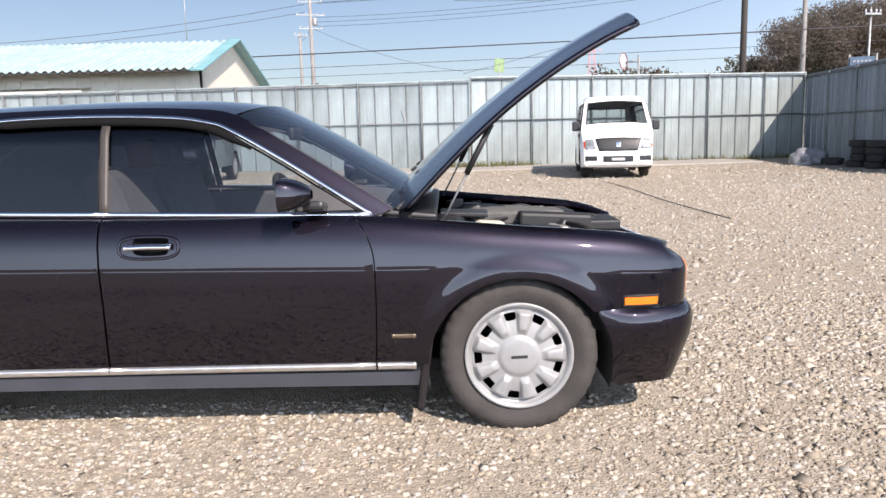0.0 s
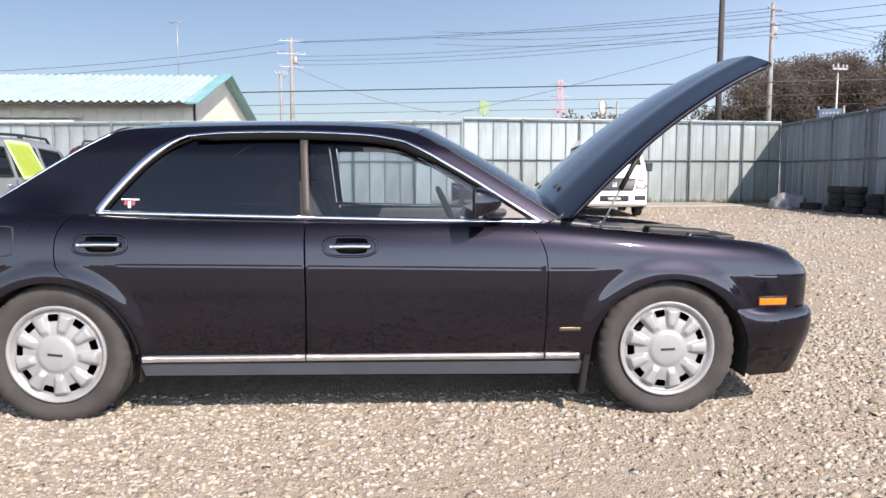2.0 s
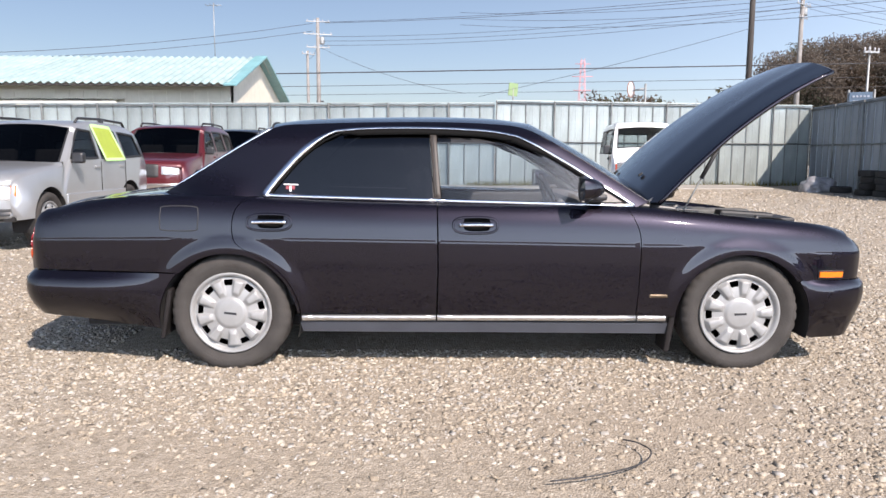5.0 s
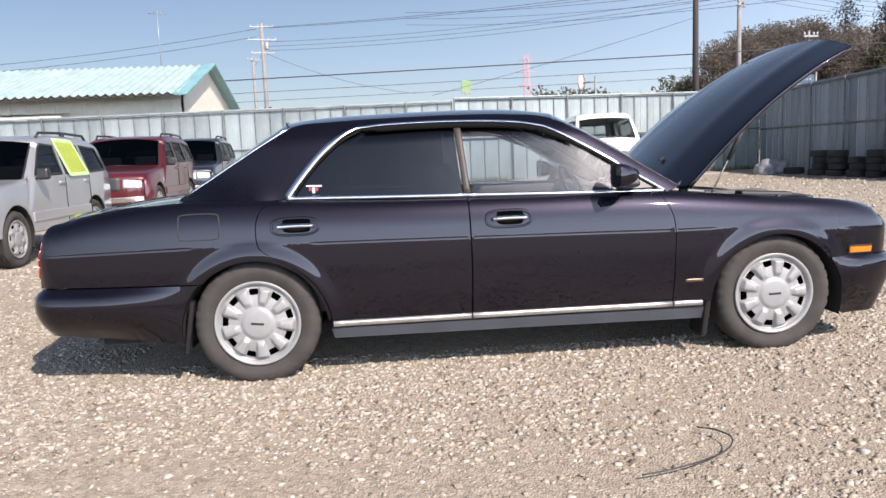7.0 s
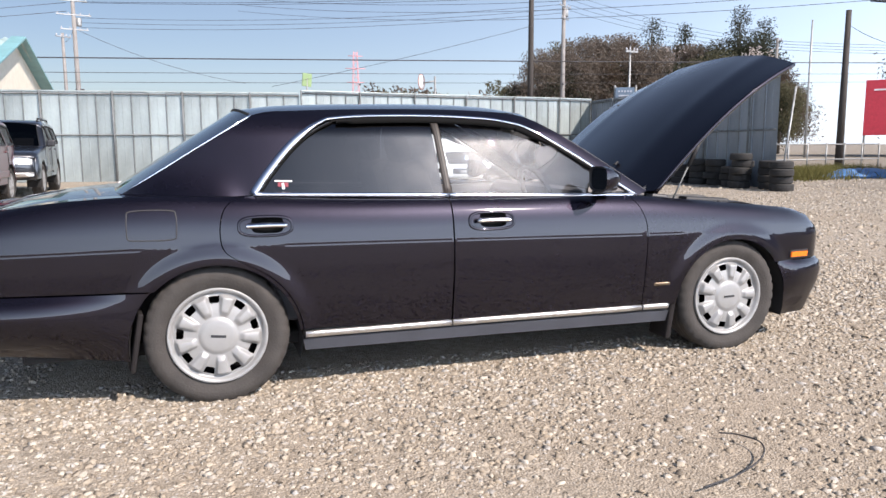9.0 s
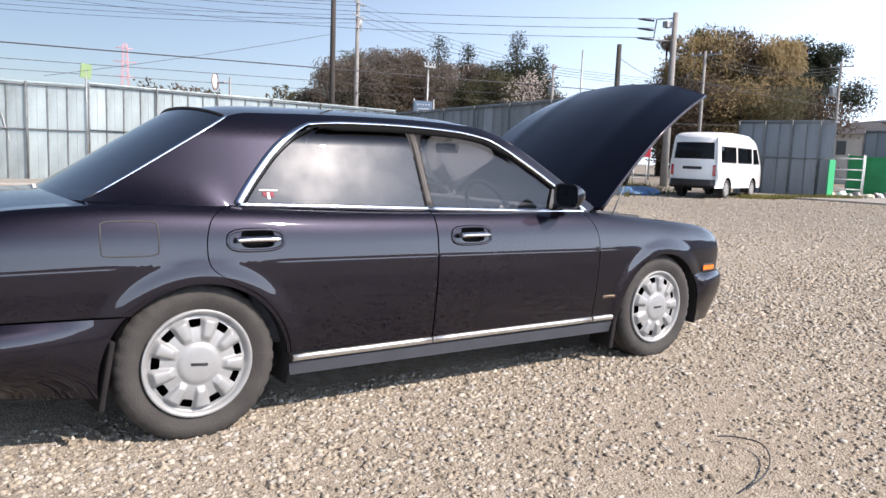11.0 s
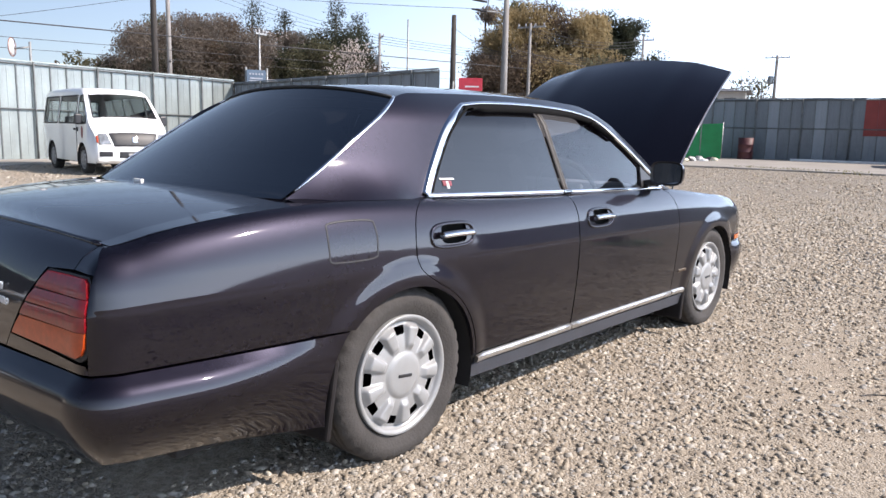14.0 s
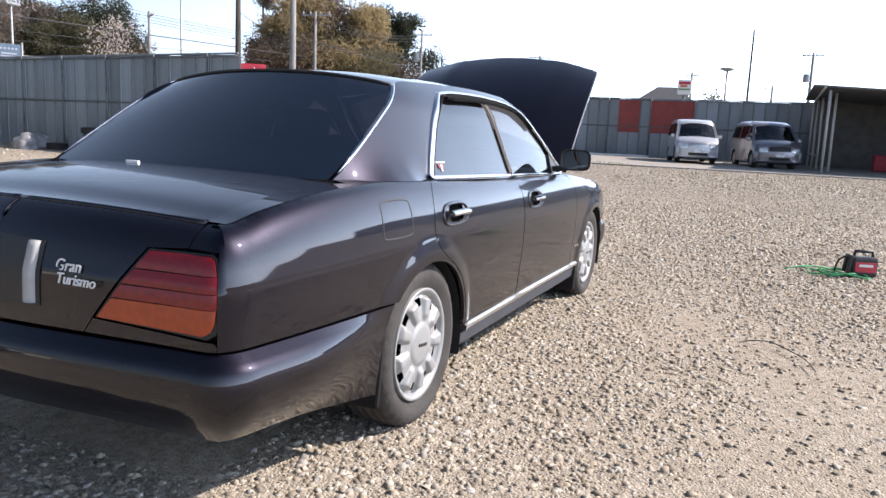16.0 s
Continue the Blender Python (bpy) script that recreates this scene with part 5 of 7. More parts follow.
def vehicle(name, label, m, top, W, wheels, R_, paint, side_windows, screens, fittings, zb=0.30, belt=1.1, tumble=0.16, bow=0.14, pane=PANE, group="", rim_mat=None):
    """A parked van or car: x forward, z up, from its side outline, with openings glazed, arches and wheels.
    screens: rows (name, (x, z), (x, z), share of the width, pane). fittings: rows (name, (x, z), (x, z), y0, y1, material, proud)."""
    root = thing(name, label, "car" if "van" not in name else "van", m, group)
    outline = smooth_path(top, 5)
    outline = dense(outline, 0.09)
    n = len(outline)
    cx, cz = 0.0, 0.9
    nrm = []
    for i in range(n):
        a, b = outline[max(i - 1, 0)], outline[min(i + 1, n - 1)]
        d = (b - a).normalized()
        q = Vector((d.y, -d.x))
        if q.dot(outline[i] - Vector((cx, cz))) < 0:
            q = -q
        nrm.append(q)
    rr = 0.07
    inset = [p - q * rr for p, q in zip(outline, nrm)]
    xmax, xmin = max(p.x for p in outline), min(p.x for p in outline)

    def hw(x, z):
        end = max(0.0, (abs(x) - (xmax - 0.7)) / 0.7)
        return W - tumble * max(0.0, z - belt) - 0.075 * min(end, 1.2) ** 2 - 0.03 * max(0, 0.6 - z) ** 2

    # side sheets with arches and window openings
    bottom = []
    x_r, x_f = inset[-1].x, inset[0].x
    bottom.append((x_r, zb))
    for wx in sorted(wheels):
        ra = R_ + 0.065
        c = R_ + 0.01
        a0 = math.asin(max(-1, min(1, (zb - c) / ra)))
        for i in range(15):
            a = math.pi - a0 + (2 * a0 - math.pi) * i / 14
            bottom.append((wx + ra * math.cos(a), c + ra * math.sin(a)))
    bottom.append((x_f, zb))
    loop2 = [(p.x, p.y) for p in inset] + bottom
    holes = [w[0] for w in side_windows]
    meshes = []
    for side in (-1, 1):
        meshes.append(skin_holes("side", loop2, holes, lambda x, z, s=side: (x, s * hw(x, z), z), 0.12))
        for i, (poly, mt) in enumerate(side_windows):
            pw = part("side_window", skin("side_window", poly, lambda x, z, o=0.0, s=side: (x, s * (hw(x, z) - 0.012 + o), z), 0.12, flange=0), mt, root)
            pw.visible_shadow = False
            part("window_seal", ribbon("window_seal", dense(poly, 0.1, True), 0.02, lambda x, z, o=0.0, s=side: (x, s * (hw(x, z) + o), z), 0.006, closed=True), BLACK, pw)

    def surf(i, y, out=0.0):
        k = min(int(i), n - 2)
        t = i - k
        p, q = outline[k].lerp(outline[k + 1], t), nrm[k].lerp(nrm[k + 1], t)
        w = hw(p.x, p.y)
        b = -bow * (abs(y) / w) ** 2.2 * abs(q.x) + (0.02 * (1 - (y / w) ** 2) * max(q.y, 0))
        return (p.x + q.x * (b + out), y, p.y + q.y * (b + out) * (1 if q.y > 0.3 else 0.3))

    def at(pt):
        return min(range(n), key=lambda i: (outline[i] - Vector(pt)).length)
    fr = [-1, -0.985, -0.95, -0.88, -0.6, -0.3, 0, 0.3, 0.6, 0.88, 0.95, 0.985, 1]
    verts, faces = [], []
    for i in range(n):
        w = hw(outline[i].x, outline[i].y)
        for t in fr:
            if abs(t) == 1:
                verts.append((inset[i].x, t * hw(inset[i].x, inset[i].y), inset[i].y))
            else:
                o = {0.985: -0.035, 0.95: -0.012, 0.88: 0.0}.get(abs(t), 0.0)
                verts.append(surf(i, t * w, o))
    cut = []
    for nm, a, b, share, mt in screens:
        ia, ib = sorted((at(a), at(b)))
        cut.append((ia, ib))
    nf = len(fr)
    for i in range(n - 1):
        gap = any(ia <= i < ib for ia, ib in cut)
        for k in range(nf - 1):
            if gap and 3 <= k <= nf - 5:
                continue
            faces.append((i * nf + k, i * nf + k + 1, (i + 1) * nf + k + 1, (i + 1) * nf + k))
    meshes.append(mesh_data("wrap", verts, faces, True))
    bm = join_data("shell", meshes)
    bmesh.ops.remove_doubles(bm, verts=bm.verts, dist=0.002)
    bmesh.ops.recalc_face_normals(bm, faces=bm.faces)
    for f in bm.faces:
        f.smooth = True
    body_ob = part("body", bm, paint, root)
    for (nm, a, b, share, mt), (ia, ib) in zip(screens, cut):
        g_ = part(nm, grid(nm, lambda u, v: surf(ia + (ib - ia) * u, (1 - 2 * v) * 0.885 * hw(outline[int(ia + (ib - ia) * u)].x, outline[int(ia + (ib - ia) * u)].y), -0.012), 8, 10), mt, root)
        g_.visible_shadow = False
        edge_pts = [surf(ia, s_ * 0.87 * hw(outline[ia].x, outline[ia].y), 0.0) for s_ in (-1, -0.5, 0, 0.5, 1)]
        part("screen_seal", tube(edge_pts, 0.016, 5), BLACK, g_)
        for s_ in (-1, 1):
            part("screen_seal", tube([surf(i, s_ * 0.88 * hw(outline[i].x, outline[i].y), 0.0) for i in range(ia, ib + 1)], 0.014, 5), BLACK, g_)
    for nm, a, b, y0, y1, mt, proud, *skew in fittings:
        skew = skew[0] if skew else 0.0
        ia, ib = sorted((at(a), at(b)))
        for s_ in ((1,) if y0 < 0 else (-1, 1)):
            def f(u, v, o=0.0, s_=s_):
                e = 0.06
                d = min(u / e, (1 - u) / e, v / e, (1 - v) / e, 1.0)
                y_low = y0 * (1 - skew * (1 - u)) if y0 < 0 else y0 + skew * (1 - u)
                y_high = y1 * (1 - skew * (1 - u)) if y0 < 0 else y1
                return surf(ia + (ib - ia) * u, s_ * (y_low + (y_high - y_low) * v), -0.006 + (proud + 0.006) * max(d, 0) ** 0.5)
            part(nm, grid(nm, f, 18, 18), mt, root)
    # inside and underneath
    part("floor", box(xmax - xmin - 0.3, W * 1.85, 0.08, (0, 0, zb + 0.02), 0.01), UNDER, root)
    part("engine_box", box(0.8, W * 1.5, 0.4, (xmax - 0.62, 0, 0.62), 0.05), UNDER, root)
    for sx in (0.55, -0.5):
        for s_ in (-1, 1):
            st = part("seat", box(0.48, 0.5, 0.15, (sx, s_ * 0.38, 0.72), 0.05), CABIN, root)
            part("seat_back", box(0.14, 0.48, 0.62, (sx - 0.28, s_ * 0.38, 1.02), 0.05, (0, -14, 0)), CABIN, st)
    for wx in wheels:
        for s_ in (-1, 1):
            k = R_ / 0.318
            wh = part("wheel", hub_me, RIM_DARK, root, "", pose(wx, s_ * (W - 0.125), R_, 0, 11, 0 if s_ < 0 else 180) @ Matrix.Scale(k, 4))
            part("tyre", far_tyre_me, TYRE, wh)
            part("rim", rim6_me, rim_mat or RIM, wh, "", pose(0, -0.082, 0))

            def liner(u, v, wx=wx, s_=s_):
                a = radians(-20 + 220 * u)
                return (wx + (R_ + 0.07) * math.cos(a), s_ * (W - 0.01 - 0.3 * v), R_ + (R_ + 0.07) * math.sin(a))
            part("wheel_housing", grid("wheel_housing", liner, 18, 2), UNDER, root)
    return root


def door_mirrors(root, x, y, z, mt, sx=0.09, sz=0.2):
    for s_ in (-1, 1):
        a = part("door_mirror", box(sx, 0.17, sz, (x, s_ * (y + 0.10), z), 0.035), mt, root)
        part("mirror_arm", tube([(x, s_ * (y - 0.02), z - sz * 0.4), (x, s_ * (y + 0.08), z - sz * 0.2)], 0.02, 6), BLACK, a)


VAN_LAMP = mat("grey_lamp_glass", (0.22, 0.23, 0.24), 0.12, 0.3, coat=1.0, var=0.45, vscale=14)
GRILLE = mat("dark_grille", (0.014, 0.014, 0.015), 0.5, 0.0, var=0.3, vscale=6, stretch=(1, 1, 30))
van_top = [(2.20, 0.26), (2.33, 0.34), (2.36, 0.50), (2.33, 0.74), (2.24, 0.93), (2.06, 1.08), (1.92, 1.20), (1.62, 1.52), (1.33, 1.80), (1.12, 1.92), (0.7, 1.975), (-1.0, 1.98), (-1.95, 1.96), (-2.2, 1.88), (-2.29, 1.6), (-2.34, 1.05), (-2.35, 0.36)]
van = vehicle("van", "white passenger van parked facing the yard", pose(5.58, 16.80, 0.0, 0, 0, -97.5) @ Matrix.Scale(1.03, 4), van_top, 0.845, (-1.27, 1.27), 0.325, WHITE_PAINT,
              [([(1.66, 1.16), (0.98, 1.14), (0.98, 1.78), (1.20, 1.80), (1.34, 1.66)], PANE), ([(0.84, 1.16), (-0.55, 1.16), (-0.55, 1.80), (0.84, 1.80)], PANE), ([(-0.68, 1.16), (-2.05, 1.16), (-1.98, 1.80), (-0.68, 1.80)], PANE)],
              [("windscreen", (1.83, 1.30), (1.27, 1.84), 0.9, PANE), ("rear_window", (-2.28, 1.75), (-2.33, 1.18), 0.85, PANE)],
              [("grille", (2.345, 0.63), (2.225, 0.95), -0.56, 0.56, GRILLE, 0.012, 0.16), ("headlamp", (2.335, 0.70), (2.22, 0.96), 0.575, 0.755, VAN_LAMP, 0.012, -0.08), ("indicator", (2.335, 0.72), (2.24, 0.92), 0.76, 0.80, ORANGE_LENS, 0.010),
               ("bumper_intake", (2.355, 0.40), (2.36, 0.55), -0.36, 0.36, PLASTIC, 0.010), ("fog_lamp", (2.355, 0.42), (2.36, 0.55), 0.48, 0.76, PLASTIC, 0.010), ("number_plate_bar", (2.357, 0.43), (2.36, 0.52), -0.165, 0.165, PLATE_GREY, 0.022),
               ("maker_badge", (2.31, 0.755), (2.285, 0.855), -0.06, 0.06, CHROME, 0.03)], zb=0.27, belt=1.12, bow=0.08)
door_mirrors(van, 1.52, 0.86, 1.25, PLASTIC, 0.10, 0.24)
for i in range(0, 5, 2):
    part("grille_bar", tube([(2.345 - 0.02 * i, -0.42, 0.69 + 0.045 * i), (2.36 - 0.02 * i, 0, 0.69 + 0.045 * i), (2.345 - 0.02 * i, 0.42, 0.69 + 0.045 * i)], 0.004, 5), PLASTIC, van)
part("door_gap", tube([(0.92, -0.848, 0.36), (0.92, -0.848, 1.12)], 0.006, 5), BLACK, van)
part("door_pull", box(0.10, 0.03, 0.05, (0.80, -0.855, 1.02), 0.01), PLASTIC, van)
part("door_pull", box(0.06, 0.03, 0.10, (1.02, -0.855, 1.02), 0.01), PLASTIC, van)
part("side_decal", skin("decal", [(1.28, 0.86), (1.28, 1.06), (1.36, 1.10), (1.44, 1.04), (1.42, 0.90), (1.36, 0.80)], lambda x, z, o=0.0: (x, -(0.848 + o), z), 0.05, flange=0.002), RED_DECAL, van, "faded red round decal")
part("wiper", tube([(1.90, -0.3, 1.31), (1.86, 0.3, 1.35)], 0.008, 5), BLACK, van)

suv_top = [(2.18, 0.42), (2.28, 0.52), (2.28, 0.78), (2.18, 0.97), (1.7, 1.06), (1.05, 1.13), (0.92, 1.17), (0.40, 1.60), (0.22, 1.70), (-0.3, 1.755), (-1.2, 1.75), (-1.8, 1.70), (-2.02, 1.58), (-2.24, 1.12), (-2.30, 0.95), (-2.32, 0.5)]
suv_windows = lambda a, b, c: [([(0.72, 1.19), (-0.18, 1.19), (-0.16, 1.60), (0.22, 1.62), (0.32, 1.57)], a), ([(-0.30, 1.19), (-1.10, 1.20), (-1.02, 1.61), (-0.28, 1.62)], b), ([(-1.22, 1.20), (-1.98, 1.22), (-1.78, 1.57), (-1.14, 1.61)], c)]
suv_front = [("indicator", (2.27, 0.72), (2.23, 0.90), 0.81, 0.86, AMBER, 0.014), ("grille", (2.28, 0.66), (2.22, 0.92), -0.42, 0.42, GRILLE, 0.012), ("headlamp", (2.28, 0.68), (2.22, 0.92), 0.46, 0.80, LAMP_GLASS, 0.012), ("bumper_trim", (2.26, 0.46), (2.28, 0.58), -0.8, 0.8, PLASTIC, 0.03)]


def suv(name, label, m, paint, w3, fittings, rim_mat=None, R_=0.37):
    ob = vehicle(name, label, m, suv_top, 0.90, (-1.345, 1.345), R_, paint, w3, [("windscreen", (0.95, 1.15), (0.30, 1.665), 0.9, PANE_DARK), ("rear_window", (-2.06, 1.5), (-2.24, 1.15), 0.85, PANE_DARK)], fittings, zb=0.42, belt=1.15, tumble=0.26, rim_mat=rim_mat)
    door_mirrors(ob, 0.70, 0.90, 1.20, PLASTIC, 0.12, 0.16)
    for s_ in (-1, 1):
        rk = part("roof_rail", tube([(0.05, s_ * 0.66, 1.73), (-0.05, s_ * 0.66, 1.795), (-0.8, s_ * 0.66, 1.81), (-1.65, s_ * 0.66, 1.785), (-1.75, s_ * 0.66, 1.70)], 0.022, 6), PLASTIC, ob)
        part("rail_foot", box(0.10, 0.05, 0.06, (-0.85, s_ * 0.66, 1.775), 0.01), PLASTIC, rk)
        for x in (-0.24, -1.16):
            part("door_gap", tube([(x, s_ * 0.903, 0.50), (x, s_ * 0.903, 1.14)], 0.006, 5), BLACK, ob)
        for x in (-0.10, -1.02):
            part("door_handle", box(0.17, 0.035, 0.04, (x, s_ * 0.905, 1.06), 0.014), paint, ob)
        part("side_moulding", box(2.0, 0.03, 0.14, (-0.1, s_ * 0.902, 0.62), 0.012), paint, ob)
    return ob


silver = suv("car", "silver off-road estate car with a window masked in yellow-green film", pose(-5.81, 5.68, 0, 0, 0, -90.0) @ Matrix.Scale(0.905, 4), SILVER_PAINT, suv_windows(PANE, PANE, PANE_DARK), suv_front, mat("polished_alloy", (0.72, 0.67, 0.6), 0.2, 0.9, var=0.1, vscale=10))
film = [(-0.42, 1.165), (-1.13, 1.17), (-0.86, 1.67), (-0.22, 1.69)]
for s_ in (1,):
    fm = part("masking_film", skin("film", film, lambda x, z, o=0.0: (x, 0.918 - 0.26 * max(0, z - 1.15) + o, z), 0.08, flange=0.004), GREEN_FILM, silver, "yellow-green masking film")
    part("masking_tape", ribbon("tape", dense(film, 0.1, True), 0.03, lambda x, z, o=0.0: (x, 0.918 - 0.26 * max(0, z - 1.15) + o, z), 0.005, closed=True), GREEN_TAPE, fm)
    part("masking_film", skin("film2", [(-0.35, 0.45), (-0.7, 0.45), (-0.65, 0.56), (-0.4, 0.55)], lambda x, z, o=0.0: (x, 0.918 + o, z), 0.08, flange=0.004), GREEN_FILM, silver, "yellow-green masking film")
chrome_front = [("grille", (2.28, 0.66), (2.22, 0.92), -0.42, 0.42, GRILLE, 0.012), ("headlamp_rim", (2.28, 0.73), (2.23, 0.90), 0.46, 0.79, CHROME_DULL, 0.010), ("headlamp", (2.28, 0.74), (2.235, 0.88), 0.49, 0.76, LAMP_GLASS, 0.02), ("bumper_trim", (2.26, 0.46), (2.28, 0.58), -0.8, 0.8, CHROME_DULL, 0.04)]
red = suv("car", "dark red off-road estate car with bright chrome headlamp rims", pose(-6.04, 11.9, 0, 0, 0, -88.5), RED_PAINT, suv_windows(PANE, PANE, PANE), chrome_front)
dark = suv("car", "near-black off-road pickup wagon behind the red car", pose(-5.98, 16.9, 0.0, 0, 0, -87) @ Matrix.Scale(1.04, 4), NAVY_PAINT, suv_windows(PANE_DARK, PANE_DARK, PANE_DARK), chrome_front)

hi_top = [(2.22, 0.34), (2.33, 0.42), (2.37, 0.66), (2.30, 0.95), (2.16, 1.14), (1.80, 1.72), (1.55, 2.00), (1.2, 2.14), (0.6, 2.21), (-1.2, 2.22), (-1.95, 2.18), (-2.2, 2.08), (-2.30, 1.85), (-2.36, 1.2), (-2.37, 0.9), (-2.37, 0.42)]
hiace = vehicle("van", "white high-roof van seen from behind, beside a sheet fence", pose(22.18, 13.56, 0.06, 0, 0, 15.2) @ Matrix.Scale(1.05, 4), hi_top, 0.845, (-1.29, 1.29), 0.325, WHITE_PAINT,
                [([(1.82, 1.22), (1.18, 1.20), (1.18, 1.72), (1.55, 1.74)], PANE_DARK), ([(1.02, 1.22), (-0.42, 1.22), (-0.42, 1.74), (1.02, 1.74)], PANE_DARK), ([(-0.58, 1.22), (-1.95, 1.22), (-1.95, 1.74), (-0.58, 1.74)], PANE_DARK)],
                [("windscreen", (2.12, 1.22), (1.66, 1.90), 0.9, PANE), ("rear_window", (-2.30, 1.84), (-2.355, 1.30), 0.88, PANE_DARK)],
                [("rear_bumper", (-2.37, 0.45), (-2.37, 0.62), -0.80, 0.80, PLASTIC, 0.08), ("tail_lamp", (-2.37, 0.78), (-2.365, 1.14), 0.66, 0.78, TAIL_RED, 0.012), ("tailgate_handle", (-2.37, 0.99), (-2.365, 1.05), -0.33, 0.33, PLASTIC, 0.02)], zb=0.36, belt=1.2, tumble=0.10)
mini_top = [(2.25, 0.24), (2.38, 0.32), (2.42, 0.52), (2.38, 0.80), (2.22, 0.98), (1.82, 1.12), (1.62, 1.20), (1.05, 1.70), (0.72, 1.84), (0.2, 1.90), (-1.6, 1.89), (-2.15, 1.80), (-2.33, 1.5), (-2.40, 1.0), (-2.41, 0.4)]
mini_w = [([(1.40, 1.18), (0.72, 1.17), (0.72, 1.68), (0.88, 1.70)], PANE_DARK), ([(0.60, 1.18), (-0.60, 1.18), (-0.60, 1.70), (0.60, 1.70)], PANE_DARK), ([(-0.72, 1.18), (-2.0, 1.2), (-1.9, 1.68), (-0.72, 1.70)], PANE_DARK)]
for pm, paint, lab, gm in ((pose(31.9, 1.55, 0.20, 0, 0, 193), PALE_SILVER, "pale silver minivan parked before the far fence", CHROME_DULL), (pose(30.9, -1.5, 0.19, 0, 0, 196), GREYMAUVE_PAINT, "grey-mauve minivan parked beside a pale minivan", GRILLE)):
    ob = vehicle("minivan", lab, pm, mini_top, 0.87, (-1.42, 1.42), 0.325, paint, mini_w, [("windscreen", (1.66, 1.19), (1.02, 1.72), 0.9, CLEAR), ("rear_window", (-2.30, 1.6), (-2.39, 1.15), 0.85, PANE_DARK)],
                 [("grille", (2.40, 0.66), (2.33, 0.86), -0.42, 0.42, gm, 0.012), ("headlamp", (2.40, 0.64), (2.30, 0.88), 0.46, 0.78, LAMP_GLASS, 0.012), ("bumper_intake", (2.40, 0.34), (2.42, 0.46), -0.4, 0.4, PLASTIC, 0.01), ("number_plate_bar", (2.415, 0.47), (2.42, 0.58), -0.165, 0.165, WHITE_DECAL, 0.02)], zb=0.24, belt=1.15, tumble=0.18, bow=0.22)
    door_mirrors(ob, 1.30, 0.88, 1.16, paint, 0.14, 0.16)


# ---- shed, poles, wires, signs ----
TEAL_ROOF = mat("pale_teal_corrugated_sheet", (0.287, 0.383, 0.383), 0.6, 0.1, var=0.18, vscale=1.2, fine=0.06)
TEAL_TRIM = mat("teal_fascia", (0.16, 0.32, 0.34), 0.5, var=0.12, vscale=2)
CREAM_WALL = mat("cream_wall_board", (0.574, 0.539, 0.452), 0.8, var=0.06, vscale=3, bump=0.05)
DARK_WOOD = mat("dark_pole_wood", (0.04, 0.034, 0.03), 0.85, var=0.25, vscale=4, stretch=(3, 3, 0.3))
POLE_GREY = mat("weathered_pole_concrete", (0.20, 0.19, 0.18), 0.85, var=0.15, vscale=2, fine=0.08)
CONCRETE = mat("concrete", (0.36, 0.355, 0.34), 0.85, var=0.12, vscale=3, bump=0.15, bscale=30, fine=0.08)
SLAB = mat("dusty_concrete_slab", (0.270, 0.251, 0.224), 0.9, var=0.12, vscale=0.7, bump=0.1, bscale=20, fine=0.06)
WIRE = mat("black_cable", (0.025, 0.025, 0.028), 0.6)
INSULATOR = mat("grey_porcelain", (0.4, 0.4, 0.42), 0.35)
PYLON = mat("red_white_pylon_steel", (0.52, 0.24, 0.25), 0.7, var=0.1, vscale=0.3)
SIGN_WHITE = mat("white_sign", (0.7, 0.7, 0.7), 0.5, var=0.05)
SIGN_BLUE = mat("slate_blue_sign", (0.08, 0.12, 0.17), 0.5, var=0.1)
SIGN_GREY = mat("pale_grey_lettering", (0.3, 0.32, 0.36), 0.6)
SIGN_RED = mat("red_sign", (0.5, 0.03, 0.05), 0.5, var=0.1)
SIGN_GREEN = mat("yellow_green_sign", (0.17, 0.25, 0.11), 0.5)
SIGN_ORANGE = mat("orange_sign_frame", (0.55, 0.16, 0.06), 0.5)
MIRROR_RIM = mat("faded_red_rim", (0.30, 0.17, 0.14), 0.6, var=0.15)
MIRROR_BACK = mat("mirror_back_grey", (0.6, 0.59, 0.58), 0.4, var=0.1)

shed = thing("shed", "cream-walled shed with a pale teal corrugated gable roof", "building", pose(-8.35, 24.95, 0) @ Matrix.Scale(0.955, 4))
LEN, YR, YE, ZE, ZR = 26.0, 5.3, 10.6, 4.05, 5.72


def corrugated(u, v, up):
    x = 0.35 - u * (LEN + 0.35)
    y = (-0.35 + v * (YR + 0.35)) if up else (YR + v * (YR + 0.35))
    z = (ZE - 0.06 + v * (ZR - ZE + 0.06)) if up else (ZR - v * (ZR - ZE + 0.06))
    return (x, y, z + 0.05 * math.sin(2 * math.pi * (x / 0.34)))


for up in (True, False):
    part("roof", grid("roof", lambda u, v: corrugated(u, v, up), 620, 2), TEAL_ROOF, shed, "pale teal corrugated roof sheet")
part("wall_front", box(LEN, 0.1, ZE + 0.2, (-LEN / 2, 1.05, ZE / 2 + 0.1), 0.01), CREAM_WALL, shed)
part("wall_back", box(LEN, 0.1, ZE, (-LEN / 2, YE - 0.05, ZE / 2), 0.01), CREAM_WALL, shed)
gb = bmesh.new()
pr = [(1.0, 0), (YE, 0), (YE, ZE), (YR, ZR - 0.05), (1.0, ZE + 0.26)]
ga = [gb.verts.new((0.0, y, z)) for y, z in pr]
gc = [gb.verts.new((-0.1, y, z)) for y, z in pr]
gb.faces.new(ga)
gb.faces.new(gc[::-1])
for i in range(5):
    gb.faces.new((ga[i], gc[i], gc[(i + 1) % 5], ga[(i + 1) % 5]))
part("gable_wall", gb, CREAM_WALL, shed)
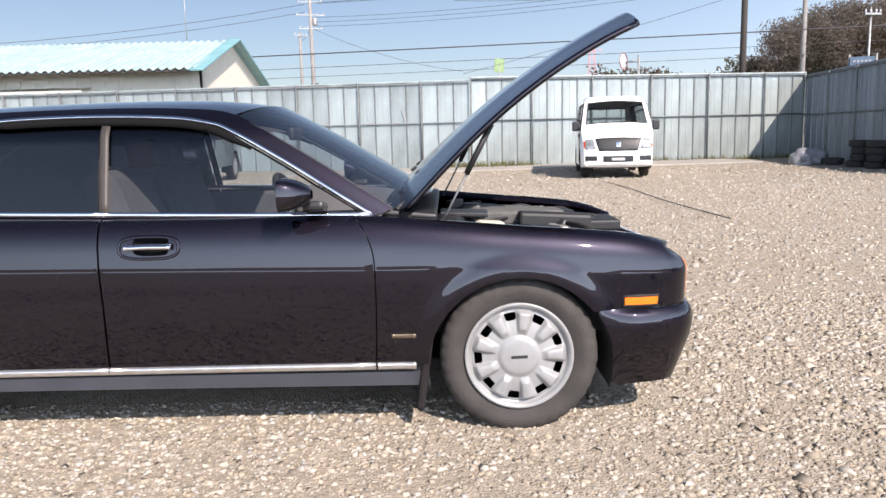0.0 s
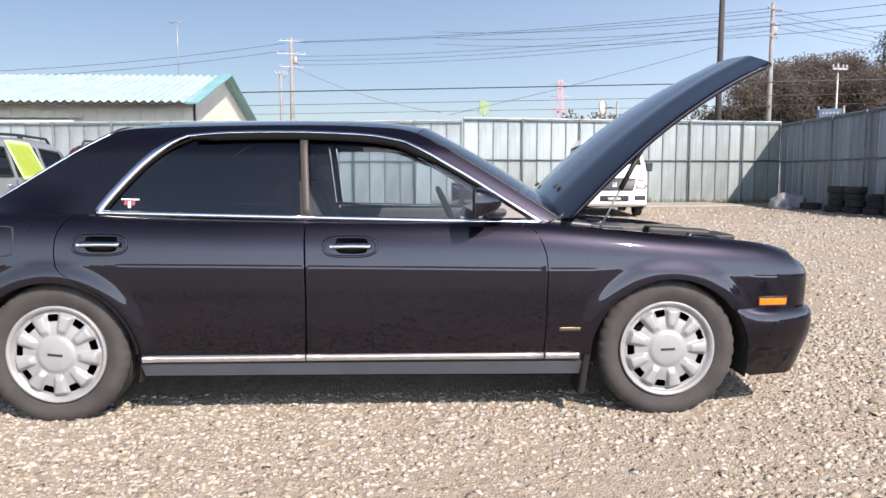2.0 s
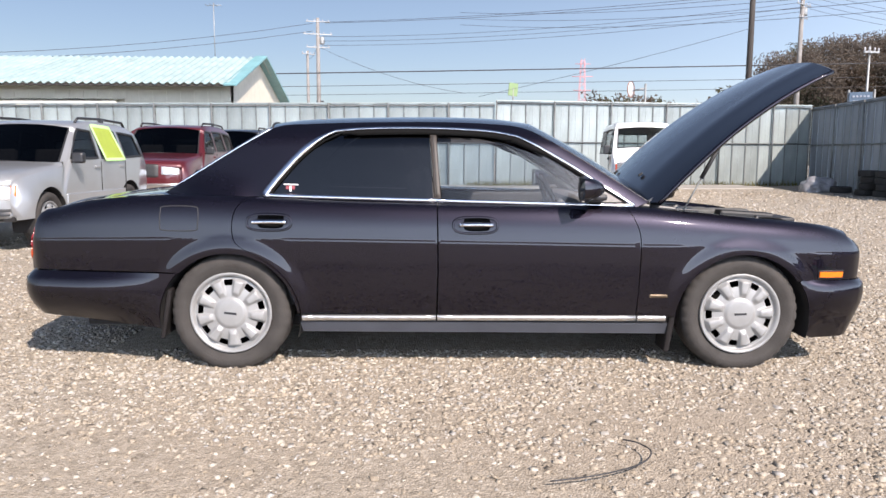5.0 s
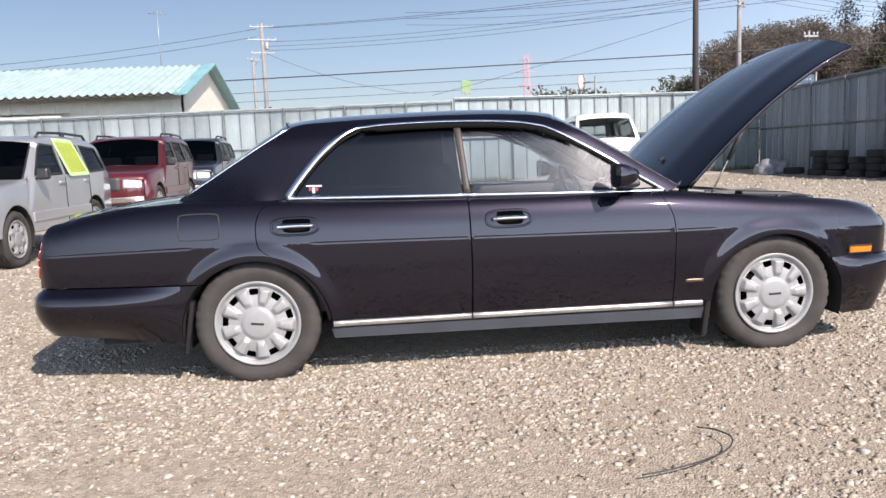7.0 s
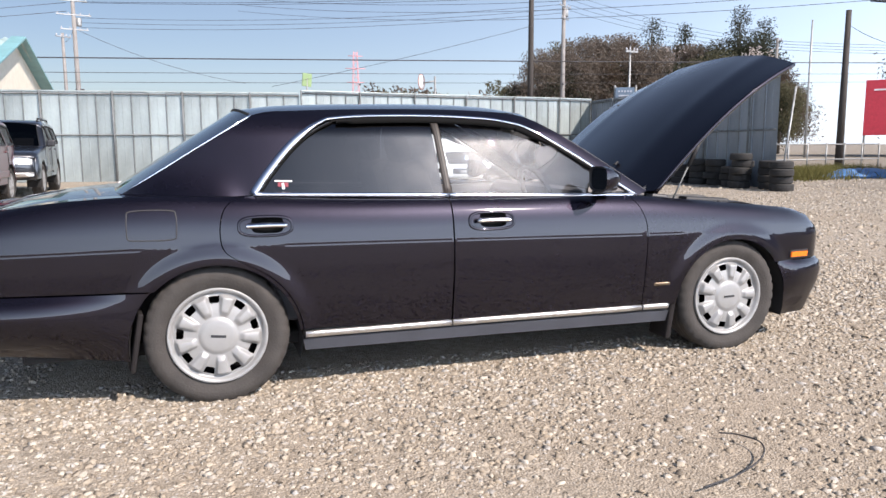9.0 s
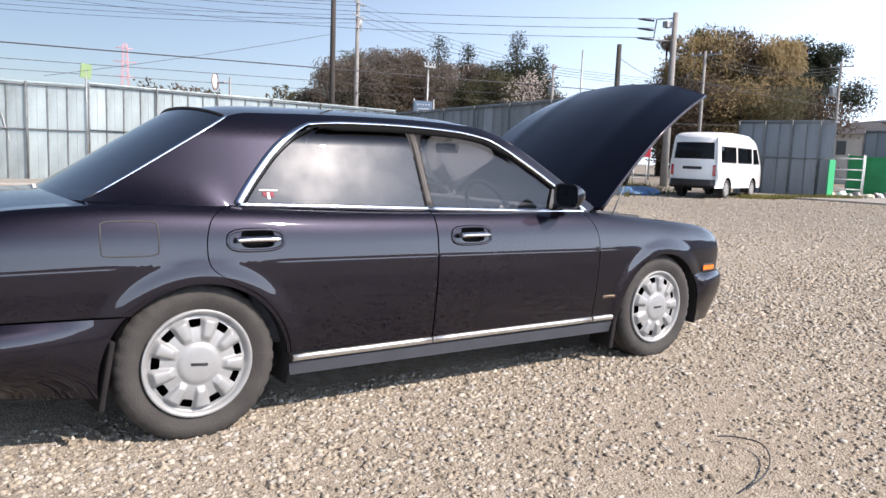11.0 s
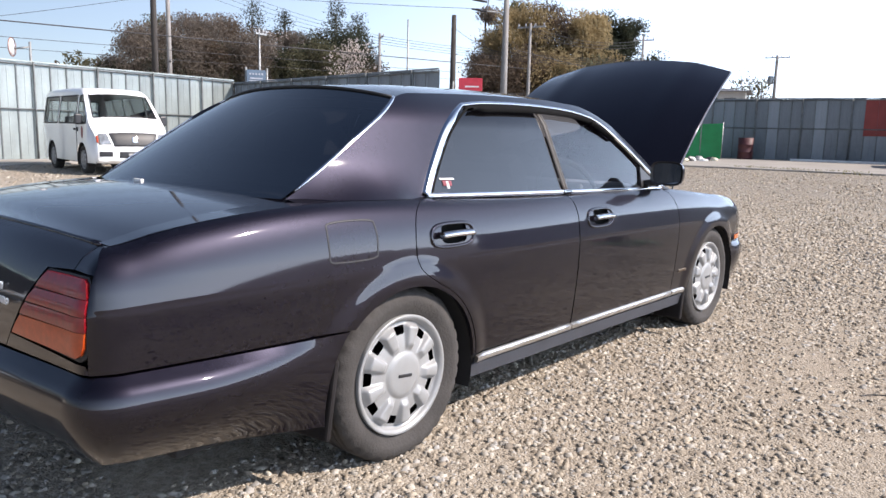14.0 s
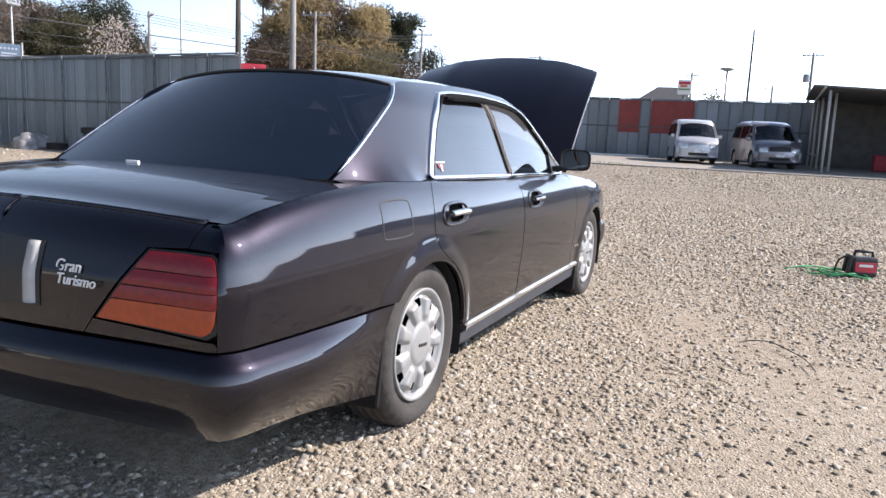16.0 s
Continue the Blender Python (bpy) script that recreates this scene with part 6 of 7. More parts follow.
for y0, z0, y1, z1 in ((-0.40, ZE - 0.12, YR, ZR + 0.02), (YE + 0.40, ZE - 0.12, YR, ZR + 0.02)):
    a = math.degrees(math.atan2(z1 - z0, y1 - y0))
    part("verge_board", box(0.55, math.dist((y0, z0), (y1, z1)) + 0.05, 0.10, (0.25, (y0 + y1) / 2, (z0 + z1) / 2 + 0.01), 0.02, (a, 0, 0)), TEAL_TRIM, shed, "teal verge board")
# dark strip added under the eaves to draw their shadow line
part("eaves_shadow_board", box(LEN, 0.06, 0.10, (-LEN / 2, -0.25, ZE - 0.12), 0.01), DARK_WOOD, shed)
for i in range(44):
    part("wall_rib", box(0.03, 0.03, ZE - 0.3, (-0.5 - i * 0.58, 0.988, ZE / 2 - 0.1), 0.005), CREAM_WALL, shed)
low = thing("lean_to", "low cream lean-to with a toothed sheet edge", "building", pose(-12.8, 25.3, 0))
part("wall", box(9.0, 0.08, 3.18, (-4.5, 0, 1.59), 0.01), CREAM_WALL, low)
part("roof_edge", grid("tooth", lambda u, v: (0.1 - 9.2 * u, -0.04 + 0.9 * v, 3.22 + 0.02 * math.sin(2 * math.pi * u * 40) + 0.10 * v), 320, 1), CREAM_WALL, low)
ant = thing("aerial", "thin rooftop aerial mast", "antenna", pose(-10.2, 30.0, 5.25))
part("mast", tube([(0, 0, 0), (0, 0, 2.6)], 0.022, 6), STEEL, ant)
part("boom", tube([(-0.35, 0, 2.5), (0.35, 0, 2.5)], 0.014, 5), STEEL, ant)
for k in (-0.3, -0.1, 0.1, 0.3):
    part("element", tube([(k, -0.3, 2.5), (k, 0.3, 2.5)], 0.008, 5), STEEL, ant)


def utility_pole(x, y, h, r=0.15, arms=((0.5, 1.8),), turn=0, label="grey concrete utility pole with crossarms", material=None, kit=True, lean=0.0):
    p = thing("utility_pole", label, "utility pole", pose(x, y, 0, 0, lean, turn))
    part("shaft", tube([(0, 0, 0), (0, 0, h * 0.5), (0, 0, h)], [r, r * 0.85, r * 0.65], 10), material or POLE_GREY, p)
    for drop, length in arms:
        a = part("crossarm", box(length, 0.09, 0.09, (0, -0.12, h - drop), 0.01), STEEL, p)
        for k in (-0.45, -0.15, 0.2, 0.45):
            part("insulator", lathe([(0.0, 0.0), (0.05, 0.02), (0.03, 0.06), (0.05, 0.09), (0.02, 0.16), (0, 0.17)], 8, "z"), INSULATOR, a).location = (k * length, -0.12, h - drop + 0.045)
    if kit:
        part("transformer", lathe([(0, 0), (0.22, 0.02), (0.24, 0.1), (0.24, 0.6), (0.2, 0.68), (0, 0.70)], 14, "z"), STEEL, p).location = (0.38, 0, h - 2.4)
        part("bracket", box(0.5, 0.06, 0.06, (0.2, 0, h - 1.8), 0.01), STEEL, p)
        part("step_box", box(0.7, 0.12, 0.14, (0.1, -0.1, h * 0.44), 0.03), WIRE, p)
    return p


utility_pole(-11.1, 67.1, 13.7, 0.24, ((0.35, 2.2), (1.5, 2.7), (2.7, 2.2)), 15)
utility_pole(-11.6, 64.1, 10.3, 0.17, ((0.3, 1.3),), 40, "thin grey pole with a curved lamp arm", kit=False)
utility_pole(14.65, 30.96, 12.7, 0.16, (), 0, "tall dark wooden pole", DARK_WOOD, False)
utility_pole(28.25, 54.2, 14.3, 0.22, ((0.5, 2.3), (1.6, 2.3), (2.6, 1.4)), 40)
utility_pole(19.9, 30.2, 6.2, 0.07, ((0.3, 0.8),), 10, "thin grey far-off steel pole", STEEL, False)
utility_pole(38.3, 40.5, 8.7, 0.14, ((0.3, 1.6),), 60)
utility_pole(39.9, 39.0, 9.8, 0.09, (), 0, "slim lamp post with a thin top", STEEL, False)
utility_pole(26.06, 22.46, 7.0, 0.18, (), 0, "short thick dark wooden pole", DARK_WOOD, False)
p7 = utility_pole(26.96, 19.9, 8.3, 0.19, (), 0, "grey pole with a switch bracket reaching to one side", kit=False)
part("bracket_frame", tube([(0, 0, 8.05), (-0.6, 0.6, 8.0), (-0.66, 0.66, 7.05), (0, 0, 7.0)], 0.04, 6), STEEL, p7)
part("switch_box", box(0.35, 0.3, 0.3, (-0.25, 0.25, 7.75), 0.04), STEEL, p7)
for k in range(3):
    part("insulator", lathe([(0, 0), (0.06, 0.05), (0.04, 0.12), (0.06, 0.2), (0.03, 0.75), (0, 0.78)], 8, "z"), WIRE, p7).matrix_basis = pose(-0.66, 0.66, 7.05 + 0.44 * k, -84, 0, 45)
utility_pole(33.8, 23.2, 7.6, 0.12, ((0.2, 1.8),), 100, kit=False)
utility_pole(50.7, 24.5, 8.8, 0.12, ((0.3, 1.6),), 100)
utility_pole(63.7, 18.7, 8.3, 0.17, ((0.2, 2.0),), 100)
utility_pole(66.1, -4.0, 8.8, 0.16, ((0.2, 1.6),), 95)
utility_pole(55.9, 0.35, 9.3, 0.10, (), 0, "tall slim dark bare mast", DARK_WOOD, False)
utility_pole(76, 6.5, 8.0, 0.15, ((0.3, 1.6),), 95)
utility_pole(79, -1.0, 7.0, 0.15, ((0.3, 1.4),), 95)
lp = thing("street_lamp", "street lamp with a flat round head", "lamp post", pose(55.9, 1.9, 0.2))
part("post", tube([(0, 0, 0), (0, 0, 6.2)], 0.07, 8), STEEL, lp)
part("head", lathe([(0, 0), (0.2, 0.02), (0.55, 0.16), (0.5, 0.24), (0, 0.30)], 16, "z"), STEEL, lp).location = (0, 0, 6.15)


def cable(a, b, sag, r=0.012, label="thin black overhead utility cable", n=14):
    a, b = Vector(a), Vector(b)
    pts = [a.lerp(b, i / n) - Vector((0, 0, sag * 4 * (i / n) * (1 - i / n))) for i in range(n + 1)]
    solid("overhead_cable", tube(pts, r, 5), WIRE, label, "cable", "overhead cables")


A, D = Vector((-11.1, 67.1, 0)), Vector((28.25, 54.2, 0))
far_w = Vector((-78, 60, 0))
for k, (z0, z1) in enumerate(((13.3, 13.0), (13.25, 12.8))):
    cable(A + Vector((0.7 * k, 0, z0)), D + Vector((0.7 * k, 0, z1 + 0.9)), 0.4, 0.018)
for k in range(3):
    cable(A + Vector((0.4, 0, 12.0 - 0.4 * k)), D + Vector((0, 0, 12.9 - 0.35 * k)), 0.65, 0.016)
cable((-60, 36, 4.4), (60, 34, 6.9), 0.2, 0.03, "thick black overhead cable")
cable((-60, 37, 4.0), (60, 36, 6.4), 0.3, 0.014)
cable((-60, 38, 3.7), (60, 37, 5.9), 0.3, 0.012)
for k in range(2):
    cable(far_w + Vector((0, 0, 10.5 + 0.35 * k)), A + Vector((-0.5, 0, 12.5 + 0.7 * k)), 2.3, 0.02)
cable(A + Vector((0, 0, 11.3)), (-11.6, 64.1, 9.6), 0.4, 0.017)
cable(A + Vector((0, 0, 11.1)), (2.9, 69, 7.0), 0.6, 0.017)
cable((14.5, 30.3, 7.0), (2.0, 33.0, 4.0), 0.1, 0.010, "thin slanting steel stay wire")
for k in range(4):
    cable(D + Vector((0.2 * k, 0, 13.9 - 0.5 * k)), (38.3, 40.5, 8.5 - 0.2 * k), 0.5, 0.012)
    cable((38.3, 40.5, 8.5 - 0.2 * k), (63.7, 18.7, 8.1 - 0.15 * k), 0.9, 0.014)
cable((26.06, 22.46, 6.4), (26.96, 19.9, 5.1), 0.2, 0.012)
for k in range(3):
    cable((26.3, 20.5, 7.15 + 0.44 * k), (2.0, 60, 12.0 + 0.5 * k), 0.8, 0.012)
    cable((33.8, 23.2, 7.4 - 0.2 * k), (50.7, 24.5, 8.5 - 0.2 * k), 0.5, 0.012)
    cable((63.7, 18.7, 8.0 - 0.3 * k), (66.1, -4.0, 8.6 - 0.3 * k), 0.6, 0.015)
cable((26.96, 19.9, 5.4), (66.0, 24.0, 5.9), 0.4, 0.015)
cable((36.0, 30, 3.9), (80.0, 18, 5.6), 0.2, 0.02)

pyl = thing("pylon", "distant red and white lattice pylon", "pylon", pose(57.9, 290.0, 0) @ Matrix.Scale(0.96, 4))
for sx in (-1, 1):
    for sy in (-1, 1):
        part("leg", tube([(sx * 3.0, sy * 3.0, 0), (sx * 1.2, sy * 1.2, 24), (sx * 0.7, sy * 0.7, 39)], 0.13, 4), PYLON, pyl)
for z in range(4, 39, 3):
    k = 3.0 - 1.8 * z / 24 if z < 24 else 1.2 - 0.5 * (z - 24) / 15
    part("brace", tube([(-k, -k, z), (k, -k, z + 2.5)], 0.09, 4), PYLON, pyl)
    part("brace", tube([(k, -k, z), (-k, -k, z + 2.5)], 0.09, 4), PYLON, pyl)
for z, l in ((37.5, 3.0), (32.5, 4.2), (27, 3.6)):
    part("arm", tube([(-l, 0, z), (l, 0, z)], 0.18, 4), PYLON, pyl)

ms = thing("traffic_mirror", "round traffic mirror on an arm, seen from behind", "mirror", pose(11.5, 37.1, 0) @ Matrix.Scale(1.25, 4))
part("post", tube([(0, 0, 0), (0, 0, 4.05)], 0.05, 8), STEEL, ms)
part("arm", tube([(0, 0, 3.85), (-0.55, 0.1, 3.75)], 0.035, 6), STEEL, ms)
part("mirror_shell", lathe([(0, -0.05), (0.2, -0.045), (0.33, 0.0), (0.34, 0.03), (0, 0.07)], 20, "y"), MIRROR_BACK, ms, "grey shell with a dull red rim", pose(-0.62, 0.08, 3.80, 0, 0, 50))
part("mirror_rim", tube([(0.345 * math.cos(a), 0, 0.345 * math.sin(a)) for a in [2 * math.pi * i / 24 for i in range(25)]], 0.025, 6), MIRROR_RIM, ms, "", pose(-0.62, 0.08, 3.80, 0, 0, 50))
gs = thing("sign", "small yellow-green board above the fence", "sign", pose(3.83, 34.1, 0, 0, 0, 20) @ Matrix.Scale(1.3, 4))
part("post", tube([(0, 0, 0), (0, 0, 3.5)], 0.03, 6), STEEL, gs)
part("board", box(0.40, 0.04, 0.50, (0, 0, 3.42), 0.01, (0, 6, 0)), SIGN_GREEN, gs)
bs = thing("sign", "slate-blue board with pale bars on two posts", "sign", pose(19.3, 30.0, 0, 0, 0, -25))
for k in (-0.3, 0.75):
    part("post", tube([(k, 0.05, 0), (k, 0.05, 4.2)], 0.05, 6), STEEL, bs)
part("board", box(0.95, 0.06, 0.66, (0.2, 0, 3.75), 0.01), SIGN_BLUE, bs)
for k in range(5):
    part("lettering_bar", box(0.09, 0.02, 0.09, (-0.10 + k * 0.15, -0.04, 3.88), 0.004), SIGN_GREY, bs)
part("lettering_bar", box(0.62, 0.02, 0.07, (0.2, -0.04, 3.66), 0.004), SIGN_GREY, bs)
part("lettering_bar", box(0.70, 0.02, 0.05, (0.2, -0.04, 3.54), 0.004), SIGN_GREY, bs)
rs = thing("sign", "tall red roadside board with pale bars", "sign", pose(35.4, 28.9, 0, 0, 0, -50))
part("board", box(1.55, 0.12, 3.1, (0, 0, 3.2), 0.02), SIGN_RED, rs)
part("lettering_bar", box(0.9, 0.03, 0.09, (0.1, -0.06, 4.2), 0.004), SIGN_WHITE, rs)
for k in (-0.7, 0.7):
    part("post", tube([(k, 0, 0), (k, 0, 4.3)], 0.06, 6), STEEL, rs)
ss = thing("sign", "tall white shop sign with red, orange and green bands", "sign", pose(55.7, 4.8, 0.2, 0, 0, -85))
part("post", tube([(0, 0, 0), (0, 0, 4.4)], 0.1, 8), STEEL, ss)
part("board", box(0.98, 0.25, 1.1, (0, 0, 4.95), 0.04), SIGN_WHITE, ss)
part("band", box(0.84, 0.04, 0.2, (0, -0.14, 5.25), 0.01), SIGN_RED, ss)
part("band", box(0.84, 0.04, 0.13, (0, -0.14, 4.78), 0.01), SIGN_GREEN, ss)
part("band", box(0.5, 0.04, 0.16, (-0.06, -0.14, 5.02), 0.01), SIGN_ORANGE, ss)

# far low roof behind the east fence, houses
HOUSE_WALL = mat("house_wall", (0.42, 0.39, 0.35), 0.8, var=0.1, vscale=1)
ROOF_DARK = mat("dark_tile_roof", (0.075, 0.075, 0.08), 0.6, var=0.15, vscale=3)
ROOF_GREY = mat("grey_sheet_roof", (0.19, 0.17, 0.155), 0.7, var=0.1, vscale=1)
WINDOW_DARK = mat("dark_house_window", (0.03, 0.035, 0.04), 0.15)


def house(x, y, z, w, d, h, rh, turn, label, roof=ROOF_DARK, hip=True):
    ob = thing("house", label, "house", pose(x, y, z, 0, 0, turn))
    part("wall", box(w, d, h, (0, 0, h / 2), 0.02), HOUSE_WALL, ob)
    o = 0.5
    v = [(-w / 2 - o, -d / 2 - o, h), (w / 2 + o, -d / 2 - o, h), (w / 2 + o, d / 2 + o, h), (-w / 2 - o, d / 2 + o, h), (-w * (0.18 if hip else 0.5), 0, h + rh), (w * (0.18 if hip else 0.5), 0, h + rh)]
    part("roof", mesh_data("roof", v, [(0, 1, 5, 4), (1, 2, 5), (2, 3, 4, 5), (3, 0, 4), (3, 2, 1, 0)]), roof, ob)
    for k in (-0.28, 0.1, 0.32):
        wn_ = part("window", box(w * 0.14, 0.08, 1.1, (k * w, -d / 2 - 0.02, h - 1.1), 0.01), WINDOW_DARK, ob)
        part("frame", box(w * 0.16, 0.05, 0.07, (k * w, -d / 2 - 0.05, h - 0.52), 0.005), HOUSE_WALL, wn_)
    return ob


house(61, 27.4, 0.2, 4.9, 5, 4.0, 1.1, -70, "two-storey house with a dark hipped roof")
house(67.3, 26.0, 0.2, 7, 6, 5.25, 0.5, -72, "pale flat-roofed house behind the yard")
house(67, 7.6, 0.2, 4.6, 4.6, 4.1, 1.6, -85, "house with a steep dark tiled roof")
house(31.1, 40.1, 0.1, 6, 5, 3.5, 1.0, -38, "low building with a brownish roof behind the fence", ROOF_GREY, False)

# ---- open carport at the south-east ----
cp = thing("carport", "open-fronted shed with pale pipe posts and a dark interior", "carport", pose(33.0, -3.4, 0.2, 0, 0, 0))
# shade inside the carport put into the boards' dark colour
SHADE_BOARD = mat("shaded_shed_board", (0.13, 0.125, 0.12), 0.85, var=0.2, vscale=2)
PALE_PIPE = mat("pale_pipe", (0.45, 0.44, 0.42), 0.6, 0.2, var=0.1, vscale=4)
part("roof", box(9.0, 12.0, 0.08, (-1.5, -5.6, 2.85), 0.02, (3, 0, 0)), SHADE_BOARD, cp)
part("back_wall", box(0.08, 12.0, 3.2, (3.0, -6.0, 1.6), 0.01), SHADE_BOARD, cp)
part("end_wall", box(9.0, 0.08, 3.0, (-1.5, -12.0, 1.5), 0.01), SHADE_BOARD, cp)
part("eaves_beam", tube([(-6.0, 0.0, 3.1), (3.0, 0.0, 2.95)], 0.05, 6), PALE_PIPE, cp)
for x, y in ((2.4, 0.0), (0.4, -0.1), (-1.6, -0.2), (-4.5, -0.5), (-6.0, -0.2)):
    part("post", tube([(x, y, 0), (x + 0.12, y, 3.0)], 0.05, 7), PALE_PIPE, cp)
part("brace", tube([(2.4, 0.02, 0.3), (1.9, 0.0, 2.9)], 0.03, 6), PALE_PIPE, cp)
part("low_rail", tube([(2.4, 0.0, 0.6), (-1.6, -0.15, 0.6)], 0.03, 6), PALE_PIPE, cp)
for i, (x, y, sx, sy, sz, mt, nm, lb) in enumerate(((33.5, -6.2, 0.9, 0.6, 0.7, SIGN_RED, "machine", "small red machine in the carport"), (31.5, -8.0, 1.4, 1.0, 0.9, ALU, "crate", "pale metal crate in the carport"), (30.5, -6.5, 0.6, 0.5, 0.35, CREAM_PLASTIC, "box", "pale box on the carport floor"), (35.4, -2.2, 0.9, 0.8, 1.0, PLASTIC, "bin", "black bin by the far fence"))):
    solid(nm, box(sx, sy, sz, (0, 0, sz / 2), 0.05), mt, lb, nm, m=pose(x, y, 0.2, 0, 0, 12 * i))

# ---- concrete slabs, tyres, bag, lane clutter ----
solid("pavement", box(12.0, 22.0, 0.10, (30.4, 3.5, 0.155), 0.03, (0, -0.25, 3)), SLAB, "dusty pale concrete apron before the far fence", "pavement", kind="structure")
solid("pavement_north", box(15.5, 2.6, 0.10, (3.6, 21.0, 0.0), 0.03, (0, 0, 7.5)), SLAB, "pale concrete strip along the fence", "pavement", kind="structure")
tyre_black = mat("old_tyre_rubber", (0.022, 0.021, 0.02), 0.85, var=0.3, vscale=6, bump=0.3)
BAG_WHITE = mat("pale_wrapping_plastic", (0.30, 0.30, 0.30), 0.35, var=0.5, vscale=7, bump=0.8, bscale=12)
solo_tyre = tyre_mesh(0.31, 0.19, 0.20, 40)
rgt = random.Random(8)
for x, y, cnt in ((12.41, 16.8, 4), (12.48, 16.01, 4), (12.52, 15.12, 3), (12.5, 14.39, 4), (12.56, 13.67, 4), (12.44, 12.85, 3), (12.19, 12.19, 5), (12.56, 11.49, 4)):
    for k in range(cnt):
        t_ = part("tyre", solo_tyre, tyre_black, None, "", pose(x + rgt.uniform(-0.06, 0.06), y + rgt.uniform(-0.06, 0.06), 0.097 + 0.184 * k, 90, 0, rgt.uniform(0, 90)) @ Matrix.Scale(0.92, 4))
        tagged(t_, "worn black car tyre stacked by the fence", "tyre", "stacked tyres")
for k in range(4):
    t_ = part("tyre", solo_tyre, BAG_WHITE, None, "", pose(12.25 + rgt.uniform(-0.06, 0.06), 10.75 + rgt.uniform(-0.06, 0.06), 0.097 + 0.184 * k, 90, 0, rgt.uniform(0, 90)) @ Matrix.Scale(0.92, 4))
    tagged(t_, "car tyre wrapped in crumpled pale plastic, stacked", "tyre", "stacked tyres")
t_ = part("tyre", solo_tyre, tyre_black, None, "", pose(12.45, 18.3, 0.11, 90, 0, 20))
tagged(t_, "worn black car tyre lying beside a plastic bag", "tyre", "stacked tyres")
BAG = mat("crumpled_grey_plastic", (0.17, 0.17, 0.18), 0.3, var=0.4, vscale=5, bump=0.9, bscale=14)


def lump(name, r, sx, sy, sz, seed, sub=4):
    bm = bmesh.new()
    bmesh.ops.create_icosphere(bm, subdivisions=sub, radius=r)
    o = Vector((seed * 3.1, seed * 1.7, 0))
    for v in bm.verts:
        k = 1 + 0.28 * noise.noise(v.co * 3.2 / r * 0.5 + o) + 0.12 * noise.noise(v.co * 7 / r * 0.5 + o)
        v.co = Vector((v.co.x * sx, v.co.y * sy, max(v.co.z * sz, -r * 0.35 * sz))) * k
    for f in bm.faces:
        f.smooth = True
    return bm


solid("plastic_bag", lump("bag", 0.5, 1.25, 0.9, 0.75, 3), BAG, "crumpled grey plastic bag by the fence corner", "bag", m=pose(12.0, 18.85, 0.13) @ Matrix.Scale(0.93, 4))
GREEN_MESH = mat("green_site_netting", (0.012, 0.22, 0.07), 0.7, var=0.15, vscale=2, bump=0.2, bscale=30)
MAROON = mat("maroon_drum_paint", (0.075, 0.022, 0.024), 0.6, var=0.3, vscale=6)
GREEN_PANEL = mat("green_panel", (0.02, 0.3, 0.12), 0.6, var=0.1)
nets = thing("netting", "bright green site netting hung on posts", "netting", pose(32.6, 14.1, 0.2, 0, 0, -72))
part("net", grid("net", lambda u, v: (u * 2.9, 0.05 * math.sin(u * 9 + v * 3), 1.75 * v - 0.06 * math.sin(u * math.pi) * v), 30, 6), GREEN_MESH, nets)
for x in (0.0, 1.9, 2.9):
    part("post", tube([(x, 0.03, 0), (x, 0.03, 3.1 if x == 1.9 else 1.8)], 0.03, 6), STEEL, nets)
panels = thing("panel", "green board standing at the lane's mouth", "board", pose(26.85, 11.75, 0.12, 0, 0, 15))
part("board", box(0.9, 0.05, 1.5, (0, 0, 0.75), 0.01), GREEN_PANEL, panels)
rack = thing("rack", "white pipe rack with loose bits on it", "rack", pose(28.3, 12.6, 0.12, 0, 0, -70))
for x in (0.0, 1.2):
    for y in (0.0, 0.5):
        part("upright", tube([(x, y, 0), (x, y, 1.75)], 0.025, 6), SIGN_WHITE, rack)
for z in (0.35, 0.75, 1.15, 1.6):
    for y in (0.0, 0.5):
        part("bar", tube([(0, y, z), (1.2, y, z)], 0.022, 6), SIGN_WHITE, rack)
rgj = random.Random(21)
for i in range(12):
    solid("scrap_part", lump("scrap", 0.2, rgj.uniform(0.6, 1.3), rgj.uniform(0.6, 1.2), rgj.uniform(0.5, 1.2), i, 2), rgj.choice((ALU, SIGN_WHITE, PLASTIC, CREAM_PLASTIC, STEEL)), "loose scrap part on the ground by the rack", "scrap", "scrap parts", m=pose(27.4 + 0.32 * i * 0.9, 11.8 - 0.12 * i + rgj.uniform(-0.3, 0.3), 0.2))
solid("drum", lathe([(0, 0), (0.29, 0.0), (0.30, 0.03), (0.29, 0.3), (0.305, 0.31), (0.29, 0.33), (0.29, 0.6), (0.305, 0.61), (0.29, 0.63), (0.3, 0.9), (0, 0.9)], 20, "z"), MAROON, "rusty oil drum against the far fence", "drum", m=pose(34.7, 10.6, 0.2) @ Matrix.Scale(1.2, 4))
solid("plank", box(4.6, 0.25, 0.12, (0, 0, 0.06), 0.02), SIGN_WHITE, "long pale beam lying by the far fence", "beam", m=pose(35.0, 6.2, 0.21, 0, 0, 92))
# blue lump added in place of a far car's top beyond the yard's lip
FAR_BLUE = mat("far_blue_stand_in", (0.06, 0.16, 0.34), 0.5, var=0.15, vscale=2, bump=0.3)
solid("tarpaulin", lump("far_blue_lump", 0.8, 1.6, 0.8, 0.3, 9), FAR_BLUE, "blue lump standing in for the top of a far car", "tarpaulin", m=pose(19.3, 15.0, 0.1))
rail = thing("guard_rail", "pale pipe railing by the lane", "railing", pose(17.5, 17.2, 0.05, 0, 0, 8))
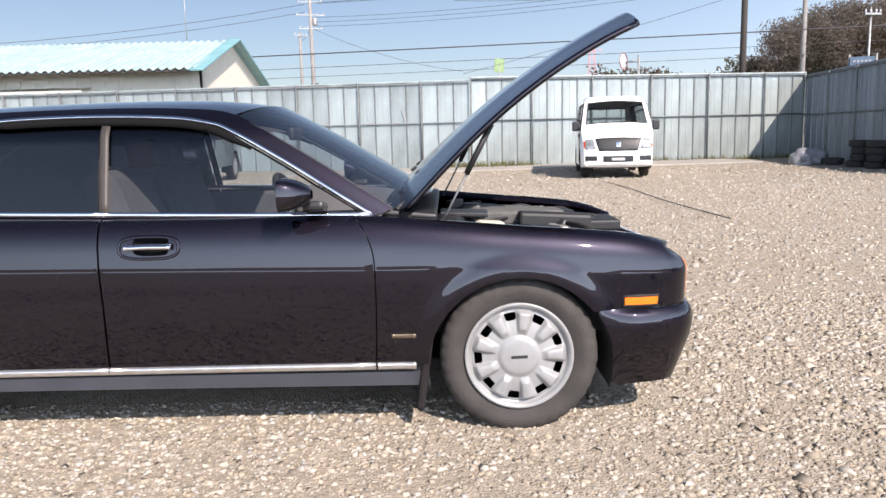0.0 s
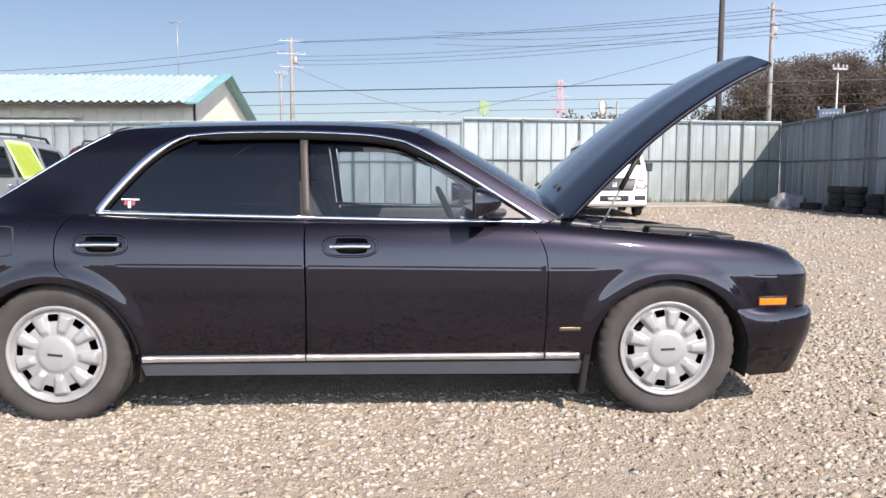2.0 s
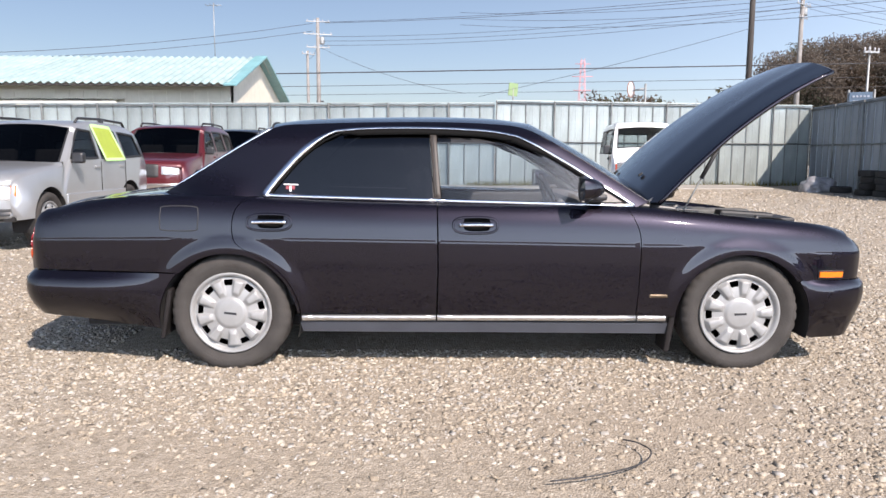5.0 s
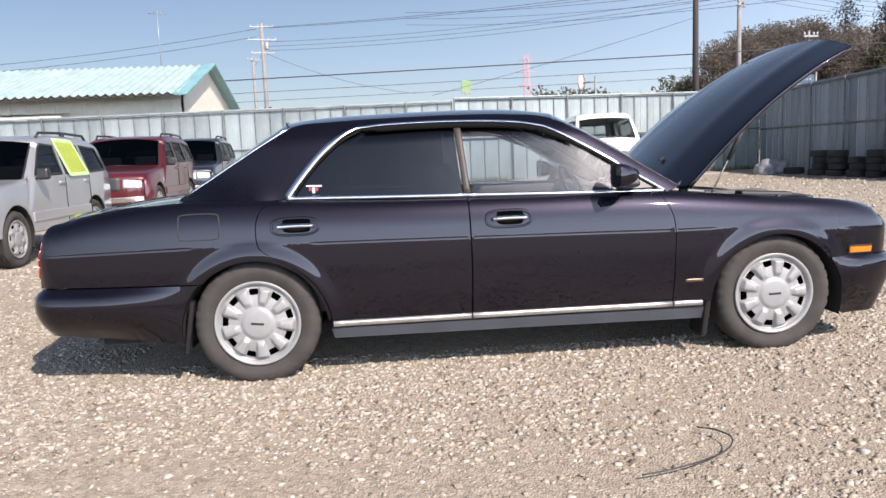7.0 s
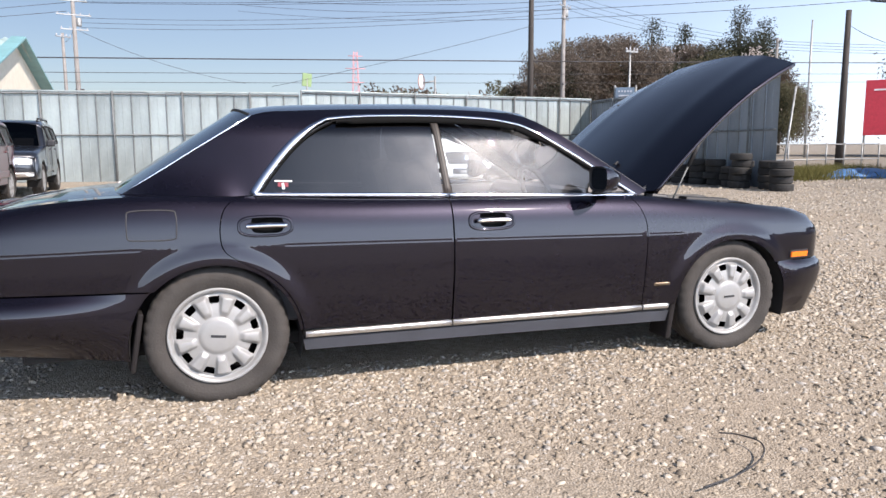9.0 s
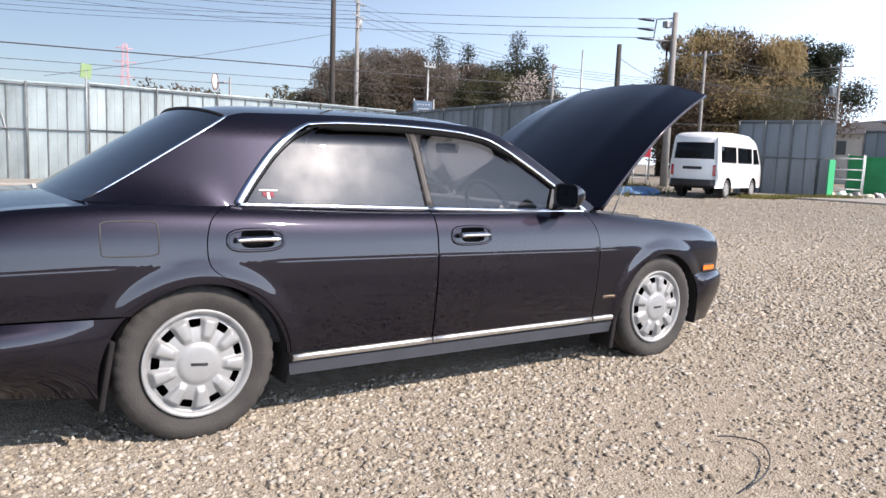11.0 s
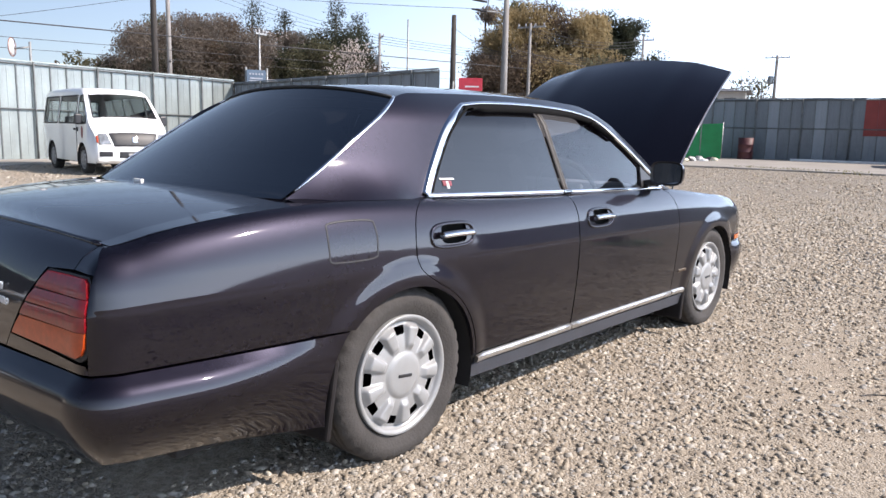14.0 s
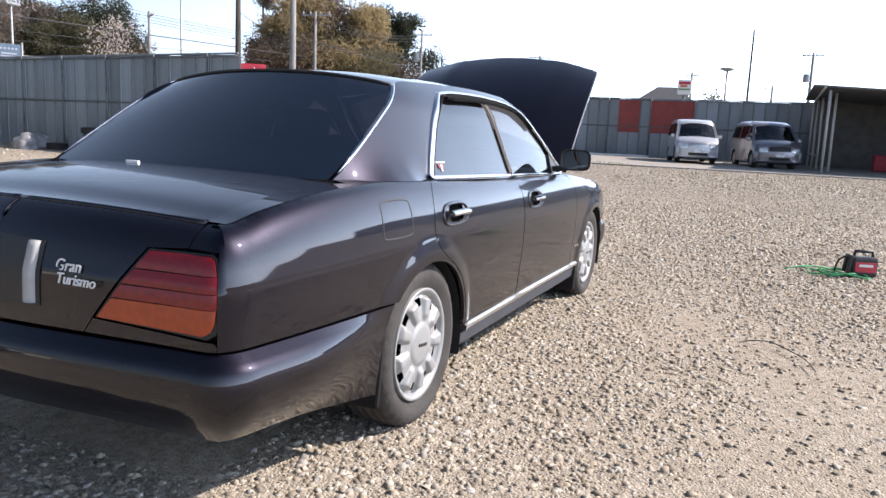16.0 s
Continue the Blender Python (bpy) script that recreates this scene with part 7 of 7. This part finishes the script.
for x in range(0, 7):
    part("post", tube([(x, 0, 0), (x, 0, 1.15)], 0.03, 6), STEEL, rail)
for z in (0.55, 1.1):
    part("rail", tube([(0, 0, z), (6, 0, z)], 0.025, 6), STEEL, rail)
post = solid("post", tube([(0, 0, 0), (-0.5, 0, 2.0)], 0.03, 6), STEEL, "loose pipe leaning on the fence", "pipe", m=pose(0.1, 22.6, 0, 0, 0, 10))

solid("leaning_pipe", tube([(0, 0, 0), (0.55, 0.25, 2.6)], 0.028, 6), STEEL, "loose pipe leaning at the fence end", "pipe", m=pose(12.45, 11.0, 0, 0, 0, 0))

# ---- jump starter, cables on the ground ----
jump = thing("jump_starter", "black and red jump starter pack on the gravel", "battery pack", pose(3.56, -2.81, 0.005, 0, 0, -70) @ Matrix.Scale(0.74, 4))
part("case", box(0.30, 0.17, 0.24, (0, 0, 0.13), 0.03), PLASTIC, jump)
part("red_face", box(0.22, 0.012, 0.12, (0.0, 0.088, 0.13), 0.004), SIGN_RED, jump, "red front plate")
part("red_face", box(0.24, 0.012, 0.12, (0.0, -0.088, 0.13), 0.004), SIGN_RED, jump, "red front plate")
part("lettering_bar", box(0.16, 0.006, 0.03, (0.0, -0.096, 0.15), 0.001), SIGN_WHITE, jump)
part("handle", tube([(-0.11, 0, 0.24), (-0.10, 0, 0.31), (0.10, 0, 0.31), (0.11, 0, 0.24)], 0.02, 7), PLASTIC, jump)
for s_ in (-1, 1):
    part("clamp", box(0.05, 0.05, 0.22, (-0.17, 0.05 * s_, 0.16), 0.015, (0, 8, 0)), PLASTIC, jump)
part("lead", tube(smooth_path([(-0.17, 0.03, 0.25), (-0.26, 0.05, 0.18), (-0.27, 0.10, 0.03), (-0.2, 0.2, 0.02)], 6), 0.012, 6), WIRE, jump)
GREEN_ROPE = mat("green_cord", (0.02, 0.27, 0.10), 0.6, var=0.1)
pts = []
rgp = random.Random(5)
for i in range(34):
    a = i * 0.62
    r = 0.10 + 0.012 * i * rgp.uniform(0.5, 1.0)
    pts.append((3.48 + r * math.cos(a) * 0.55, -2.58 + r * math.sin(a) * 0.8, 0.025 + 0.012 * (i % 3)))
solid("cord", tube(smooth_path(pts, 4), 0.007, 5), GREEN_ROPE, "tangled green cord on the gravel", "cord")
solid("wire", tube(smooth_path([(0.12, -2.30, 0.025), (0.30, -2.26, 0.03), (0.47, -2.17, 0.03), (0.54, -2.08, 0.04), (0.52, -1.98, 0.035), (0.47, -1.93, 0.03)], 6), 0.003, 6), WIRE, "thin black wire lying on the gravel", "wire")
solid("hose", tube(smooth_path([(4.70, 13.2, 0.02), (4.75, 11.0, 0.02), (4.68, 8.4, 0.02), (4.76, 5.85, 0.02)], 8), 0.008, 5), WIRE, "thin dark hose across the yard", "hose")


# ---- trees and scrub ----
def leaf_mat(name, col, rand=0.25):
    m = mat(name, col, 0.8, rand=rand * 0.35, island=True, var=0.25, vscale=0.5, spec=0.1)
    nt = m.node_tree
    b = nt.nodes["Principled BSDF"]
    tr = nt.nodes.new("ShaderNodeBsdfTranslucent")
    nt.links.new(b.inputs["Base Color"].links[0].from_socket, tr.inputs[0])
    mx = nt.nodes.new("ShaderNodeMixShader")
    mx.inputs[0].default_value = 0.55
    nt.links.new(b.outputs[0], mx.inputs[1])
    nt.links.new(tr.outputs[0], mx.inputs[2])
    nt.links.new(mx.outputs[0], nt.nodes["Material Output"].inputs[0])
    return m


BARE = leaf_mat("grey_brown_twigs", (0.165, 0.138, 0.115))
BROWN = leaf_mat("russet_leaves", (0.110, 0.084, 0.064))
DARK_GREEN = leaf_mat("dark_conifer_needles", (0.050, 0.056, 0.038))
OLIVE = leaf_mat("olive_leaves", (0.115, 0.110, 0.068))
GOLDEN = leaf_mat("golden_bamboo_leaves", (0.30, 0.235, 0.13))
BLOSSOM = leaf_mat("white_blossom", (0.5, 0.44, 0.4), 0.2)
BARK = mat("bark", (0.06, 0.05, 0.04), 0.9, var=0.2, vscale=4)


def leaves(name, centres, per, spread, size, seed, tall=1.0):
    """Many small leaf blades round clump centres."""
    rg = np.random.default_rng(seed)
    c = np.repeat(np.array(centres), per, 0)
    n = len(c)
    p = c + np.clip(rg.normal(0, 1, (n, 3)), -1.7, 1.7) * np.array([spread, spread, spread * 0.8])
    u = rg.normal(0, 1, (n, 3))
    u /= np.linalg.norm(u, axis=1)[:, None]
    u[:, 2] *= tall
    w = np.cross(u, rg.normal(0, 1, (n, 3)))
    w /= np.linalg.norm(w, axis=1)[:, None] + 1e-9
    s = size * rg.uniform(0.5, 1.3, (n, 1))
    co = np.stack([p - u * s, p + w * s * 0.7, p + u * s], 1).reshape(-1, 3)
    fc = np.arange(3 * n).reshape(-1, 3)
    me = bpy.data.meshes.new(name)
    me.from_pydata(co.tolist(), [], fc.tolist())
    return me


def tree(x, y, h, r, shape, mt, label, seed, n=900, trunk=True, z=0.0, size=0.34, second=None):
    rg = random.Random(seed)
    ob = thing("tree", label, "tree", pose(x, y, z))
    cs = []
    if shape == "conifer":
        for k in range(22):
            t = k / 21
            rr = r * (1 - t) ** 0.65 * (1.0 if k % 3 else 0.62) * rg.uniform(0.85, 1.2) + 0.08
            for j in range(max(2, int(8 * (1 - t)) + 1)):
                a = rg.uniform(0, 6.28)
                q = math.sqrt(rg.uniform(0.05, 1.0))
                cs.append((rr * math.cos(a) * q, rr * math.sin(a) * q, h * (0.34 + 0.66 * t) - rr * q * 0.35))
    elif shape == "pom":
        for k in range(9):
            a, rr = rg.uniform(0, 6.28), r * rg.uniform(0.1, 0.9)
            cs.append((rr * math.cos(a), rr * math.sin(a), h * rg.uniform(0.75, 0.98)))
    else:
        lo = {"round": 0.30, "bamboo": 0.12, "bush": 0.05}[shape]
        for k in range(34 if shape != "bush" else 14):
            a, t = rg.uniform(0, 6.28), rg.random() ** 0.7
            rr = r * math.sqrt(max(0.05, 1 - (2 * t - 1) ** 2 * 0.8)) * rg.uniform(0.25, 1.0)
            cs.append((rr * math.cos(a), rr * math.sin(a), h * (lo + (0.97 - lo) * t)))
    if trunk:
        lean = rg.uniform(-0.3, 0.3)
        part("trunk", tube([(0, 0, 0), (lean * 0.5, 0, h * 0.45), (lean, 0, h * 0.93)], [0.022 * h, 0.014 * h, 0.004 * h], 7), BARK, ob)
        for c in cs[::max(1, len(cs) // 9)]:
            part("limb", tube([(lean * 0.5, 0, min(h * 0.4, c[2] * 0.7)), (c[0] * 0.5, c[1] * 0.5, (c[2] + min(h * 0.4, c[2] * 0.7)) / 2 + 0.2), c], [0.008 * h, 0.005 * h, 0.002 * h], 5), BARK, ob)
    sp = {"conifer": r * 0.16, "pom": r * 0.30, "round": r * 0.24, "bamboo": r * 0.26, "bush": r * 0.3}[shape]
    part("crown", leaves("crown", cs, max(4, n // len(cs)), sp, size, seed, 1.6 if shape == "bamboo" else 1.0), mt, ob)
    if second:
        part("undergrowth", leaves("undergrowth", [(c[0] * 1.1, c[1] * 1.1, c[2] * 0.55) for c in cs], max(3, n // len(cs) // 2), sp * 1.1, size, seed + 50, 1.0), second, ob)
    return ob


def wood_at(px_az, d):
    """A place at azimuth (degrees from +y towards +x) and distance from the yard's middle."""
    a = radians(px_az)
    return -2.2 + d * math.sin(a), -3.8 + d * math.cos(a)


rgw = random.Random(12)
rows = ((24.6, 8.0, "round", BROWN), (25.6, 11.2, "round", BARE), (26.6, 12.6, "round", BARE), (27.4, 13.4, "round", OLIVE), (28.4, 13.6, "round", BARE), (29.4, 13.9, "round", BARE), (30.4, 14.0, "round", BARE), (31.5, 14.0, "round", BARE),
        (32.3, 13.0, "round", BROWN), (33.9, 14.0, "conifer", DARK_GREEN), (34.4, 12.8, "round", BARE), (36.0, 13.4, "conifer", DARK_GREEN), (36.3, 12.6, "round", BROWN), (37.2, 12.4, "round", BARE), (38.1, 12.8, "round", OLIVE), (39.7, 14.8, "conifer", DARK_GREEN),
        (41.4, 13.4, "conifer", DARK_GREEN), (40.5, 11.8, "pom", DARK_GREEN), (41.4, 10.8, "round", BARE), (42.2, 9.0, "round", BROWN), (43.2, 7.5, "round", BARE))
for i, (az, h, shp, mt) in enumerate(rows):
    d = 90 + rgw.uniform(-5, 6)
    x, y = wood_at(az, d)
    lab = {"conifer": "dark green conifer in the far wood", "pom": "dark pine with a tufted top in the far wood", "round": "bare grey-brown tree in the far wood"}[shp]
    tree(x, y, h * d / 90 * (0.95 if shp == "round" else 1.05), (3.0 if shp == "conifer" else 2.6) * rgw.uniform(0.85, 1.15), shp, mt, lab, 100 + i, 7500, z=0.0, size=0.16, second=rgw.choice((BROWN, BARE, OLIVE)) if shp != "pom" else None)
for i in range(20):
    x, y = wood_at(24 + i * 0.98, 84 + rgw.uniform(-2, 2))
    tree(x, y, rgw.uniform(8.5, 11.5) * (0.7 if i > 16 or i < 2 else 1), 2.6, "round", rgw.choice((BROWN, BARE, OLIVE, BARE, DARK_GREEN)), "russet tree at the wood's edge", 300 + i, 4600, size=0.16)
bx, by = wood_at(40.6, 79)
tree(bx, by, 10.0, 2.6, "round", BLOSSOM, "tree in pale blossom before the far wood", 77, 900, size=0.2)
bx, by = wood_at(35.2, 86)
tree(bx, by, 12.0, 1.8, "round", BLOSSOM, "tree in pale blossom before the far wood", 78, 500, size=0.2)
# the golden grove and its dark evergreens
for i, (az, h, mt, shp, d, r) in enumerate(((52.0, 8.6, BROWN, "round", 70, 1.8), (52.2, 12.6, BARE, "bamboo", 71, 1.6), (53.6, 12.2, GOLDEN, "bamboo", 69, 2.2), (54.6, 13.4, OLIVE, "bamboo", 72, 2.0), (55.6, 12.4, GOLDEN, "bamboo", 69, 2.5), (56.7, 12.8, BROWN, "bamboo", 70, 2.5), (57.8, 12.4, GOLDEN, "bamboo", 71, 2.4), (58.8, 13.2, DARK_GREEN, "round", 76, 2.0),
                                           (59.4, 11.8, GOLDEN, "bamboo", 69, 2.3), (60.3, 12.0, GOLDEN, "bamboo", 70, 1.8), (61.3, 12.4, DARK_GREEN, "round", 74, 2.4), (62.4, 12.6, DARK_GREEN, "round", 74, 2.4), (63.3, 11.2, DARK_GREEN, "round", 75, 2.2), (64.2, 11.8, DARK_GREEN, "pom", 75, 1.8),
                                           (52.8, 7.5, BROWN, "bush", 66, 2.6), (55.0, 7.8, BROWN, "bush", 66, 2.8), (57.2, 8.0, GOLDEN, "bush", 66, 2.8), (59.4, 7.2, OLIVE, "bush", 66, 2.8), (61.8, 7.0, BROWN, "bush", 68, 2.8), (63.4, 9.5, DARK_GREEN, "bush", 72, 2.6), (62.0, 10.0, DARK_GREEN, "bush", 72, 2.6), (65.0, 9.0, DARK_GREEN, "bush", 72, 2.4))):
    x, y = wood_at(az - (3.4 if mt is DARK_GREEN else 1.6), d)
    lab = "golden-brown bamboo clump in the grove" if shp == "bamboo" else ("dark evergreen at the grove's edge" if mt is DARK_GREEN else "brown scrub under the grove")
    tree(x, y, h, r, shp, mt, lab, 500 + i, 7500 if shp != "bush" else 5500, shp != "bush", size=0.145, second=BROWN if shp == "bamboo" else None)
# distant scrub line, far shrubs
for i in range(16):
    az = 12.5 + i * 0.75
    x, y = wood_at(az, 122)
    tree(x, y, 9.6 + rgw.uniform(-0.9, 1.2), 2.6, "bush", rgw.choice((BROWN, BARE, OLIVE)), "far scrub on the skyline", 700 + i, 500, False, size=0.45)
for az, h, d in ((66.5, 6.2, 95), (69.3, 9.0, 92), (70.6, 8.2, 92), (72.2, 6.4, 96), (73.5, 6.2, 96), (84.0, 5.6, 70), (81.5, 5.4, 75)):
    x, y = wood_at(az, d)
    tree(x, y, h, 1.6, "round", OLIVE, "small far tree behind the houses", int(az * 10), 500, size=0.22)
GRASS = leaf_mat("dry_grass", (0.16, 0.15, 0.055), 0.35)


def grass(name, x0, y0, x1, y1, n, seed, h, spread):
    rg = np.random.default_rng(seed)
    t = rg.random(n)
    px, py = x0 + (x1 - x0) * t + rg.normal(0, spread, n), y0 + (y1 - y0) * t + rg.normal(0, spread, n)
    pz = np.array([rise(q, 0) for q in px])
    a, hh = rg.uniform(0, 6.28, n), h * rg.uniform(0.3, 1.0, n)
    lx, ly = rg.normal(0, 0.4, n) * hh, rg.normal(0, 0.4, n) * hh
    w = 0.012 + 0.012 * rg.random(n)
    co = np.stack([np.stack([px - w * np.cos(a), py - w * np.sin(a), pz], 1), np.stack([px + w * np.cos(a), py + w * np.sin(a), pz], 1), np.stack([px + lx, py + ly, pz + hh], 1)], 1).reshape(-1, 3)
    me = bpy.data.meshes.new(name)
    me.from_pydata(co.tolist(), [], np.arange(3 * n).reshape(-1, 3).tolist())
    return me


solid("grass", grass("grass", 8.0, 23.3, 14.3, 24.2, 1500, 1, 0.25, 0.25), GRASS, "dry grass tufts along the fence foot", "grass", kind="stuff")
solid("grass", grass("grass", 1.0, 21.6, 4.0, 21.9, 500, 2, 0.3, 0.25), GRASS, "dry grass tufts along the concrete strip", "grass", kind="stuff")
solid("grass", grass("grass", 16.0, 15.6, 20.5, 16.2, 5000, 3, 0.5, 0.7), GRASS, "rough grass by the lane", "grass", kind="stuff")
solid("grass", grass("grass", 22.0, 12.3, 27.2, 10.9, 2500, 4, 0.2, 0.25), GRASS, "grass edge by the sheet fence", "grass", kind="stuff")
solid("grass", grass("grass", 25.0, 7.5, 24.6, 3.0, 400, 5, 0.15, 0.2), GRASS, "weeds at the apron's edge", "grass", kind="stuff")

# ---- loose stone on the yard ----
def middle(px, py, rg):
    """Patches that thin out over a metre and a half towards the rim."""
    rim = np.minimum(np.minimum(px - 2.0, 11.0 - px), np.minimum(py + 6.0, 1.6 - py))
    return patchy(px, py, rg) & (rg.random(len(px)) < np.clip(rim / 1.5, 0.03, 1.0))


solid("gravel", stones("gravel_outer", 25000, -7.0, 25.0, 2.0, 20.0, 0.03, 0.075, 4, lambda px, py, rg: patchy(px, py, rg) & ((px > 14) | (py > 12) | (rg.random(len(px)) < 0.2))), STONE, "pale crushed stone in the outer yard", "gravel", kind="stuff")
solid("gravel", stones("gravel_south", 17000, 15.0, 25.0, -9.0, 2.0, 0.03, 0.075, 5, patchy), STONE, "pale crushed stone in the outer yard", "gravel", kind="stuff")
solid("gravel", stones("gravel", 185000, -5.2, 6.2, -3.4, 1.6, 0.008, 0.031, 1, round_car), STONE, "pale crushed stone, dense round the car", "gravel", kind="stuff")
solid("gravel", stones("gravel_far", 62000, -6.0, 14.0, 1.4, 12.0, 0.016, 0.045, 2, lambda px, py, rg: patchy(px, py, rg) & ((px > 1.2) | (px < -2.4))), STONE, "pale crushed stone farther off", "gravel", kind="stuff")
solid("gravel", stones("gravel_east", 45000, 6.0, 15.0, -8.0, 1.6, 0.016, 0.045, 3, patchy), STONE, "pale crushed stone farther off", "gravel", kind="stuff")
solid("gravel", stones("gravel_middle", 30000, 2.0, 11.0, -6.0, 1.6, 0.022, 0.05, 6, middle), STONE, "coarser crushed stone before the car", "gravel", kind="stuff")
